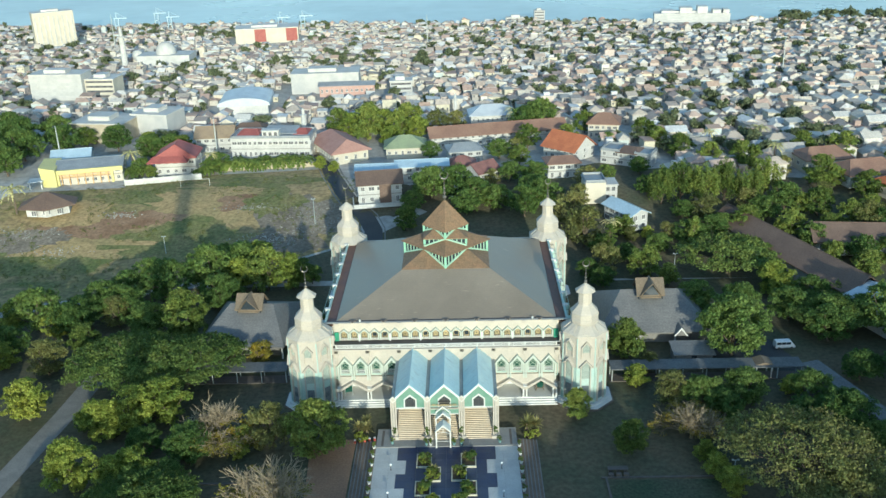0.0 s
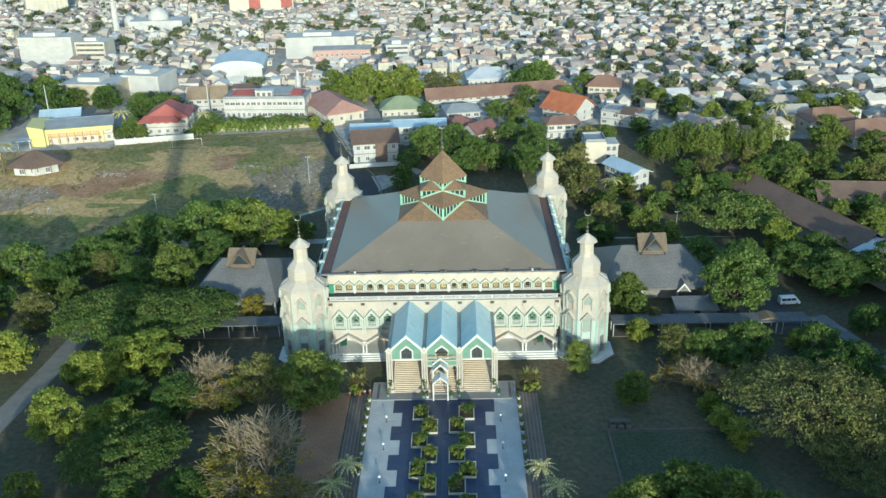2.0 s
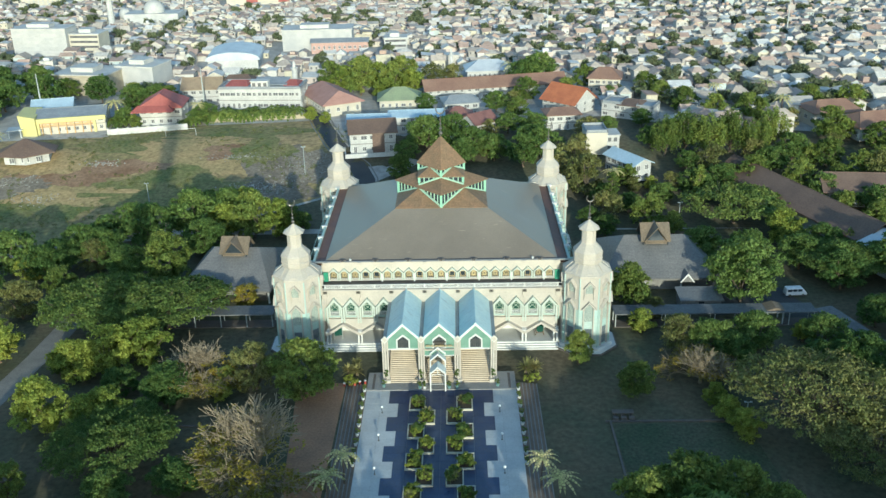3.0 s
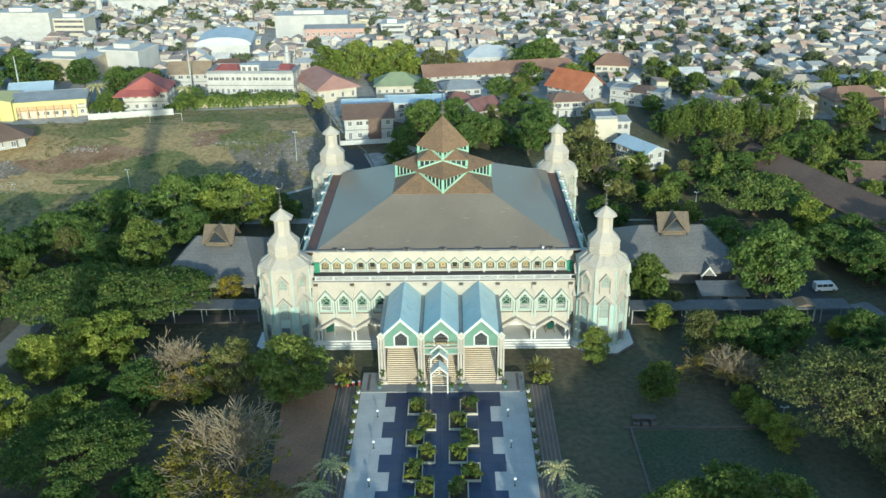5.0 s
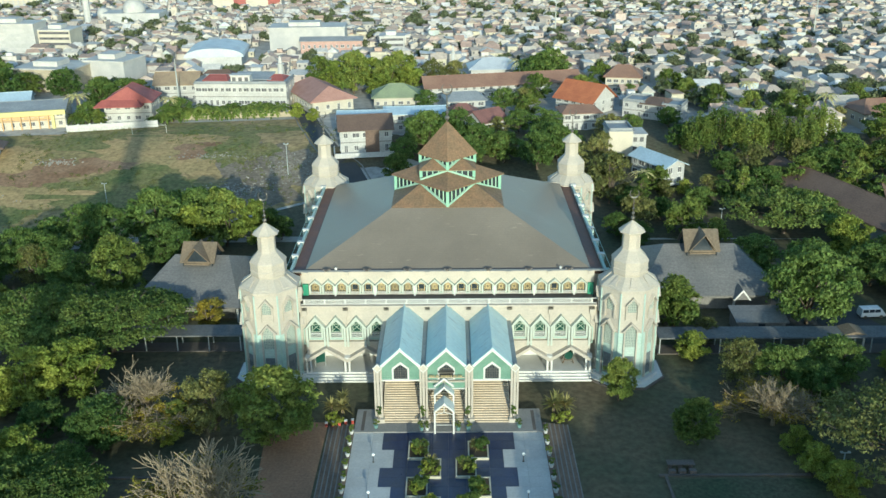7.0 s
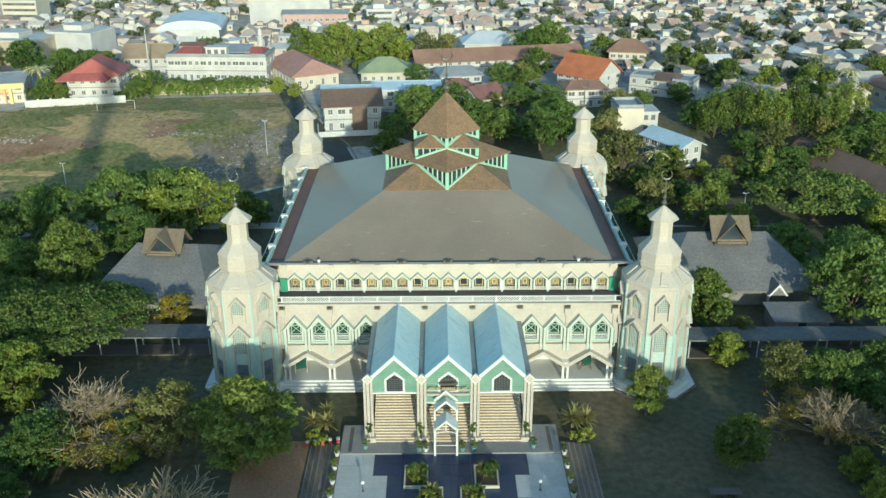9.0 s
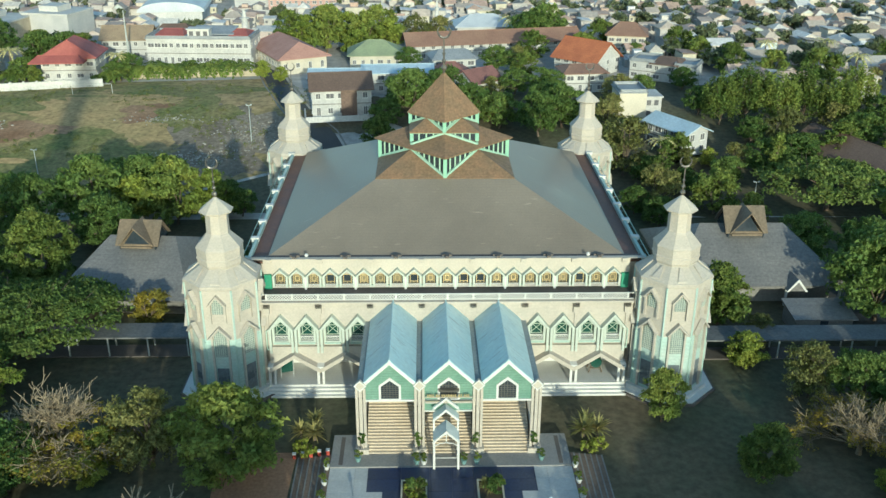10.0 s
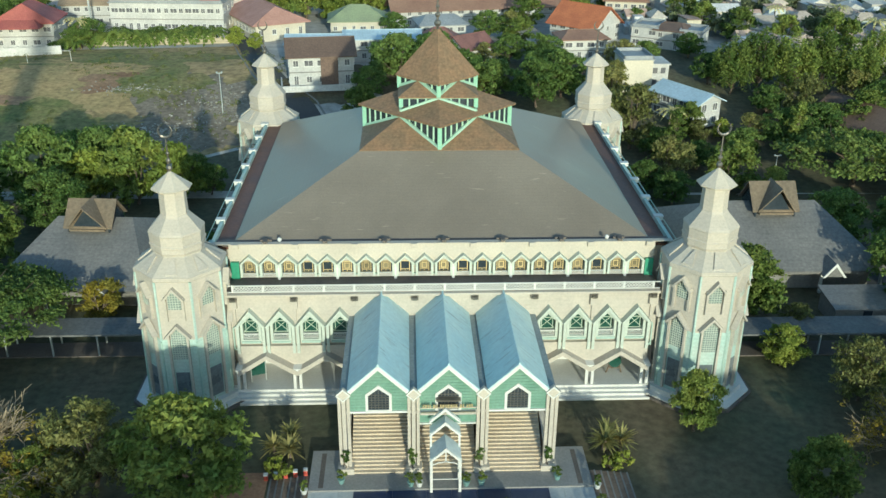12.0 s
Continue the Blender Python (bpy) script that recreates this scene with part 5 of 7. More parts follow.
# east woods
grove("weep 56.5 88 0.96|weep 62 90 1.04|weep 67.6 88 1.08|weep 73.5 89.5 1.04|weep 79 87 0.92|weep 84.5 91 0.96|round 95.6 80.3 1.08|wide 65 53.5 1.20|round 85.1 70.5 0.92|round 94.7 70.3 0.85|dry 104.8 71 1.23|round 95.9 48.6 0.89|round 96.6 63.4 0.67|dry 54.6 70.6 0.70|dry 65.7 77.1 1.11|round 74.3 71.7 1.00|deep 59.5 67.6 0.80|round 91.4 81.6 0.72|dry 77.6 83.8 0.95|round 50.0 46.7 0.72|lime 49.6 70.5 0.52|slim 59.4 63.5 0.93|deep 53.6 92.9 0.73|deep 51.2 63.9 0.63|deep 65.7 69.9 0.77|deep 54.2 108.8 0.61|deep 61.3 103.5 0.42|deep 49.5 137.3 0.58|round 108.5 79.6 0.85|dry 114.9 75.8 1.10")
grove("gold -36.2 -16.4 0.95|gold -40.2 -13.2 0.85|round 109.7 47 1.15|round 111.4 89.1 1.05|round 90.5 56 0.85|deep 97.5 56.5 0.85|round 104.5 57 0.95|deep 88.8 64 0.80|round 101.5 74 0.95|deep 108 69 0.9|deep 68.5 73.5 0.62|deep 73 42 0.72|deep 78.5 36.5 0.80|round 84.5 35.5 0.74|deep 60.5 80 0.6|deep 81.5 79 0.8|deep 88 84 0.9|dry 99 88 0.8|round 105 96 0.8")
plant("round", 22.6, -8.2, 0.62).scale.z *= 1.38
# behind the roof
grove("dry 32.2 71.9 0.95|dry 34.4 87.5 0.89|slim 38.5 60.4 0.93|deep 32.3 52.2 0.55|deep 35.2 46.8 0.58|round 45.6 52.3 1.07|round 44.1 72.4 0.80|palm 40.4 70 0.90|dry 45.5 69.5 0.58|dry 36.2 53.0 1.10|deep 37.1 64.0 0.63|deep 42.6 60.0 0.55|deep 44.0 103.1 0.59|dry 37.8 98.3 0.94|round 44.7 154.8 1.00|round 24.2 137.8 1.07|deep 23.7 104.8 0.73|deep 1.7 93.9 1.08|deep 7 91.5 0.87|deep 4.5 84.5 0.89|deep 12.4 86.8 0.89|bare 9.6 91.5 0.84|deep 19.8 83.3 0.99|deep 24.9 86.8 1.07|dry 31.3 78.5 1.34|dry 33.4 67.5 1.45")
# unseen trees added behind the camera's way to shade the garden and the tower
grove("deep 32.1 -54.4 1.12|round 80 -58 2.30|round 90 -61 2.70|round 100 -57 2.60|round 63 -92 2.45|round 75 -94 2.55|round 87 -92 3.00|round 100 -92 3.00|slim -9.0 -90 2.45|slim -5.5 -91 2.40|slim -7.5 -93 2.50|slim -11 -92 2.45|slim -9 -95 2.50|slim -4.5 -94 2.40|slim -6.5 -97 2.55|slim -10.5 -97 2.55|slim 40 -90 2.25|slim 43 -92 2.30|slim 46 -91 2.30|round 44 -80 2.00|round 53 -91 2.60|round 40 -92 2.40|round 30 -92 2.10|round 47 -94 2.50|deep -81.7 -54.5 1.36|deep -22.1 -68.3 1.11|deep -33.4 -69.6 1.17|deep -46.6 -65.5 1.24|deep -57.6 -60 1.24|deep -13.3 -76.6 1.19")
# the first four, unseen to the west, are added to darken the field
grove("deep -90.5 -13 2.0|deep -97 -9 2.1|deep -103 -3 2.1|deep -87 -24 2.1|deep 20.1 -68.5 1.17|deep 31.3 -71.3 1.19|deep 44.3 -66 1.25|deep 57.4 -63.3 1.24|deep 9.2 -79.5 1.19|deep -2.1 -82.2 1.19|deep 67.7 -55.5 1.24|deep 75.7 -74.2 1.26|deep -71.5 -68.1 1.25|deep -29.2 -82.1 1.26|deep 38.5 -85.2 1.26")
for x, y, k in ((-12.8, -39.3, 0.78), (-14.5, -43.8, 0.78), (13.6, -40.5, 0.78), (15.6, -44.2, 0.78), (-119, 90.3, 1.41), (79.5, 130.2, 0.99), (97.3, 138.1, 0.98), (93.8, 112.3, 1.00)):
    plant("palm", x, y, k, 0.1)
# spiky clumps beside the stairs
for x, y, k in ((13.6, -11.6, 1.79), (15.2, -10.9, 1.68), (14.2, -9.7, 1.58), (-13.7, -11.9, 1.58), (-15.2, -10.9, 1.47), (-13.9, -9.7, 1.47)):
    copy_thing(AGAVE, pose(x, y, 0.9 if abs(x) < 14 else 0.5, 0, 0, x * 70)).scale = (k, k, k)
for x, y in ((14, -13.3), (14.9, -12.9), (-14.2, -13.8), (-15, -12.8)):
    copy_thing(SHRUBS[1], pose(x, y, 0, 0, 0, y * 99)).scale = (1.2, 1.2, 1.2)

# ---- planters on the plaza ----
KERB = material("pale_planter_kerb", (0.58, 0.55, 0.42), (0.50, 0.47, 0.37), 0.7, 0.6, 6, 0.15)
bed_rng = random.Random(12)


def planter(x0, x1, y0, y1):
    cx, cy = (x0 + x1) / 2, (y0 + y1) / 2
    p = thing("planter", "square planter bed with pale kerb and dark soil", "planter", pose(cx, cy, PZ), "plaza planters")
    hx, hy = (x1 - x0) / 2, (y1 - y0) / 2
    part("kerb", Shape().box(-hx, hx, -hy, -hy + 0.16, 0, 0.32).box(-hx, hx, hy - 0.16, hy, 0, 0.32).box(-hx, -hx + 0.16, -hy + 0.16, hy - 0.16, 0, 0.32).box(hx - 0.16, hx, -hy + 0.16, hy - 0.16, 0, 0.32), KERB, p)
    part("soil", Shape().box(-hx + 0.16, hx - 0.16, -hy + 0.16, hy - 0.16, 0, 0.22), SOIL, p)
    for _ in range(7):
        ob = copy_thing(bed_rng.choice(SHRUBS + [SHRUBS[1], AGAVE]), pose(cx + bed_rng.uniform(-0.65, 0.65), cy + bed_rng.uniform(-1.2, 1.2), PZ + 0.2, 0, 0, bed_rng.uniform(0, 360)))
        k = bed_rng.uniform(0.7, 1.15)
        ob.scale = (k, k, k)


BED_Y = [-18.57 - 3.65 * i for i in range(9)]
for i in range(8):
    for sx in (-1, 1):
        x0, x1 = (2.36, 4.83) if i % 2 == 0 else (0.85, 3.28)
        a, b = sorted((sx * x0, sx * x1))
        planter(a, b, BED_Y[i + 1] + 0.02, BED_Y[i] - 0.02)
for x, y, k in ((-2, -23.7, 1.22), (3.6, -20.1, 0.74), (2.1, -38.7, 0.86)):
    copy_thing(AGAVE, pose(x, y, PZ + 0.25, 0, 0, 40)).scale = (k, k, k)

# ---- lamps, pots, bollards ----
LAMP_WHITE = material("white_lamp_globe", (0.85, 0.85, 0.82), (0.80, 0.80, 0.78), 0.3, 1, 5, 0.05, bump=0)
POLE = material("painted_pole", (0.42, 0.44, 0.42), (0.34, 0.36, 0.34), 0.5, 1, 6, 0.15)


def plaza_lamp():
    t = thing("plaza_lamp", "low white globe lamp on a dark post on the plaza", "lamp", pose(0, 0, -200), "plaza lamps")
    part("post", Shape().tube((0, 0, 0), (0, 0, 0.9), 0.05, 0.05, 8).tube((0, 0, 0), (0, 0, 0.08), 0.14, 0.12, 8), STEEL, t)
    part("globe", Shape().ball((0, 0, 1.05), 0.2, 12, 8), LAMP_WHITE, t, "white globe", None, True)
    return t


lamp = plaza_lamp()
for sx in (-1, 1):
    for y in (-22.5, -29.7, -37.5, -45.0, -52.5):
        copy_thing(lamp, pose(sx * 8.9, y, PZ))


def street_lamp(h):
    t = thing("garden_lamp", "tall slim grey lamp post with a double floodlight head", "lamp", pose(0, 0, -200), "garden lamps")
    part("pole", Shape().tube((0, 0, 0), (0, 0, h), 0.11, 0.07, 8), POLE, t)
    part("arm", Shape().box(-0.5, 0.5, -0.05, 0.05, h - 0.05, h + 0.05), POLE, t)
    for sx in (-1, 1):
        part("lamp_head", Shape().box(sx * 0.42 - 0.14, sx * 0.42 + 0.14, -0.2, 0.12, h + 0.05, h + 0.16), POLE, t, "small grey floodlight head")
    return t


tall = street_lamp(4.6)
for x, y in ((44.5, -27), (-71.9, 68.6), (-35.6, 81.2), (53.1, 54.6)):
    copy_thing(tall, pose(x, y, 0)).scale = (1, 1, 1.55 if -60 < x < 0 else 1)
POT = material("white_pot", (0.66, 0.66, 0.63), (0.55, 0.55, 0.53), 0.6, 2, 8, 0.15)
TEAL_POT = material("teal_pot", (0.16, 0.27, 0.26), (0.20, 0.32, 0.30), 0.5, 2, 8, 0.15)


def potted(m_pot, label):
    t = thing("potted_plant", label, "potted plant", pose(0, 0, -200), "potted plants")
    part("pot", Shape().loft([[(r * math.cos(a * 0.785), r * math.sin(a * 0.785), z) for a in range(8)] for r, z in ((0.2, 0), (0.3, 0.4), (0.33, 0.42), (0.33, 0.48))]), m_pot, t)
    lobes = crown_lobes(random.Random(5), 1.1, 0.4, 10, 0.55, 1.2)
    part("foliage", leaf_mesh("foliage", lobes, 200, 0.11, LEAF_MID, 6), None, t)
    return t


white_pot, teal_pot = potted(POT, "leafy plant in a white pot at the plaza edge"), potted(TEAL_POT, "leafy plant in a teal pot by the stairs")
for sx in (-1, 1):
    for i in range(9):
        copy_thing(white_pot, pose(sx * 12.1, -16.4 - 2.4 * i, 0.46, 0, 0, i * 50))
for x, y in ((-3.35, -15.9), (1.25, -15.95), (2.5, -15.9), (-9.1, -15.4), (8.9, -15.4)):
    copy_thing(teal_pot, pose(x, y, 0.65, 0, 0, x * 90))
copy_thing(white_pot, pose(-2.65, -15.95, 0.65, 0, 0, 30))
slim_shrub = make_shrub("column_shrub", "slim dark green shrub on the column's base", LEAF_DEEP, 113, 2.1, 0.4, 620, 0.11)
for x in (-8.75, -3.2, 2.5, 8.2):
    copy_thing(slim_shrub, pose(x, -14.15, 1.2, 0, 0, x * 40))
RED = material("red_paint", (0.42, 0.06, 0.04), (0.50, 0.09, 0.06), 0.6, 1, 6, 0.2)


def bollard():
    t = thing("bollard", "short red and white post at the head of the side steps", "bollard", pose(0, 0, -200), "bollards")
    part("post", Shape().box(-0.16, 0.16, -0.16, 0.16, 0, 0.5), RED, t)
    part("top", Shape().box(-0.18, 0.18, -0.18, 0.18, 0.5, 0.62), WHITE, t, "white top")
    return t


b0 = bollard()
for i in range(5):
    copy_thing(b0, pose(-12.2 - 0.84 * i, -14.0, max(0.0, PZ - 0.12 * (i + 1) + 0.08) if i < 4 else 0))
bench = thing("garden_bench", "dark low table set with seats in the garden", "bench", pose(27.3, -23.2, 0))
part("tabletop", Shape().box(-1.6, 1.6, -0.5, 0.5, 0.7, 0.8), STEP_DARK, bench)
for i in range(3):
    part("seat", Shape().box(-1.6 + 1.2 * i, -0.8 + 1.2 * i, -1.4, -0.8, 0, 0.5), STEP_DARK, bench)
    part("table_leg", Shape().box(-1.4 + 1.2 * i, -1.0 + 1.2 * i, -0.2, 0.2, 0, 0.7), STEP_DARK, bench)
for y0, x0, x1 in ((-24.8, 24.5, 42), (-24.9, -44, -30)):
    structure("garden_kerb", Shape().box(x0, x1, y0 - 0.15, y0 + 0.15, 0, 0.2), STEP_DARK, "low concrete kerb in the garden", "kerb")
structure("garden_kerb", Shape().box(25.1, 25.4, -44, -24.95, 0, 0.2), STEP_DARK, "low dark kerb between lawn and bare earth", "kerb")

# ---- van ----


def van(m):
    t = thing("van", "white passenger van parked on the asphalt forecourt", "van", m)
    body = Shape().loft([[(-2.3, -0.85, 0.35), (2.25, -0.85, 0.35), (2.25, 0.85, 0.35), (-2.3, 0.85, 0.35)], [(-2.35, -0.9, 0.7), (2.35, -0.9, 0.7), (2.35, 0.9, 0.7), (-2.35, 0.9, 0.7)], [(-2.3, -0.88, 1.15), (2.0, -0.88, 1.15), (2.0, 0.88, 1.15), (-2.3, 0.88, 1.15)], [(-2.2, -0.78, 1.9), (1.35, -0.78, 1.9), (1.35, 0.78, 1.9), (-2.2, 0.78, 1.9)], [(-2.0, -0.65, 1.98), (1.2, -0.65, 1.98), (1.2, 0.65, 1.98), (-2.0, 0.65, 1.98)]])
    part("body", body, material("white_car_paint", (0.8, 0.8, 0.79), (0.76, 0.76, 0.75), 0.25, 1, 5, 0.04, bump=0), t)
    for sy in (-1, 1):
        for x0, x1 in ((-2.05, -1.0), (-0.9, 0.1), (0.2, 1.2)):
            part("side_window", Shape().solid([(x0, sy * 0.885, 1.22), (x1, sy * 0.885, 1.22), (x1, sy * 0.87, 1.22), (x0, sy * 0.87, 1.22)], [(x0, sy * 0.81, 1.78), (x1, sy * 0.81, 1.78), (x1, sy * 0.79, 1.78), (x0, sy * 0.79, 1.78)]), GLASS, t)
        for x in (-1.5, 1.45):
            w = part("wheel", Shape().tube((x, sy * 0.68, 0.34), (x, sy * 0.92, 0.34), 0.34, 0.34, 14), STEEL, t, "dark wheel")
    part("windscreen", Shape().solid([(1.95, -0.75, 1.2), (1.98, -0.75, 1.2), (1.98, 0.75, 1.2), (1.95, 0.75, 1.2)], [(1.4, -0.68, 1.84), (1.43, -0.68, 1.84), (1.43, 0.68, 1.84), (1.4, 0.68, 1.84)]), GLASS, t)
    return t


van(pose(66.5, 16.6, 0.05, 0, 0, 4) @ Matrix.Scale(0.86, 4))

# ---- garden pavilions and covered walkways ----


def pavilion(m, w, d, label, high=1.14):
    """Broad low hipped roof on posts, with a small tan cross-gabled lantern on its ridge."""
    t = thing("pavilion", label, "pavilion", m @ Matrix.Diagonal((1, 1, high, 1)), "garden pavilions")
    part("wall", Shape().box(-w + 1.4, w - 1.4, -d + 1.8, d - 1.8, 0, 2.4), PATHCONC, t)
    a = square(w, 2.45, 0, 0, d)
    r0, r1 = (-w * 0.5, 0, 6.4), (w * 0.5, 0, 6.4)
    s = Shape().poly([a[0], a[1], r1, r0]).poly([a[2], a[3], r0, r1]).poly([a[1], a[2], r1]).poly([a[3], a[0], r0])
    c = square(w - 0.05, 2.2, 0, 0, d - 0.05)
    for i in range(4):
        s.poly([c[i], c[(i + 1) % 4], a[(i + 1) % 4], a[i]])
    s.poly(c[::-1])
    part("roof", s, ROOF_GREY, t, "worn grey shingle roof")
    g = 2.9
    for sy in (-1, 1):
        part("lantern_roof", Shape().solid([(-g, 0, 8.3), (g, 0, 8.3), (g, sy * 2.7, 6.0), (-g, sy * 2.7, 6.0)][::-sy], [(-g, 0, 8.46), (g, 0, 8.46), (g, sy * 2.7, 6.16), (-g, sy * 2.7, 6.16)][::-sy]), ROOF_TAN, t, "tan shingle lantern roof")
    for sx in (-1, 1):
        part("cross_gable", Shape().solid([(0, -3.6, 8.5), (0, 0.6, 8.5), (sx * 2.3, 0.6, 6.0), (sx * 2.3, -2.9, 6.0)][::sx], [(0, -3.6, 8.66), (0, 0.6, 8.66), (sx * 2.3, 0.6, 6.16), (sx * 2.3, -2.9, 6.16)][::sx]), ROOF_TAN, t, "tan shingle cross gable")
        part("lantern_side", Shape().along([(-2.4, 5.2), (2.4, 5.2), (2.4, 6.2), (0, 8.2), (-2.4, 6.2)], -0.1, 0.1), GLASS, t, "dark lantern side", pose(sx * (g - 0.5), 0, 0, 0, 0, 90))
    part("gable_vent", Shape().along([(-1.9, 6.0), (1.9, 6.0), (0, 8.2)], -2.6, -2.4), GLASS, t, "dark gable vent")
    part("gable_sill", Shape().box(-2.1, 2.1, -2.95, -2.5, 5.8, 6.02), ROOF_TAN, t)
    for x in (-w * 0.4, w * 0.4):
        part("porch_gable", Shape().along([(-1.3, 2.2), (1.3, 2.2), (0, 3.5)], -d - 0.9, -d + 1.8), ROOF_GREY, t, "", pose(x, 0, 0))
        part("porch_trim", Shape().along([(-1.4, 2.15), (-1.1, 2.15), (0, 3.25), (1.1, 2.15), (1.4, 2.15), (0, 3.6)], -d - 1.0, -d - 0.9), WHITE, t, "white porch gable trim", pose(x, 0, 0))
    for x in (-w + 0.6, -w * 0.33, w * 0.33, w - 0.6):
        part("post", Shape().box(x - 0.15, x + 0.15, -d + 0.4, -d + 0.7, 0, 2.3), WHITE, t)
    return t


pavilion(pose(41.6, 28.2, 0), 11.6, 10.0, "broad grey-roofed garden pavilion with a small tan lantern gable", 1.26)
pavilion(pose(-40.8, 26.5, 0, 0, 0, -4), 9.0, 10.5, "broad grey-roofed garden pavilion with a small tan lantern gable")


def walkway(x0, x1, y, label):
    t = thing("covered_walkway", label, "walkway", pose(0, 0, 0), "covered walkways")
    part("roof", Shape().box(x0, x1, y - 1.8, y + 1.8, 2.7, 2.9), WALK_ROOF, t)
    # the deck's dark colour paints the shade under the roof
    part("deck", Shape().box(x0, x1, y - 1.4, y + 1.4, 0, 0.15), STEP_DARK, t)
    n = int((x1 - x0) / 4)
    for i in range(n + 1):
        x = x0 + 0.3 + (x1 - x0 - 0.6) * i / n
        for sy in (-1, 1):
            part("post", Shape().box(x - 0.08, x + 0.08, y + sy * 1.3 - 0.08, y + sy * 1.3 + 0.08, 0.15, 2.7), POLE, t)
    return t


shed = thing("garden_shed", "low shed with flat dark grey roof in front of the pavilion", "shed", pose(47.3, 12.6, 0))
part("wall", Shape().box(-3.6, 3.6, -2.0, 2.2, 0, 2.3), PATHCONC, shed)
part("roof", Shape().solid([(-4.0, -2.5, 2.2), (4.0, -2.5, 2.2), (4.0, 2.5, 2.7), (-4.0, 2.5, 2.7)], [(-4.0, -2.5, 2.4), (4.0, -2.5, 2.4), (4.0, 2.5, 2.9), (-4.0, 2.5, 2.9)]), ROOF_GREY, shed, "flat dark grey roof")
part("shed_door", Shape().box(-0.5, 0.5, -2.06, -2.0, 0, 2.0), GLASS, shed, "dark doorway")
drum = thing("prayer_drum", "large dark drum on a wooden stand in the arcade", "drum", pose(16.9, 1.0, 1.0))
part("barrel", Shape().loft([[(r * math.cos(0.524 * k), y, 1.35 + r * math.sin(0.524 * k)) for k in range(12)] for r, y in ((0.62, -0.9), (0.72, -0.3), (0.72, 0.3), (0.62, 0.9))]), DARKGREEN, drum)
for y in (-0.6, 0.6):
    for sx in (-1, 1):
        part("leg", Shape().tube((sx * 0.75, y, 0), (sx * 0.45, y, 1.0), 0.08, 0.08, 5), BARK, drum)
    part("crossbar", Shape().box(-0.62, 0.62, y - 0.06, y + 0.06, 0.5, 0.62), BARK, drum)
board = thing("notice_board", "dark green board standing in the arcade", "board", pose(-18.0, -0.2, 1.0, 0, 0, 18))
part("panel", Shape().box(-0.75, 0.75, -0.04, 0.04, 0.7, 2.2), DARKGREEN, board)
for sx in (-1, 1):
    part("leg", Shape().box(sx * 0.7 - 0.04, sx * 0.7 + 0.04, -0.05, 0.05, 0, 2.25), POLE, board)

walkway(30.4, 66.0, 6.0, "flat grey-roofed covered walkway between tower and drive")
slant = walkway(0, 29, 0, "flat grey-roofed covered walkway along the drive")
slant.matrix_world = pose(67.5, 6.0, 0, 0, 0, -72)
walkway(-49.7, -30.4, 7.6, "flat grey-roofed covered walkway beside the tower")
gate = thing("walkway_gatehouse", "small tan-roofed shelter at the end of the walkway", "shelter", pose(58.9, 6.3, 0))
part("roof", Shape().along([(-1.6, 2.7), (1.6, 2.7), (1.6, 2.95), (0, 3.4), (-1.6, 2.95)], -1.5, 1.5), ROOF_TAN, gate)
for sx in (-1, 1):
    for sy in (-1, 1):
        part("post", Shape().box(sx * 1.4 - 0.1, sx * 1.4 + 0.1, sy * 1.3 - 0.1, sy * 1.3 + 0.1, 0, 2.75), WHITE, gate)

# unseen minaret, added beyond the garden to throw a long shadow over the field
minaret = thing("great_minaret", "tall square cream minaret with a tapering top", "minaret", pose(-39, -96, 0))
part("shaft", Shape().loft([square(1.9, 0), square(1.8, 36), square(1.7, 56)]), CREAM, minaret)
part("balcony", Shape().loft([square(2.3, 56), square(2.3, 57)]), MINT, minaret)
part("upper_shaft", Shape().loft([square(1.4, 57), square(1.3, 61)]), CREAM, minaret)
part("spire", Shape().loft([square(1.5, 61), square(0.1, 68)]), TILE, minaret)

# ---- buildings beyond the garden ----
WALL_WHITE = material("white_wall", (0.58, 0.56, 0.525), (0.46, 0.445, 0.42), 0.8, 0.15, 2, 0.2, spread=0.06)
WALL_CREAM = material("cream_wall", (0.60, 0.54, 0.43), (0.51, 0.46, 0.37), 0.8, 0.2, 3, 0.12)
WALL_YELLOW = material("yellow_wall", (0.66, 0.58, 0.22), (0.58, 0.52, 0.24), 0.8, 0.2, 3, 0.12)
WALL_GREY = material("grey_wall", (0.42, 0.41, 0.40), (0.52, 0.50, 0.47), 0.85, 0.2, 3, 0.15)
WALL_PINK = material("dusty_pink_wall", (0.55, 0.36, 0.30), (0.48, 0.30, 0.25), 0.85, 0.2, 3, 0.15)
R_RED = material("red_tile_roof", (0.38, 0.115, 0.09), (0.30, 0.085, 0.075), 0.7, 0.3, 3, 0.22, lines=("Z", 0.25, 0.2))
R_ORANGE = material("orange_tile_roof", (0.50, 0.17, 0.07), (0.40, 0.13, 0.06), 0.75, 0.3, 3, 0.25, lines=("Z", 0.25, 0.2))
R_PINK = material("faded_pink_tile_roof", (0.42, 0.235, 0.19), (0.36, 0.195, 0.155), 0.8, 0.3, 3, 0.2, lines=("Z", 0.25, 0.2))
R_BROWN = material("brown_tile_roof", (0.24, 0.135, 0.095), (0.30, 0.18, 0.125), 0.8, 0.2, 3, 0.25, lines=("Z", 0.25, 0.2))
R_DARK = material("dark_brown_roof", (0.135, 0.088, 0.066), (0.18, 0.12, 0.09), 0.8, 0.2, 3, 0.25, lines=("Z", 0.25, 0.2))
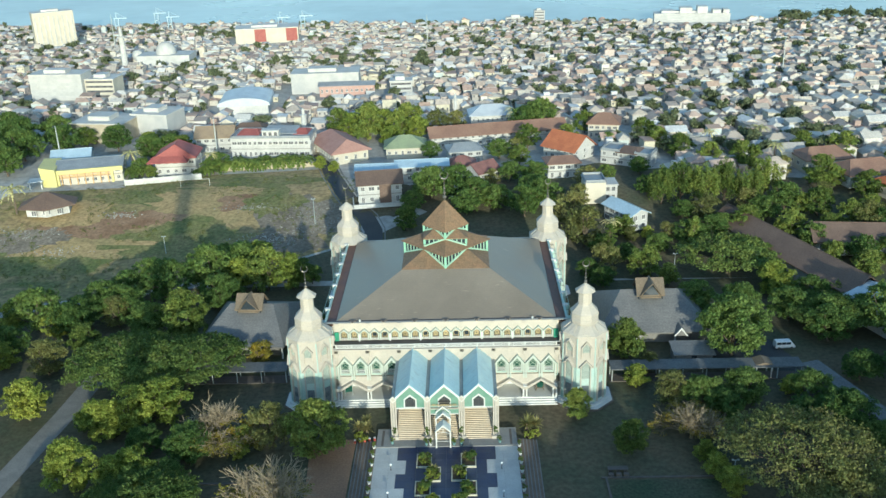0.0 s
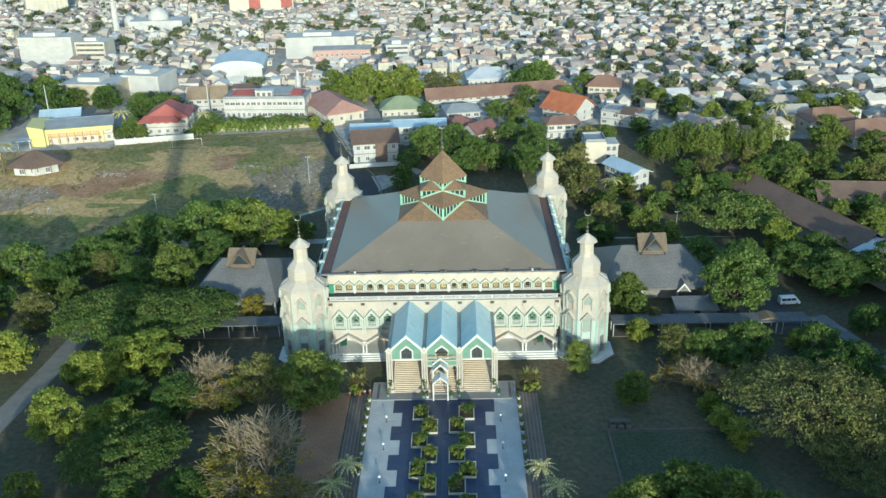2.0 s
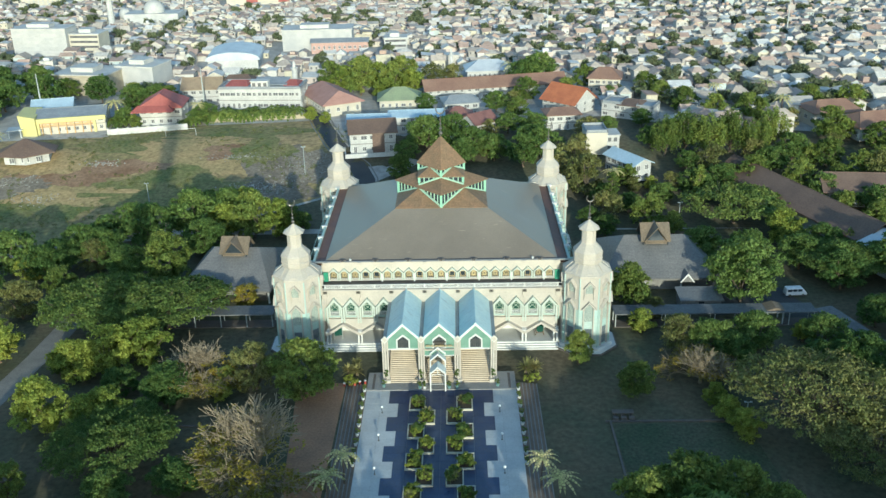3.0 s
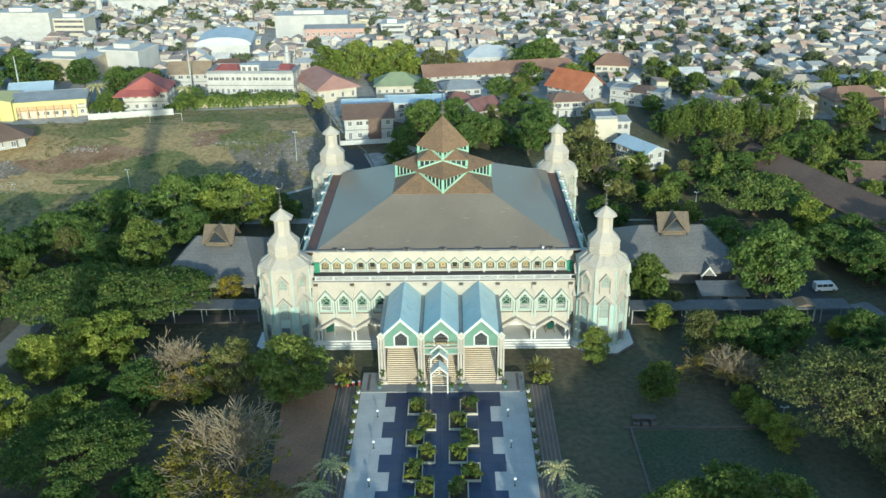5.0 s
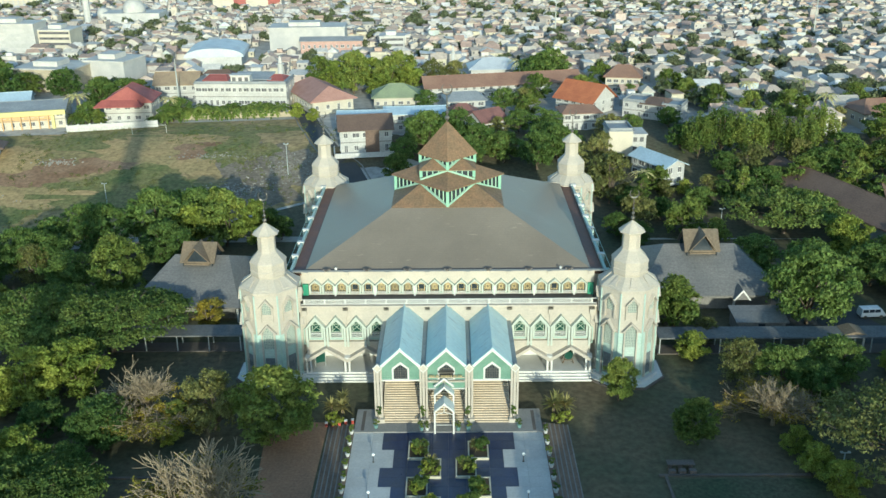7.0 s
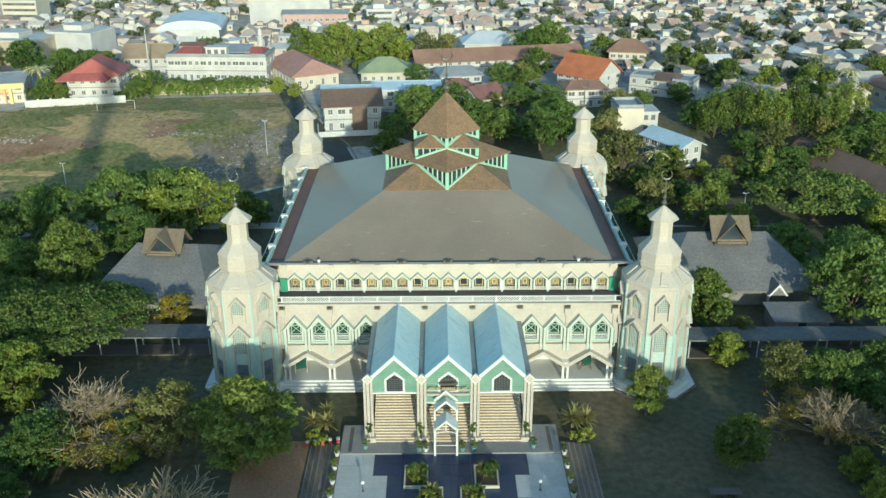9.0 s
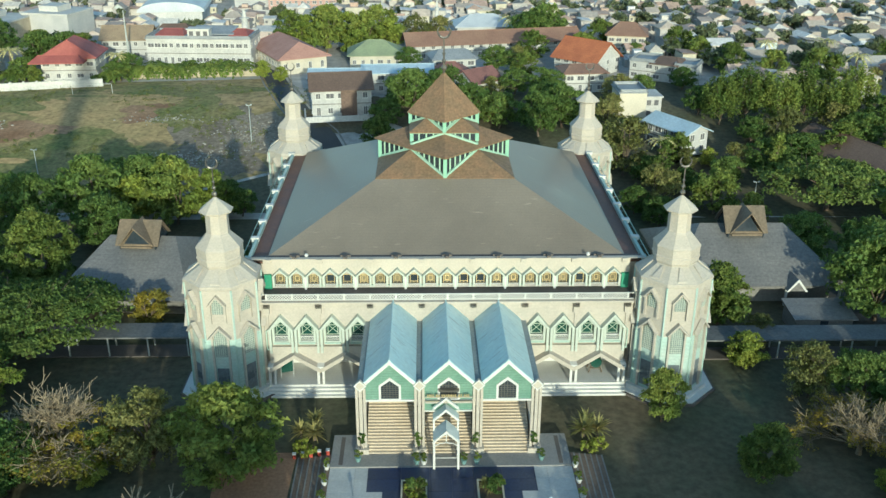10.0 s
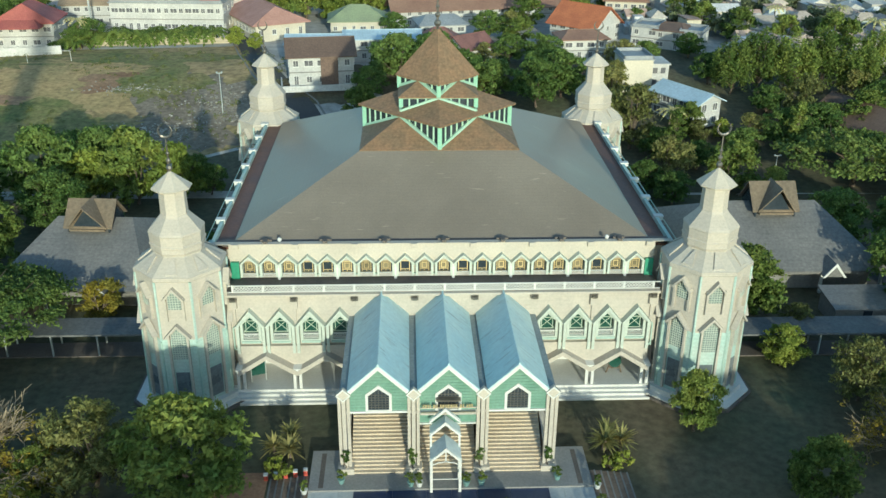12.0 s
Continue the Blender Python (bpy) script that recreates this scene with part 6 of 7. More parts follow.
R_TAN = material("ochre_brown_tile_roof", (0.36, 0.27, 0.17), (0.29, 0.21, 0.14), 0.8, 0.3, 3, 0.25, lines=("Z", 0.25, 0.2))
R_PLUM = material("plum_brown_tile_roof", (0.26, 0.125, 0.105), (0.20, 0.095, 0.085), 0.8, 0.3, 3, 0.25, lines=("Z", 0.25, 0.2))
R_METAL = material("pale_blue_metal_roof", (0.52, 0.62, 0.68), (0.44, 0.54, 0.60), 0.45, 0.2, 2, 0.15, metal=0.1, lines=("X", 0.6, 0.12))
R_GREEN = material("faded_green_roof", (0.29, 0.33, 0.19), (0.24, 0.27, 0.17), 0.7, 0.2, 3, 0.2, lines=("X", 0.6, 0.1))
R_GREY = material("grey_metal_roof", (0.32, 0.33, 0.34), (0.24, 0.25, 0.26), 0.6, 0.15, 2, 0.2, lines=("X", 0.6, 0.12))
R_WHITE = material("white_metal_roof", (0.56, 0.58, 0.60), (0.47, 0.49, 0.52), 0.5, 0.2, 2, 0.12, lines=("X", 0.6, 0.1))


# window grey lifted from black to carry some of the haze
CITY_GLASS = material("city_window", (0.10, 0.10, 0.11), (0.16, 0.15, 0.15), 0.3, 0.4, 3, 0.2, bump=0.0)


def gable_roof(w, d, z, rise, over=0.7, hip=0.0, ridge=True):
    """Ridge along x; hip: how far the ridge ends stand in. Without hips it is two slabs, open at the gables."""
    W, D = w / 2 + over, d / 2 + over
    s = Shape()
    if not hip:
        fall = rise * over / max(0.1, d / 2)
        for q in (-1, 1):
            top = [(-W, q * D, z - fall), (W, q * D, z - fall), (W, 0, z + rise), (-W, 0, z + rise)]
            s.solid([(x, y, h - 0.2) for x, y, h in top][::-q], top[::-q])
        return s.tube((-W, 0, z + rise), (W, 0, z + rise), 0.12, 0.12, 6) if ridge else s
    a = [(-W, -D, z), (W, -D, z), (W, D, z), (-W, D, z)]
    r0, r1 = (-W + hip, 0, z + rise), (W - hip, 0, z + rise)
    s.poly([a[0], a[1], r1, r0]).poly([a[2], a[3], r0, r1]).poly([a[1], a[2], r1]).poly([a[3], a[0], r0])
    b = [(x, y, z - 0.22) for x, y, _ in a]
    for i in range(4):
        s.poly([b[i], b[(i + 1) % 4], a[(i + 1) % 4], a[i]])
    s.poly(b[::-1])
    for p, q in ((r0, r1), (a[0], r0), (a[1], r1), (a[2], r1), (a[3], r0)) if ridge else ():
        s.tube(p, q, 0.1, 0.1, 5)
    return s


def windows(house, w, d, storeys, h, step=2.6, frame=True, sides=True):
    """A row of framed windows on each storey of the front and the two sides, now and then a wide one or a door."""
    rng = random.Random(int(w * 100 + d * 10))
    kinds = []
    for half, low, high in ((0.5, -0.6, 0.6), (0.85, -0.55, 0.55), (0.42, -1.1, 0.75)):
        pane = Shape().box(-half, half, -0.03, 0.02, low, high).data("window", CITY_GLASS)
        rim = frame_ring([(-half - 0.1, low - 0.1), (half + 0.1, low - 0.1), (half + 0.1, high + 0.1), (-half - 0.1, high + 0.1)], [(-half, low), (half, low), (half, high), (-half, high)], -0.09, 0.02)
        rim.box(-0.035, 0.035, -0.07, 0.02, low, high).box(-half - 0.18, half + 0.18, -0.2, 0.02, low - 0.2, low - 0.1)
        kinds.append((pane, rim.data("window_frame", WHITE)))
    for k in range(storeys):
        z = h / storeys * (k + 0.55)
        spots = [(x, -d / 2 - 0.02, 0) for x in np.linspace(-w / 2 + 1.4, w / 2 - 1.4, max(2, int(w / step)))]
        if sides:
            spots += [(sx * (w / 2 + 0.02), y, 90 * sx) for sx in (-1, 1) for y in np.linspace(-d / 2 + 1.4, d / 2 - 1.4, max(2, int(d / 3.5)))]
        for x, y, a in spots:
            pane, rim = kinds[rng.choice((0, 0, 1, 2 if k == 0 else 1))]
            p = part("window", pane, None, house, "", pose(x, y, z, 0, 0, a))
            if frame:
                part("window_frame", rim, None, p)
        if storeys > 1 and k:
            part("ledge", Shape().box(-w / 2 - 0.12, w / 2 + 0.12, -d / 2 - 0.14, -d / 2 + 0.02, h / storeys * k - 0.1, h / storeys * k + 0.08), PATHCONC, house)


def house(name, label, x, y, turn, k, w, d, h, wall, roof, rise=2.5, hip=0.0, storeys=1, category="house", over=0.7, turn_roof=False, step=2.6, flat=False):
    t = thing(name, label, category, pose(x, y, 0, 0, 0, turn) @ Matrix.Scale(k, 4))
    part("wall", Shape().box(-w / 2, w / 2, -d / 2, d / 2, 0, h), wall, t)
    if flat:
        part("roof", Shape().box(-w / 2 - 0.3, w / 2 + 0.3, -d / 2 - 0.3, d / 2 + 0.3, h, h + 0.25).box(-w / 2, -w / 2 + 0.25, -d / 2, d / 2, h + 0.25, h + 0.9).box(w / 2 - 0.25, w / 2, -d / 2, d / 2, h + 0.25, h + 0.9).box(-w / 2, w / 2, -d / 2, -d / 2 + 0.25, h + 0.25, h + 0.9).box(-w / 2, w / 2, d / 2 - 0.25, d / 2, h + 0.25, h + 0.9), roof, t)
    elif turn_roof:
        part("roof", gable_roof(d, w, h + 0.2, rise, over, hip), roof, t, "", pose(0, 0, 0, 0, 0, 90))
        for sy in (-1, 1):
            if not hip:
                part("gable", Shape().along([(-w / 2, h - 0.05), (w / 2, h - 0.05), (0, h + rise * 0.97)], sy * d / 2 - 0.1, sy * d / 2 + 0.1), wall, t)
    else:
        part("roof", gable_roof(w, d, h + 0.2, rise, over, hip), roof, t)
        for sx in (-1, 1):
            if not hip:
                part("gable", Shape().along([(-d / 2, h - 0.05), (d / 2, h - 0.05), (0, h + rise * 0.97)], -0.1, 0.1), wall, t, "", pose(sx * w / 2, 0, 0, 0, 0, 90))
    windows(t, w, d, storeys, h, step)
    return t


# along the field
ORANGE = material("pale_orange_paint", (0.62, 0.40, 0.19), (0.54, 0.36, 0.19), 0.8, 0.3, 3, 0.15)
yw = house("office_block", "two-storey cream and yellow office block with grey roof", -107.5, 118, 13, 0.83, 22, 15, 5.4, WALL_CREAM, R_GREY, 1.6, 0, 2, "building")
part("yellow_band", Shape().box(-11.4, 11.4, -8.4, -7.5, 4.2, 5.6), WALL_YELLOW, yw, "yellow fascia band")
part("yellow_end", Shape().loft([[(-16.0, -7.8, 0), (-11, -9.4, 0), (-11, 6, 0), (-16.0, 4, 0)], [(-16.6, -8.2, 7.2), (-11, -10.0, 6.4), (-11, 6.2, 6.4), (-16.6, 4.2, 7.2)]]), WALL_YELLOW, yw, "yellow curved end block")
for q in range(7):
    part("column", Shape().box(-9.6 + 2.6 * q, -9.25 + 2.6 * q, -8.3, -7.95, 0, 4.2), ORANGE, yw, "orange column")
part("orange_wall", Shape().box(-10.2, 7.2, -7.62, -7.5, 2.4, 4.2), ORANGE, yw, "orange upper wall strip")
part("yellow_jamb", Shape().box(-11.4, -10.2, -8.4, -7.5, 0, 4.2).box(7.2, 8.0, -8.4, -7.5, 0, 4.2), WALL_YELLOW, yw, "yellow frame of the arcade")
part("porch_roof", Shape().box(-20.5, -15.5, -10, -5, 2.6, 2.85), R_WHITE, yw)
for dx in (-20, -16.2):
    part("porch_post", Shape().box(dx - 0.15, dx + 0.15, -9.7, -9.4, 0, 2.6), WHITE, yw)
house("white_hall", "white hall with pale blue metal roof", -117.5, 128.5, 14, 0.74, 15, 11, 5.6, WALL_WHITE, R_METAL, 2.2, 0, 1, "building")
rh = house("red_roof_house", "white two-storey house with steep red tile roof", -82.6, 122.5, 4, 0.82, 14.5, 12, 6.4, WALL_WHITE, R_RED, 4.4, 3.0, 2, turn_roof=True)
part("front_roof", gable_roof(13.5, 5, 6.0, 1.6, 0.5, 2.0), R_RED, rh, "", pose(-2, -7, 0))
wl = thing("perimeter_wall", "white plastered boundary wall beside the field", "wall", kind="structure")
a, b = Vector((-94.8, 108.6)), Vector((-73.6, 113.5))
for i in range(8):
    p, q = a.lerp(b, i / 8), a.lerp(b, (i + 1) / 8)
    ang = math.degrees(math.atan2(q.y - p.y, q.x - p.x))
    part("wall_panel", Shape().box(0, (q - p).length - 0.02, -0.12, 0.12, 0, 1.7).box(-0.2, 0.2, -0.2, 0.2, 0, 1.95), WALL_WHITE, wl, "", pose(p.x, p.y, 0, 0, 0, ang))
WALL_TAN = material("weathered_tan_wall", (0.50, 0.43, 0.31), (0.40, 0.34, 0.25), 0.9, 0.4, 3, 0.25)
fl = thing("picket_wall", "low weathered tan wall with square posts beside the field", "fence", kind="structure")
a, b = Vector((-69.2, 120.6)), Vector((-39.4, 123.7))
for i in range(24):
    p, q = a.lerp(b, i / 24), a.lerp(b, (i + 1) / 24)
    part("wall_panel", Shape().box(0.28, (q - p).length - 0.02, -0.1, 0.1, 0, 1.15), WALL_TAN, fl, "", pose(p.x, p.y, 0, 0, 0, 6))
    part("fence_post", Shape().box(-0.26, 0.26, -0.16, 0.16, 0, 1.6).box(-0.3, 0.3, -0.2, 0.2, 1.6, 1.7), WALL_TAN, fl, "", pose(p.x, p.y, 0, 0, 0, 6))
hut = thing("field_hut", "low white hut with dark hipped roof on the field", "hut", pose(-110.1, 91.1, 0, 0, 0, 14) @ Matrix.Scale(1.05, 4))
part("wall", Shape().loft([[(6 * math.cos(a), 4.4 * math.sin(a), z) for a in (0.5, 1.57, 2.64, 3.64, 4.71, 5.78)] for z in (0, 2.4)]), WALL_WHITE, hut)
part("roof", Shape().loft([[(8.0 * k * math.cos(a), 6.2 * k * math.sin(a), z) for a in (0.5, 1.57, 2.64, 3.64, 4.71, 5.78)] for k, z in ((1, 2.3), (1, 2.5), (0.05, 5.6))]), R_DARK, hut)
windows(hut, 9, 8.2, 1, 2.4, 2.4, True, False)
goal = thing("goal_frame", "plain white goal frame on the field", "goal", pose(-73.7, 106.5, 0, 0, 0, 8) @ Matrix.Scale(0.91, 4))
for sx in (-4.5, 4.5):
    part("post", Shape().tube((sx, 0, 0), (sx, 0, 2.3), 0.06, 0.06), WHITE, goal)
part("crossbar", Shape().tube((-4.5, 0, 2.3), (4.5, 0, 2.3), 0.06, 0.06), WHITE, goal)
wb = house("white_school", "long white two-storey building with grey roof and red ends", -56, 137.5, -3, 0.81, 31, 13, 8.4, WALL_WHITE, R_GREY, storeys=2, category="building", step=2.0, flat=True)
for x, y, w in ((-9.5, 1.5, 8), (11.0, 2.0, 5)):
    part("red_roof", gable_roof(w, 8, 8.8, 1.3, 0.3, 1.5), R_RED, wb, "red tile roof piece", pose(x, y, 0))
part("penthouse", Shape().box(-3.2, 3.2, -5.6, -2.2, 8.6, 11.0).box(-3.5, 3.5, -5.9, -2.0, 11.0, 11.25), WALL_WHITE, wb, "white raised centre block")
for x in (-2.1, 0, 2.1):
    part("penthouse_window", Shape().box(x - 0.6, x + 0.6, -5.66, -5.6, 9.2, 10.5), CITY_GLASS, wb)
part("metal_roof", Shape().solid([(-3.5, -2.0, 8.9), (9.5, -2.0, 8.9), (9.5, 5.5, 10.2), (-3.5, 5.5, 10.2)], [(-3.5, -2.0, 9.1), (9.5, -2.0, 9.1), (9.5, 5.5, 10.4), (-3.5, 5.5, 10.4)]), R_GREY, wb, "grey metal roof")
house("pink_roof_hall", "hall with large faded pink tile roof", -35.2, 135.4, -63, 0.81, 25, 14, 4.4, WALL_CREAM, R_PINK, 3.8, 4.5, 1, "building", 1.2)
house("brown_roof_house", "white two-storey house with ochre-brown tile roof", -76.5, 145.4, 3, 0.79, 15, 11, 6.5, WALL_WHITE, R_TAN, 3.2, 0, 2)
house("brown_roof_house", "cream house with dark brown roof", -66.6, 151.7, 5, 0.79, 12, 11, 6.0, WALL_CREAM, R_DARK, 2.8, 3, 2)
mh = house("white_villa", "white two-storey villa with dark roof by the lane", -19.4, 94.5, 8, 0.87, 13.5, 10, 6.8, WALL_WHITE, R_DARK, 2.6, 0, 2)
part("dark_bay", Shape().box(-0.2, 3.4, -5.4, -4.9, 0.6, 6.4), R_DARK, mh, "dark timber bay")
part("terrace_wall", Shape().box(-8.6, 7, -8.0, -7.7, 0, 1.3).box(-8.6, -8.3, -8.0, 0, 0, 1.3), WALL_WHITE, mh)
house("blue_roof_shed", "long white shed with pale blue metal roof", -21, 107.4, 2, 0.83, 14, 9, 5.0, WALL_WHITE, R_METAL, 1.2, 0, 1, "building")
house("blue_roof_shed", "long white shed with pale blue metal roof", -8.2, 109.6, 4, 0.82, 18, 8, 5.6, WALL_WHITE, R_METAL, 1.2, 0, 2, "building")
house("green_roof_hall", "hall with faded green hipped roof", -14.2, 134.6, 4, 0.72, 17, 12, 4.5, WALL_CREAM, R_GREEN, 4.0, 7, 1, "building", 1.0)
house("long_school", "long two-storey school with brown tile roof", 14.9, 147.1, 11, 0.80, 55, 9, 5.2, WALL_WHITE, R_BROWN, 2.6, 0, 2, "building", 1.2, step=3.0)
house("corner_school", "school wing with brown tile roof", 50.5, 151.7, -12, 0.74, 13, 12, 6.4, WALL_CREAM, R_BROWN, 3.6, 5, 2, "building", 1.0)
house("orange_roof_house", "white house with steep orange tile roof", 36.4, 128.6, -44, 0.78, 15, 13, 4.8, WALL_WHITE, R_ORANGE, 4.6, 0, 2, over=1.0)
house("orange_porch_house", "small white house with orange-brown roof", 32.2, 110.2, 6, 0.83, 11, 8, 5.0, WALL_WHITE, R_BROWN, 1.6, 3, 2)
house("purple_roof_house", "small house with plum-brown roof", 9.1, 107.5, 38, 0.83, 9, 8, 3.8, WALL_WHITE, R_PLUM, 2.4, 0, 1)
house("brown_cottage", "small house with brown hipped roof", 3.4, 112.6, 0, 0.83, 9, 9, 3.6, WALL_CREAM, R_PLUM, 3.0, 4, 1)
house("grey_cottage", "white house with grey roof among trees", 4.1, 126.1, 10, 0.82, 12, 9, 4.8, WALL_WHITE, R_GREY, 2.0, 3, 2)
wc = house("white_cube_house", "plain off-white flat-roofed block among trees", 38.8, 91.5, 2, 0.87, 6.2, 8, 6.8, WALL_CREAM, R_GREY, storeys=0, flat=True)
part("side_wing", Shape().box(3.1, 7.0, -2.6, 4.0, 0, 5.4).box(2.9, 7.3, -2.9, 4.2, 5.4, 5.7), WALL_WHITE, wc, "lower white side wing")
for x in (4.1, 5.8):
    part("wing_window", Shape().box(x - 0.5, x + 0.5, -2.66, -2.6, 1.2, 2.3).box(x - 0.5, x + 0.5, -2.66, -2.6, 3.6, 4.8), CITY_GLASS, wc)
house("blue_roof_dormitory", "long two-storey building with pale blue roof", 45.4, 78.4, -61.5, 0.97, 11.4, 5.4, 4.6, WALL_GREY, R_METAL, 1.2, 0, 2, "building", step=2.2)
house("row_house", "white and grey two-storey row house", 49.1, 122.2, -28, 0.80, 7, 9, 5.2, WALL_GREY, R_GREY, storeys=2, flat=True)
house("row_house", "white and grey two-storey row house", 53.6, 119.7, -28, 0.80, 7, 9, 4.9, WALL_GREY, R_DARK, 1.4, 2, 2)
house("row_house", "white and grey two-storey row house", 57.6, 117.4, -28, 0.80, 6, 9, 4.9, WALL_GREY, R_GREY, storeys=2, flat=True)
house("pale_roof_villa", "white villa with broad pale grey roof", 14.1, 173.8, 4, 0.63, 24, 15, 5.0, WALL_WHITE, R_WHITE, 4.4, 8, 1, "building", 1.2)
lb = thing("long_dormitory", "very long low building with rust-brown roof half hidden by trees", "building", pose(80.4, 56.2, 0, 0, 0, -70) @ Matrix.Diagonal((1, 1, 1.15, 1)))
part("wall", Shape().box(-24, 24, -4, 4, 0, 4.2), WALL_GREY, lb)
# the dark roof colour stands in for the shadow over this building
part("roof", gable_roof(48, 8, 4.3, 2.4, 1.2, 0), R_DARK, lb, "rust-brown tile roof")
part("white_annexe", Shape().box(25.5, 38, -6, 6, 0, 4.0), WALL_WHITE, lb)
part("annexe_roof", gable_roof(12.5, 12, 4.2, 1.6, 0.8, 0), R_WHITE, lb, "white metal annexe roof", pose(32, 0, 0))
house("side_dormitory", "low building with rust-brown roof behind trees", 99.2, 64.3, -6, 0.97, 22, 10, 4.2, WALL_GREY, R_DARK, 2.6, 0, 1, "building", 1.0)
house("side_house", "white house with rust-brown tile roof", 114.6, 99.7, 12, 0.85, 18, 12, 4.0, WALL_WHITE, R_BROWN, 3.4, 4, 1)
house("side_house", "house with dull orange tile roof", 123.7, 89.5, 20, 0.88, 18, 12, 4.6, WALL_CREAM, R_ORANGE, 3.4, 4, 1)
house("side_house", "house with rust-brown roof", 106.6, 110.7, 8, 0.84, 16, 11, 4.6, WALL_CREAM, R_BROWN, 3.0, 4, 1)

# farther landmarks
def slab_block(name, label, x, y, turn, k, w, d, h, wall, storeys, band=None):
    t = thing(name, label, "building", pose(x, y, 0, 0, 0, turn) @ Matrix.Scale(k, 4))
    part("wall", Shape().box(-w / 2, w / 2, -d / 2, d / 2, 0, h), wall, t)
    for k in range(storeys):
        z = h * (k + 0.35) / storeys
        part("window_band", Shape().box(-w / 2 + 0.6, w / 2 - 0.6, -d / 2 - 0.06, -d / 2 + 0.02, z, z + h / storeys * 0.42), band or CITY_GLASS, t)
    part("roof", Shape().box(-w / 2 - 0.3, w / 2 + 0.3, -d / 2 - 0.3, d / 2 + 0.3, h, h + 0.5).box(-w / 4, w / 6, -d / 4, d / 4, h + 0.5, h + 2.4), WALL_WHITE, t)
    return t


ht = slab_block("hotel", "tall pale hotel block near the shore", -217.9, 362.3, 30, 0.58, 36, 16, 31, WALL_CREAM, 0)
for i in range(9):
    part("fin", Shape().box(-16 + 4 * i - 0.5, -16 + 4 * i + 0.5, -8.9, -8, 2, 28), WALL_WHITE, ht)
slab_block("office_slab", "white five-storey office slab", -160.5, 228.4, -4, 0.71, 31, 14, 14.5, WALL_WHITE, 4, WALL_GREY)
slab_block("beige_slab", "beige four-storey building", -143.3, 229.7, -4, 0.71, 17, 14, 11, WALL_CREAM, 4)
slab_block("grey_block", "large raw grey building", -118.6, 162.6, -8, 0.78, 24, 18, 8.5, WALL_TAN, 0)
slab_block("grey_block", "large raw grey building", -102.9, 169.9, -14, 0.77, 18, 16, 9.5, WALL_GREY, 0)
slab_block("white_block", "broad blank white building with grey sheds", -51.6, 230.2, 2, 0.72, 38, 16, 11, WALL_GREY, 0)
house("pink_shed", "dusty pink shed with grey roof", -42.1, 221.6, 2, 0.73, 30, 9, 6, WALL_PINK, R_GREY, 1.2, 0, 1, "building")
ml = slab_block("shopping_mall", "broad shopping mall with red and white front", -100, 356.9, 8, 0.59, 56, 24, 13, WALL_CREAM, 0)
for x in (-6.0, 22.0):
    part("red_panel", Shape().box(x - 5, x + 5, -12.4, -12.05, 1.5, 12.6), R_RED, ml, "red facade panel")
bw = slab_block("white_towers", "cluster of white apartment towers by the shore", 134.5, 388.2, -8, 0.56, 74, 18, 8, WALL_WHITE, 3, WALL_GREY)
for x, h, w in ((-24, 17, 12), (-6, 20, 12), (10, 21, 10), (24, 18, 8), (33, 18, 6)):
    part("tower", Shape().box(x - w / 2, x + w / 2, -7, 7, 8, h - 6), WALL_WHITE, bw)
slab_block("twin_tower", "slim pale tower near the shore", 49.5, 398.4, 0, 0.55, 11, 10, 12, WALL_GREY, 4)
slab_block("villa_block", "white three-storey villa block", -20.2, 219.2, 2, 0.73, 12, 9, 8, WALL_WHITE, 3)
slab_block("domed_block", "pale block near the shore", 36, 393.9, 0, 0.55, 22, 12, 7, WALL_WHITE, 2)
dh = thing("sports_hall", "white sports hall with wide curved grey roof", "building", pose(-77.8, 197.6, 0, 0, 0, 6) @ Matrix.Scale(0.81, 4))
part("wall", Shape().box(-11, 11, -12, 12, 0, 5.5), WALL_WHITE, dh)
part("roof", Shape().along([(-12, 5.2)] + [(12 * math.sin(radians(a)) , 5.4 + 3.4 * math.cos(radians(a)) ) for a in range(75, -76, -15)][::-1] + [(12, 5.2)], -12.6, 12.6), R_WHITE, dh)


def minaret_far(x, y, h, r):
    t = thing("far_minaret", "slim white minaret of a mosque in the city", "minaret", pose(x, y, 0), "far minarets")
    part("shaft", Shape().loft([octagon(r, 0), octagon(r * 0.8, h * 0.72), octagon(r * 1.25, h * 0.73), octagon(r * 1.25, h * 0.76), octagon(r * 0.6, h * 0.77), octagon(r * 0.45, h * 0.9)]), WALL_WHITE, t)
    part("spire", Shape().loft([octagon(r * 0.6, h * 0.9), octagon(0.05, h)]), WALL_WHITE, t)
    return t


minaret_far(-155.3, 289.7, 19.5, 1.44)
minaret_far(1.4, 182.9, 8.4, 0.69)
minaret_far(-50.2, 160.6, 9.4, 0.94)
dm = thing("domed_mosque", "white mosque with a large pale dome", "mosque", pose(-137.9, 298.8, 0) @ Matrix.Scale(0.70, 4))
part("hall", Shape().box(-18, 18, -9, 9, 0, 7), WALL_WHITE, dm)
part("dome", Shape().ball((0, 0, 8), 7, 16, 10, 0, 1.0), WALL_WHITE, dm, "", None, True)
part("small_dome", Shape().ball((-22, 6, 5), 4, 12, 8, 0, 1.0), WALL_WHITE, dm, "", None, True)
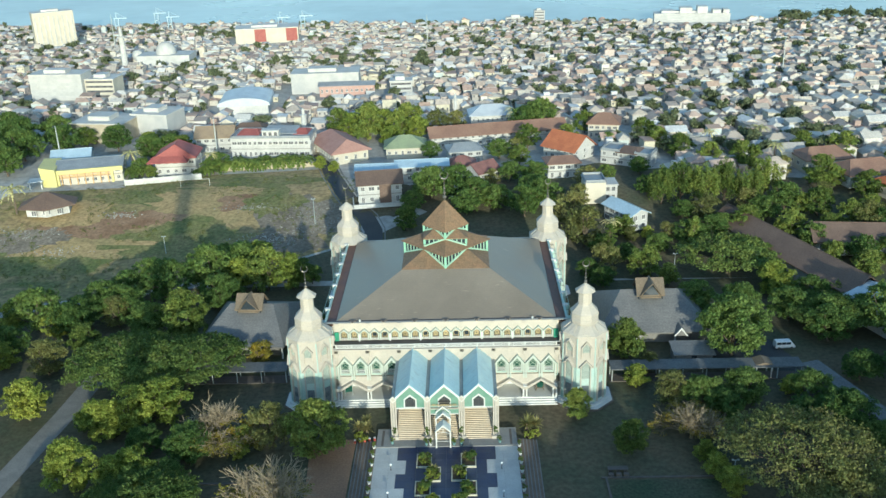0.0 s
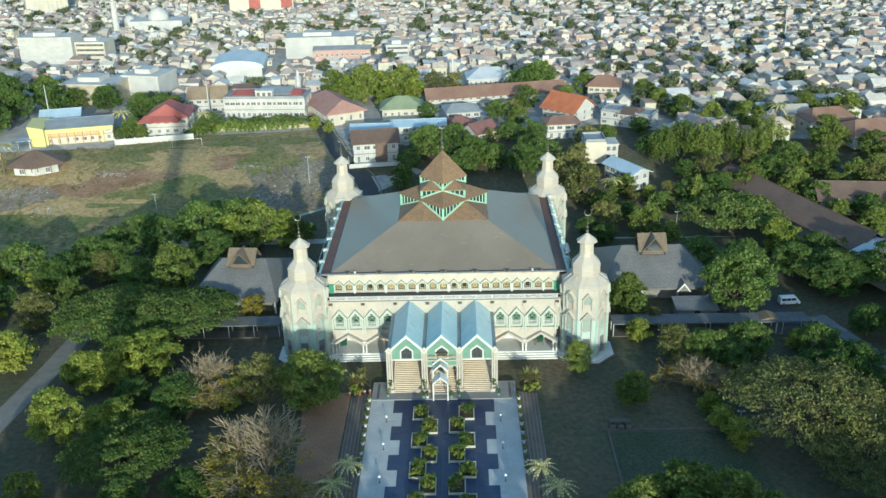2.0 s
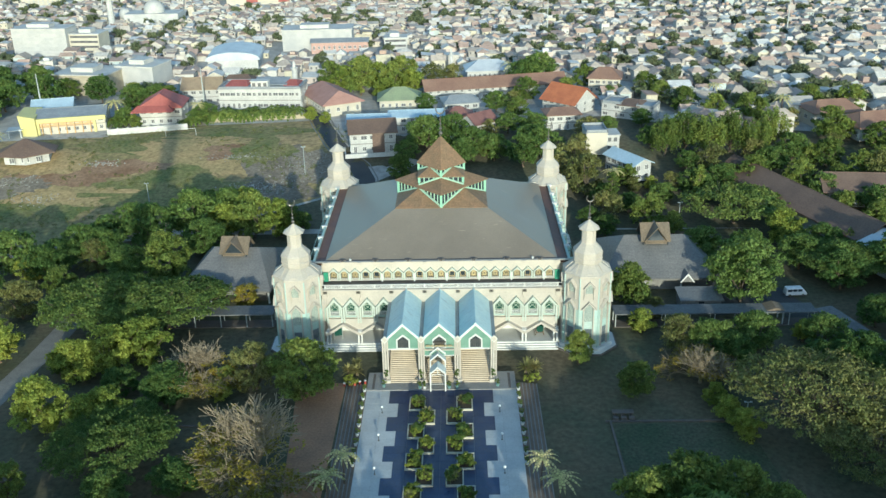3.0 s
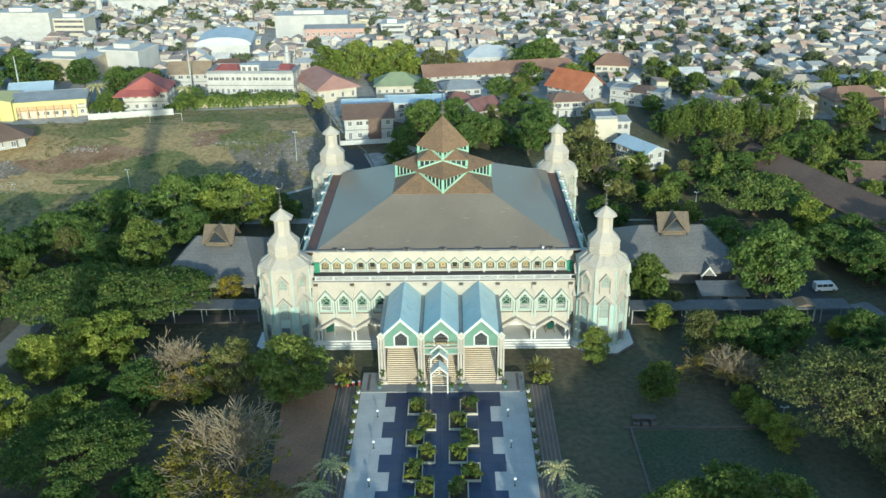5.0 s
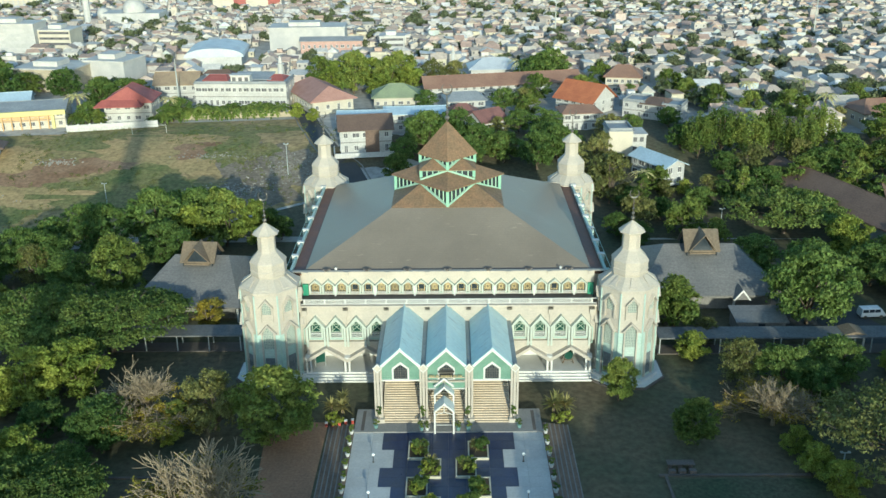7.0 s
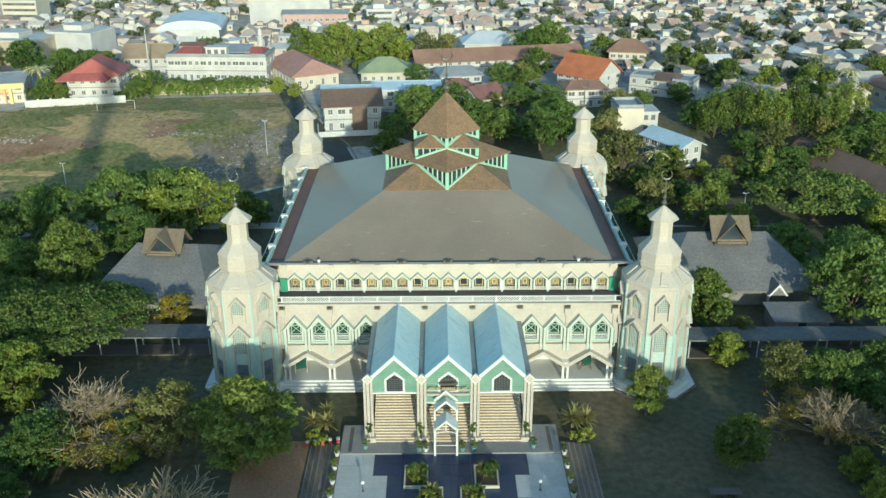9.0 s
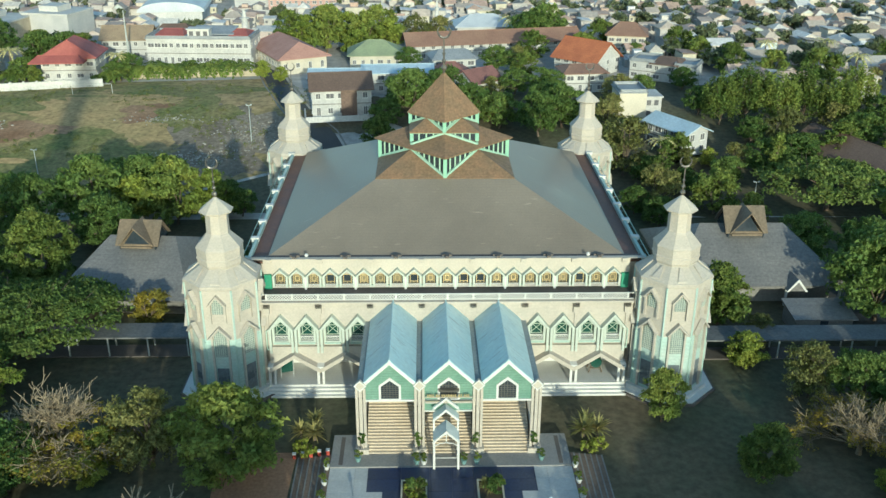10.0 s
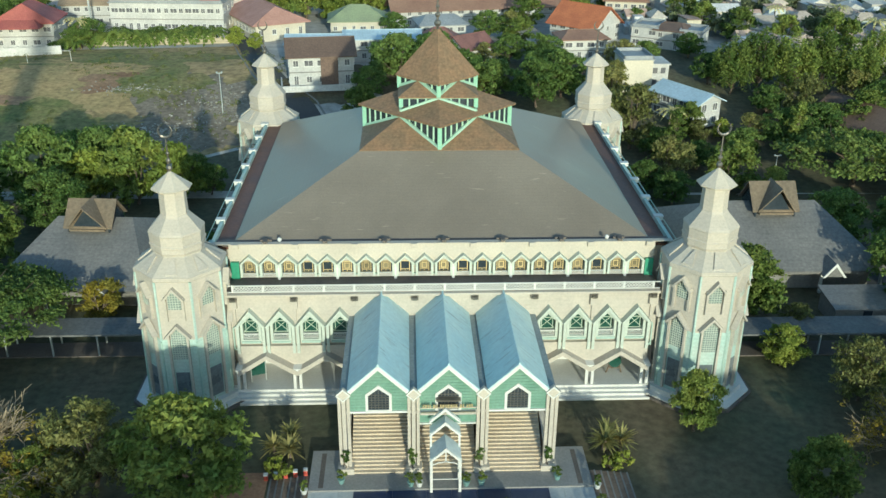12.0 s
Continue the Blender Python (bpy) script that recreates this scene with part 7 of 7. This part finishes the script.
for x, y in ((-162.9, 391.6), (-175.7, 409), (-96.5, 377.5), (-84.7, 381.4), (-193.4, 391.4)):
    c = thing("harbour_crane", "blue harbour crane at the shore", "crane", pose(x, y, 0) @ Matrix.Scale(0.42, 4), "harbour cranes")
    part("legs", Shape().box(-3, -2.2, -1, 1, 0, 22).box(2.2, 3, -1, 1, 0, 22).box(-3, 3, -1, 1, 12, 13), R_METAL, c)
    part("boom", Shape().box(-4, 14, -0.8, 0.8, 22, 23).tube((0, 0, 22), (0, 0, 30), 0.6, 0.4).tube((0, 0, 30), (13, 0, 23), 0.2, 0.2), R_METAL, c)
for x, y, h in ((136.3, 235.9, 15.73), (-12.8, 323.7, 16.17), (41.6, 251.9, 16.70), (-121.9, 130, 13.00), (-74.4, 136.4, 12.92), (-179.1, 344.5, 17.86)):
    c = thing("radio_mast", "thin lattice mast above the roofs", "mast", pose(x, y, 0), "masts")
    part("pole", Shape().tube((0, 0, 0), (0, 0, h), 0.35, 0.12, 4), POLE, c)

# ---- the city: rows of small houses to the shore ----
# roof and wall tones lightened and drawn together, which paints in the haze
ROOFS = [(0.52, 0.44, 0.37), (0.45, 0.32, 0.25), (0.62, 0.57, 0.50), (0.41, 0.34, 0.28), (0.69, 0.65, 0.59), (0.54, 0.37, 0.28), (0.49, 0.45, 0.40), (0.62, 0.60, 0.58), (0.44, 0.35, 0.29), (0.71, 0.69, 0.67), (0.52, 0.36, 0.29), (0.48, 0.41, 0.34), (0.56, 0.50, 0.42), (0.43, 0.37, 0.32), (0.41, 0.29, 0.24), (0.57, 0.42, 0.34)]
WALLS = [(0.58, 0.54, 0.48), (0.51, 0.47, 0.41), (0.62, 0.59, 0.54), (0.45, 0.41, 0.38), (0.58, 0.51, 0.40), (0.49, 0.54, 0.51), (0.43, 0.39, 0.35), (0.57, 0.46, 0.40), (0.60, 0.54, 0.39), (0.48, 0.45, 0.41)]
CITY_ROOF_ONE = material("city_roof", (0.4, 0.4, 0.4), (0.20, 0.16, 0.13), 0.8, 0.3, 2, 0.25, palette=ROOFS)
CITY_WALL_ONE = material("city_wall", (0.7, 0.7, 0.7), (0.45, 0.43, 0.40), 0.85, 0.3, 2, 0.2, palette=WALLS)
CITY_ROOF = material("city_roofs", (0.4, 0.4, 0.4), (0.20, 0.16, 0.13), 0.8, 0.1, 1, 0.25, palette=ROOFS, island=True)
CITY_WALL = material("city_walls", (0.7, 0.7, 0.7), (0.45, 0.43, 0.40), 0.85, 0.1, 1, 0.2, palette=WALLS, island=True)

city_rng = random.Random(33)
KEEP = [(-105.1, 122.1, 19.72), (-82.2, 122.1, 11.52), (-55, 136.4, 15.39), (-34.8, 136.4, 13.73), (-71.6, 148.6, 12.72), (-18.9, 94.5, 10.34), (-14.8, 120.5, 16.50), (-12.2, 138, 9.68), (16, 142.6, 12.90), (0, 136.5, 11.34), (32, 147.3, 12.81), (49, 156.4, 8.66), (36.1, 126.1, 10.69), (5, 117.2, 11.61), (52.4, 118, 10.78), (9.2, 173.1, 11.61), (115.4, 97, 17.26), (-160.5, 228.4, 14.28), (-143.3, 229.7, 9.22), (-112.8, 165.6, 15.57), (-51.8, 227.7, 17.23), (-100, 356.9, 18.80), (-217.9, 362.3, 13.82), (134.5, 388.2, 22.49), (-77.8, 197.6, 11.98), (-137.9, 298.8, 14.10), (-155.3, 289.7, 2.58), (1.4, 182.9, 2.30), (-50.2, 160.6, 3.13), (-19.8, 219.2, 5.81), (-27.6, 157, 15.76), (-128.1, 141.7, 14.38), (-144.6, 160.4, 14.10)]


def shore(x):
    return 407.9 - 0.105 * (x + 67)


def lot_free(x, y, r=5):
    for kx, ky, kr in KEEP:
        if (x - kx) ** 2 + (y - ky) ** 2 < (kr + r) ** 2:
            return False
    if y < 130.5 and x < 41:
        return False
    if -50 < x < -32 and y < 147.1:
        return False
    if 41 <= x and y < 103 + max(0, (62 - x)) * 0.9:
        return x > 103 and y > 104 or x > 131 and y > 85
    return True


def house_shapes(rng, w, d, h, kind):
    """Wall, roof and opening shapes of one small city house round the origin."""
    wall, roof, gaps = Shape(), Shape(), Shape()
    wall.box(-w / 2, w / 2, -d / 2, d / 2, 0, h)
    if kind == 0:
        pitch = rng.uniform(1.0, 2.4)
        roof = gable_roof(w, d, h + 0.15, pitch, 0.5, 0, False)
        wall.poly([(-w / 2, -d / 2, h), (-w / 2, d / 2, h), (-w / 2, 0, h + pitch)]).poly([(w / 2, d / 2, h), (w / 2, -d / 2, h), (w / 2, 0, h + pitch)])
    elif kind == 1:
        roof = gable_roof(w, d, h + 0.05, rng.uniform(1.4, 2.8), 0.6, min(w, d) * 0.45, False)
    elif kind == 2:
        z1 = h + rng.uniform(0.3, 1.2)
        roof.solid([(-w / 2 - 0.4, -d / 2 - 0.4, h), (w / 2 + 0.4, -d / 2 - 0.4, h), (w / 2 + 0.4, d / 2 + 0.4, z1), (-w / 2 - 0.4, d / 2 + 0.4, z1)], [(-w / 2 - 0.4, -d / 2 - 0.4, h + 0.15), (w / 2 + 0.4, -d / 2 - 0.4, h + 0.15), (w / 2 + 0.4, d / 2 + 0.4, z1 + 0.15), (-w / 2 - 0.4, d / 2 + 0.4, z1 + 0.15)])
    else:
        roof.box(-w / 2 - 0.15, w / 2 + 0.15, -d / 2 - 0.15, d / 2 + 0.15, h, h + 0.2).box(-w / 4, w / 8, -d / 5, d / 4, h + 0.2, h + rng.uniform(1.2, 2.6))
        wall.box(-w / 2, w / 2, -d / 2, -d / 2 + 0.2, h + 0.2, h + 0.9)
    if rng.random() < 0.6:
        # a lean-to or an upper room breaks the plain block
        q, a = rng.choice((-1, 1)), rng.uniform(0.3, 0.5)
        x0, x1 = sorted((q * (w / 2 - 0.1), q * (w / 2 + rng.uniform(1.0, 2.2))))
        low = h * rng.uniform(0.55, 0.8)
        wall.box(x0, x1, -d * a, d * a * 0.7, 0, low)
        roof.solid([(x0 - 0.2, -d * a - 0.3, low), (x1 + 0.2, -d * a - 0.3, low), (x1 + 0.2, d * a * 0.7, low + 0.5), (x0 - 0.2, d * a * 0.7, low + 0.5)], [(x0 - 0.2, -d * a - 0.3, low + 0.12), (x1 + 0.2, -d * a - 0.3, low + 0.12), (x1 + 0.2, d * a * 0.7, low + 0.62), (x0 - 0.2, d * a * 0.7, low + 0.62)])
    floors = max(1, int(h / 2.9))
    for k in range(floors):
        z = h * (k + 0.35) / floors
        for x in np.linspace(-w / 2 + 1.2, w / 2 - 1.2, max(1, int(w / 2.6))):
            gaps.box(x - 0.5, x + 0.5, -d / 2 - 0.05, -d / 2 + 0.05, z, z + 1.25)
    return wall, roof, gaps


PROTO = []
for i in range(14):
    kind = (0, 1, 2, 3, 0, 1, 2, 0, 1, 3, 0, 1, 2, 0)[i]
    w, d, h = city_rng.uniform(5.4, 9), city_rng.uniform(5.4, 8.4), city_rng.choice((2.9, 3.2, 3.4, 5.6))
    wall, roof, gaps = house_shapes(city_rng, w, d, h, kind)
    t = thing("city_house", "small rendered house with weathered roof in the crowded city", "house", pose(0, 0, -200), "city houses")
    part("wall", wall, CITY_WALL_ONE, t)
    part("roof", roof, CITY_ROOF_ONE, t)
    for q in range(0, len(gaps.v), 8):
        one = Shape().solid(gaps.v[q:q + 4], gaps.v[q + 4:q + 8])
        part("window", one, CITY_GLASS, t)
    PROTO.append(t)

far_wall, far_roof, far_gap = Shape(), Shape(), Shape()
count = 0
lots = []
y = 84.0
while y < 430:
    half = 30 + (y + 146) * 0.52
    size = max(0.46, 0.80 - 0.0010 * y)
    x = -half
    while x < half:
        lots.append((x + city_rng.uniform(-1.5, 1.5), y + city_rng.uniform(-1.5, 1.5), size))
        x += city_rng.uniform(6.5, 10.0) * size
    y += city_rng.uniform(6.6, 8.0) * size
lots.sort(key=lambda p: (p[1] + 146) ** 2 + p[0] ** 2 * 0.6)
CITY_TREES = []


def add(target, shape, x, y, c, s, k):
    n = len(target.v)
    target.v.extend((x + k * (px * c - py * s), y + k * (px * s + py * c), k * pz) for px, py, pz in shape.v)
    target.f.extend(tuple(i + n for i in f) for f in shape.f)
    target.m.extend(shape.m)


for x, y, size in lots:
    if y > shore(x) - 6 or not lot_free(x, y):
        continue
    pick = city_rng.random()
    wooded = 0.5 + 0.5 * noise.noise(Vector((x * 0.012, y * 0.012, 4.0)))
    if pick < 0.09 + 0.30 * max(0.0, wooded - 0.45) + (0.06 if x > 46 and y < 160.9 else 0):
        CITY_TREES.append((x, y, size))
        continue
    turn = 14 * noise.noise(Vector((x * 0.006, y * 0.006, 0))) + city_rng.choice((0, 90)) + city_rng.uniform(-4, 4)
    if count < 290:
        copy_thing(city_rng.choice(PROTO), pose(x, y, 0, 0, 0, turn)).scale = (size * city_rng.uniform(0.85, 1.15), size * city_rng.uniform(0.85, 1.15), size * city_rng.uniform(0.9, 1.2))
    else:
        high = city_rng.random() < 0.014
        w, d = city_rng.uniform(5, 9), city_rng.uniform(5, 8.5)
        h = city_rng.choice((2.8, 3.2, 3.4, 5.6, 6.2)) if not high else city_rng.uniform(7, 11)
        shapes = house_shapes(city_rng, w, d, h, 3 if high else city_rng.choice((0, 0, 0, 1, 1, 2, 2, 3)))
        c, sn = math.cos(radians(turn)), math.sin(radians(turn))
        for target, shape in zip((far_wall, far_roof, far_gap), shapes):
            if target is not far_gap or y < 300:
                add(target, shape, x, y, c, sn, size)
    count += 1
city = thing("far_city", "crowded low houses of the far city down to the shore", "houses", kind="stuff")
part("walls", far_wall, CITY_WALL, city)
part("roofs", far_roof, CITY_ROOF, city)
part("windows", far_gap, CITY_GLASS, city)

# trees between the houses, far woods as one mass of leaves
lobes = []
for x, y, size in CITY_TREES:
    k = size * city_rng.uniform(0.8, 1.5)
    for _ in range(5):
        lobes.append((x + city_rng.uniform(-2.6, 2.6) * k, y + city_rng.uniform(-2.6, 2.6) * k, city_rng.uniform(2.5, 5.5) * k, city_rng.uniform(1.4, 2.2) * k))
for i in range(70):
    x, y = 248 + city_rng.uniform(-66, 74), 374.7 + city_rng.uniform(-9, 4) - 0.07 * i
    lobes.append((x, y - 0.105 * (x - 248), city_rng.uniform(2, 5), 2.5))
far_trees = thing("far_trees", "dark green trees scattered between the city houses", "trees", kind="stuff")
part("leaves", leaf_mesh("leaves", lobes, len(lobes) * 42, 0.66, LEAF_CITY, 77), None, far_trees)
# rows of trees and palms at the field's far edge
grove("palm -95.9 120 1.00|deep -92.8 118.4 0.61|round -89.1 115.2 0.50|palm -72.1 120.8 0.90|deep -70.4 121.6 0.70|deep -136.2 136.3 1.27|deep -142.1 147.5 1.26|deep -126.7 145.3 1.17|deep -148.3 155.5 1.34|deep -132.8 155.5 1.24|round -121.8 151.2 0.96|deep -134.9 120.8 1.10|deep -140.8 128.6 1.09|deep -148.2 136.3 1.18|deep -88.3 136.4 0.98|deep -94.9 134.8 0.99|round -84.5 134.8 0.99|round -97.3 140.9 0.98|deep -109.4 145.4 1.07|deep -61.9 145.5 0.78")
grove("lime -39.4 120.1 0.61|round -38.3 158.7 1.24|lime -33 154.3 1.24|round -27.6 150 1.45|lime -22.8 155.8 1.42|round -17.4 151.5 1.35|lime -19.2 142.5 1.08|lime -11 150 1.16|round -28.1 160.1 1.34|round -14.1 158.8 1.34|dry -4.7 155.9 1.24|dry 1.6 157.3 1.15|deep 14.8 127.2 0.78|round 20.6 120.9 0.78|dry 19.5 128.8 0.83|deep 16.9 104.8 0.72|dry 11.9 101.8 0.72|deep 22.5 93.9 0.81|round 36.9 141.2 0.89|deep 25.2 155.9 1.16|deep 29.7 158.9 1.24|palm 21.8 161.7 1.34")
grove("round 64.8 135.1 0.86|round 61.7 142.6 1.02|round 69.1 122.5 0.97|round 75 112.9 0.99|round 84 108 1.15|dry 93.1 103.3 0.89|round 101.6 96.4 1.17|round 126.7 104.8 1.16|round 115.9 119.4 1.13|round 105.5 122.5 1.04")
fence_rng = random.Random(9)
for i in range(34):
    at = Vector((-69.0, 122.2)).lerp(Vector((-44.5, 125.0)), (i + fence_rng.uniform(-0.4, 0.4)) / 34)
    plant("banana", at.x, at.y + fence_rng.uniform(-0.6, 2.6), fence_rng.uniform(1.1, 2.0))
for x, y in ((-96.5, 118.5), (-94.5, 117.2), (-93.2, 119.6), (-75.5, 117.5), (-73.6, 118.4), (-72.4, 119.8), (-71.2, 118.0)):
    plant("banana", x, y, fence_rng.uniform(1.1, 1.6))

# weeds and low scrub over the field
weed_rng = random.Random(21)
lobes = []
while len(lobes) < 900:
    x, y = weed_rng.uniform(-135, -26), weed_rng.uniform(48, 117)
    if y > 46 + 0.62 * (x + 60) and y < 116 + 0.28 * min(0, x + 72) and noise.noise(Vector((x * 0.06, y * 0.06, 2.0))) > -0.05:
        lobes.append((x, y, 0.05, weed_rng.uniform(0.2, 0.8)))
weeds = thing("field_weeds", "low scattered weeds and dry grass on the field", "weeds", kind="stuff")
part("leaves", leaf_mesh("leaves", lobes, 22000, 0.13, LEAF_OLIVE, 78), None, weeds)

# everything behind the mosque stands on the rising ground
for ob in [o for o in scene.objects if o.parent is None and o.type in ("EMPTY", "MESH") and o.location.z > -100]:
    flat = [ob] if ob.type == "MESH" else list(ob.children) if ob.name in ("far_city", "far_trees", "field_weeds") else []
    for piece in flat:
        me = piece.data
        co = np.empty(len(me.vertices) * 3)
        me.vertices.foreach_get("co", co)
        co = co.reshape(-1, 3)
        u = np.clip((co[:, 1] - 50) / 58, 0, 1)
        co[:, 2] += 7 * u * u * (3 - 2 * u)
        me.vertices.foreach_set("co", co.ravel())
    if not flat and ob.name not in ("mosque", "perimeter_wall", "picket_wall"):
        ob.location.z += rise(ob.location.y)
    if ob.name in ("perimeter_wall", "picket_wall"):
        for panel in ob.children:
            panel.location.z += rise(panel.location.y)

# the patterns for copies are no longer needed
for proto in [p for group in (*TREES.values(), *FAR_TREES.values(), *REAR_TREES.values()) for p in group] + SHRUBS + [AGAVE, lamp, tall, white_pot, teal_pot, slim_shrub, b0] + PROTO:
    for ob in (*proto.children_recursive, proto):
        bpy.data.objects.remove(ob)
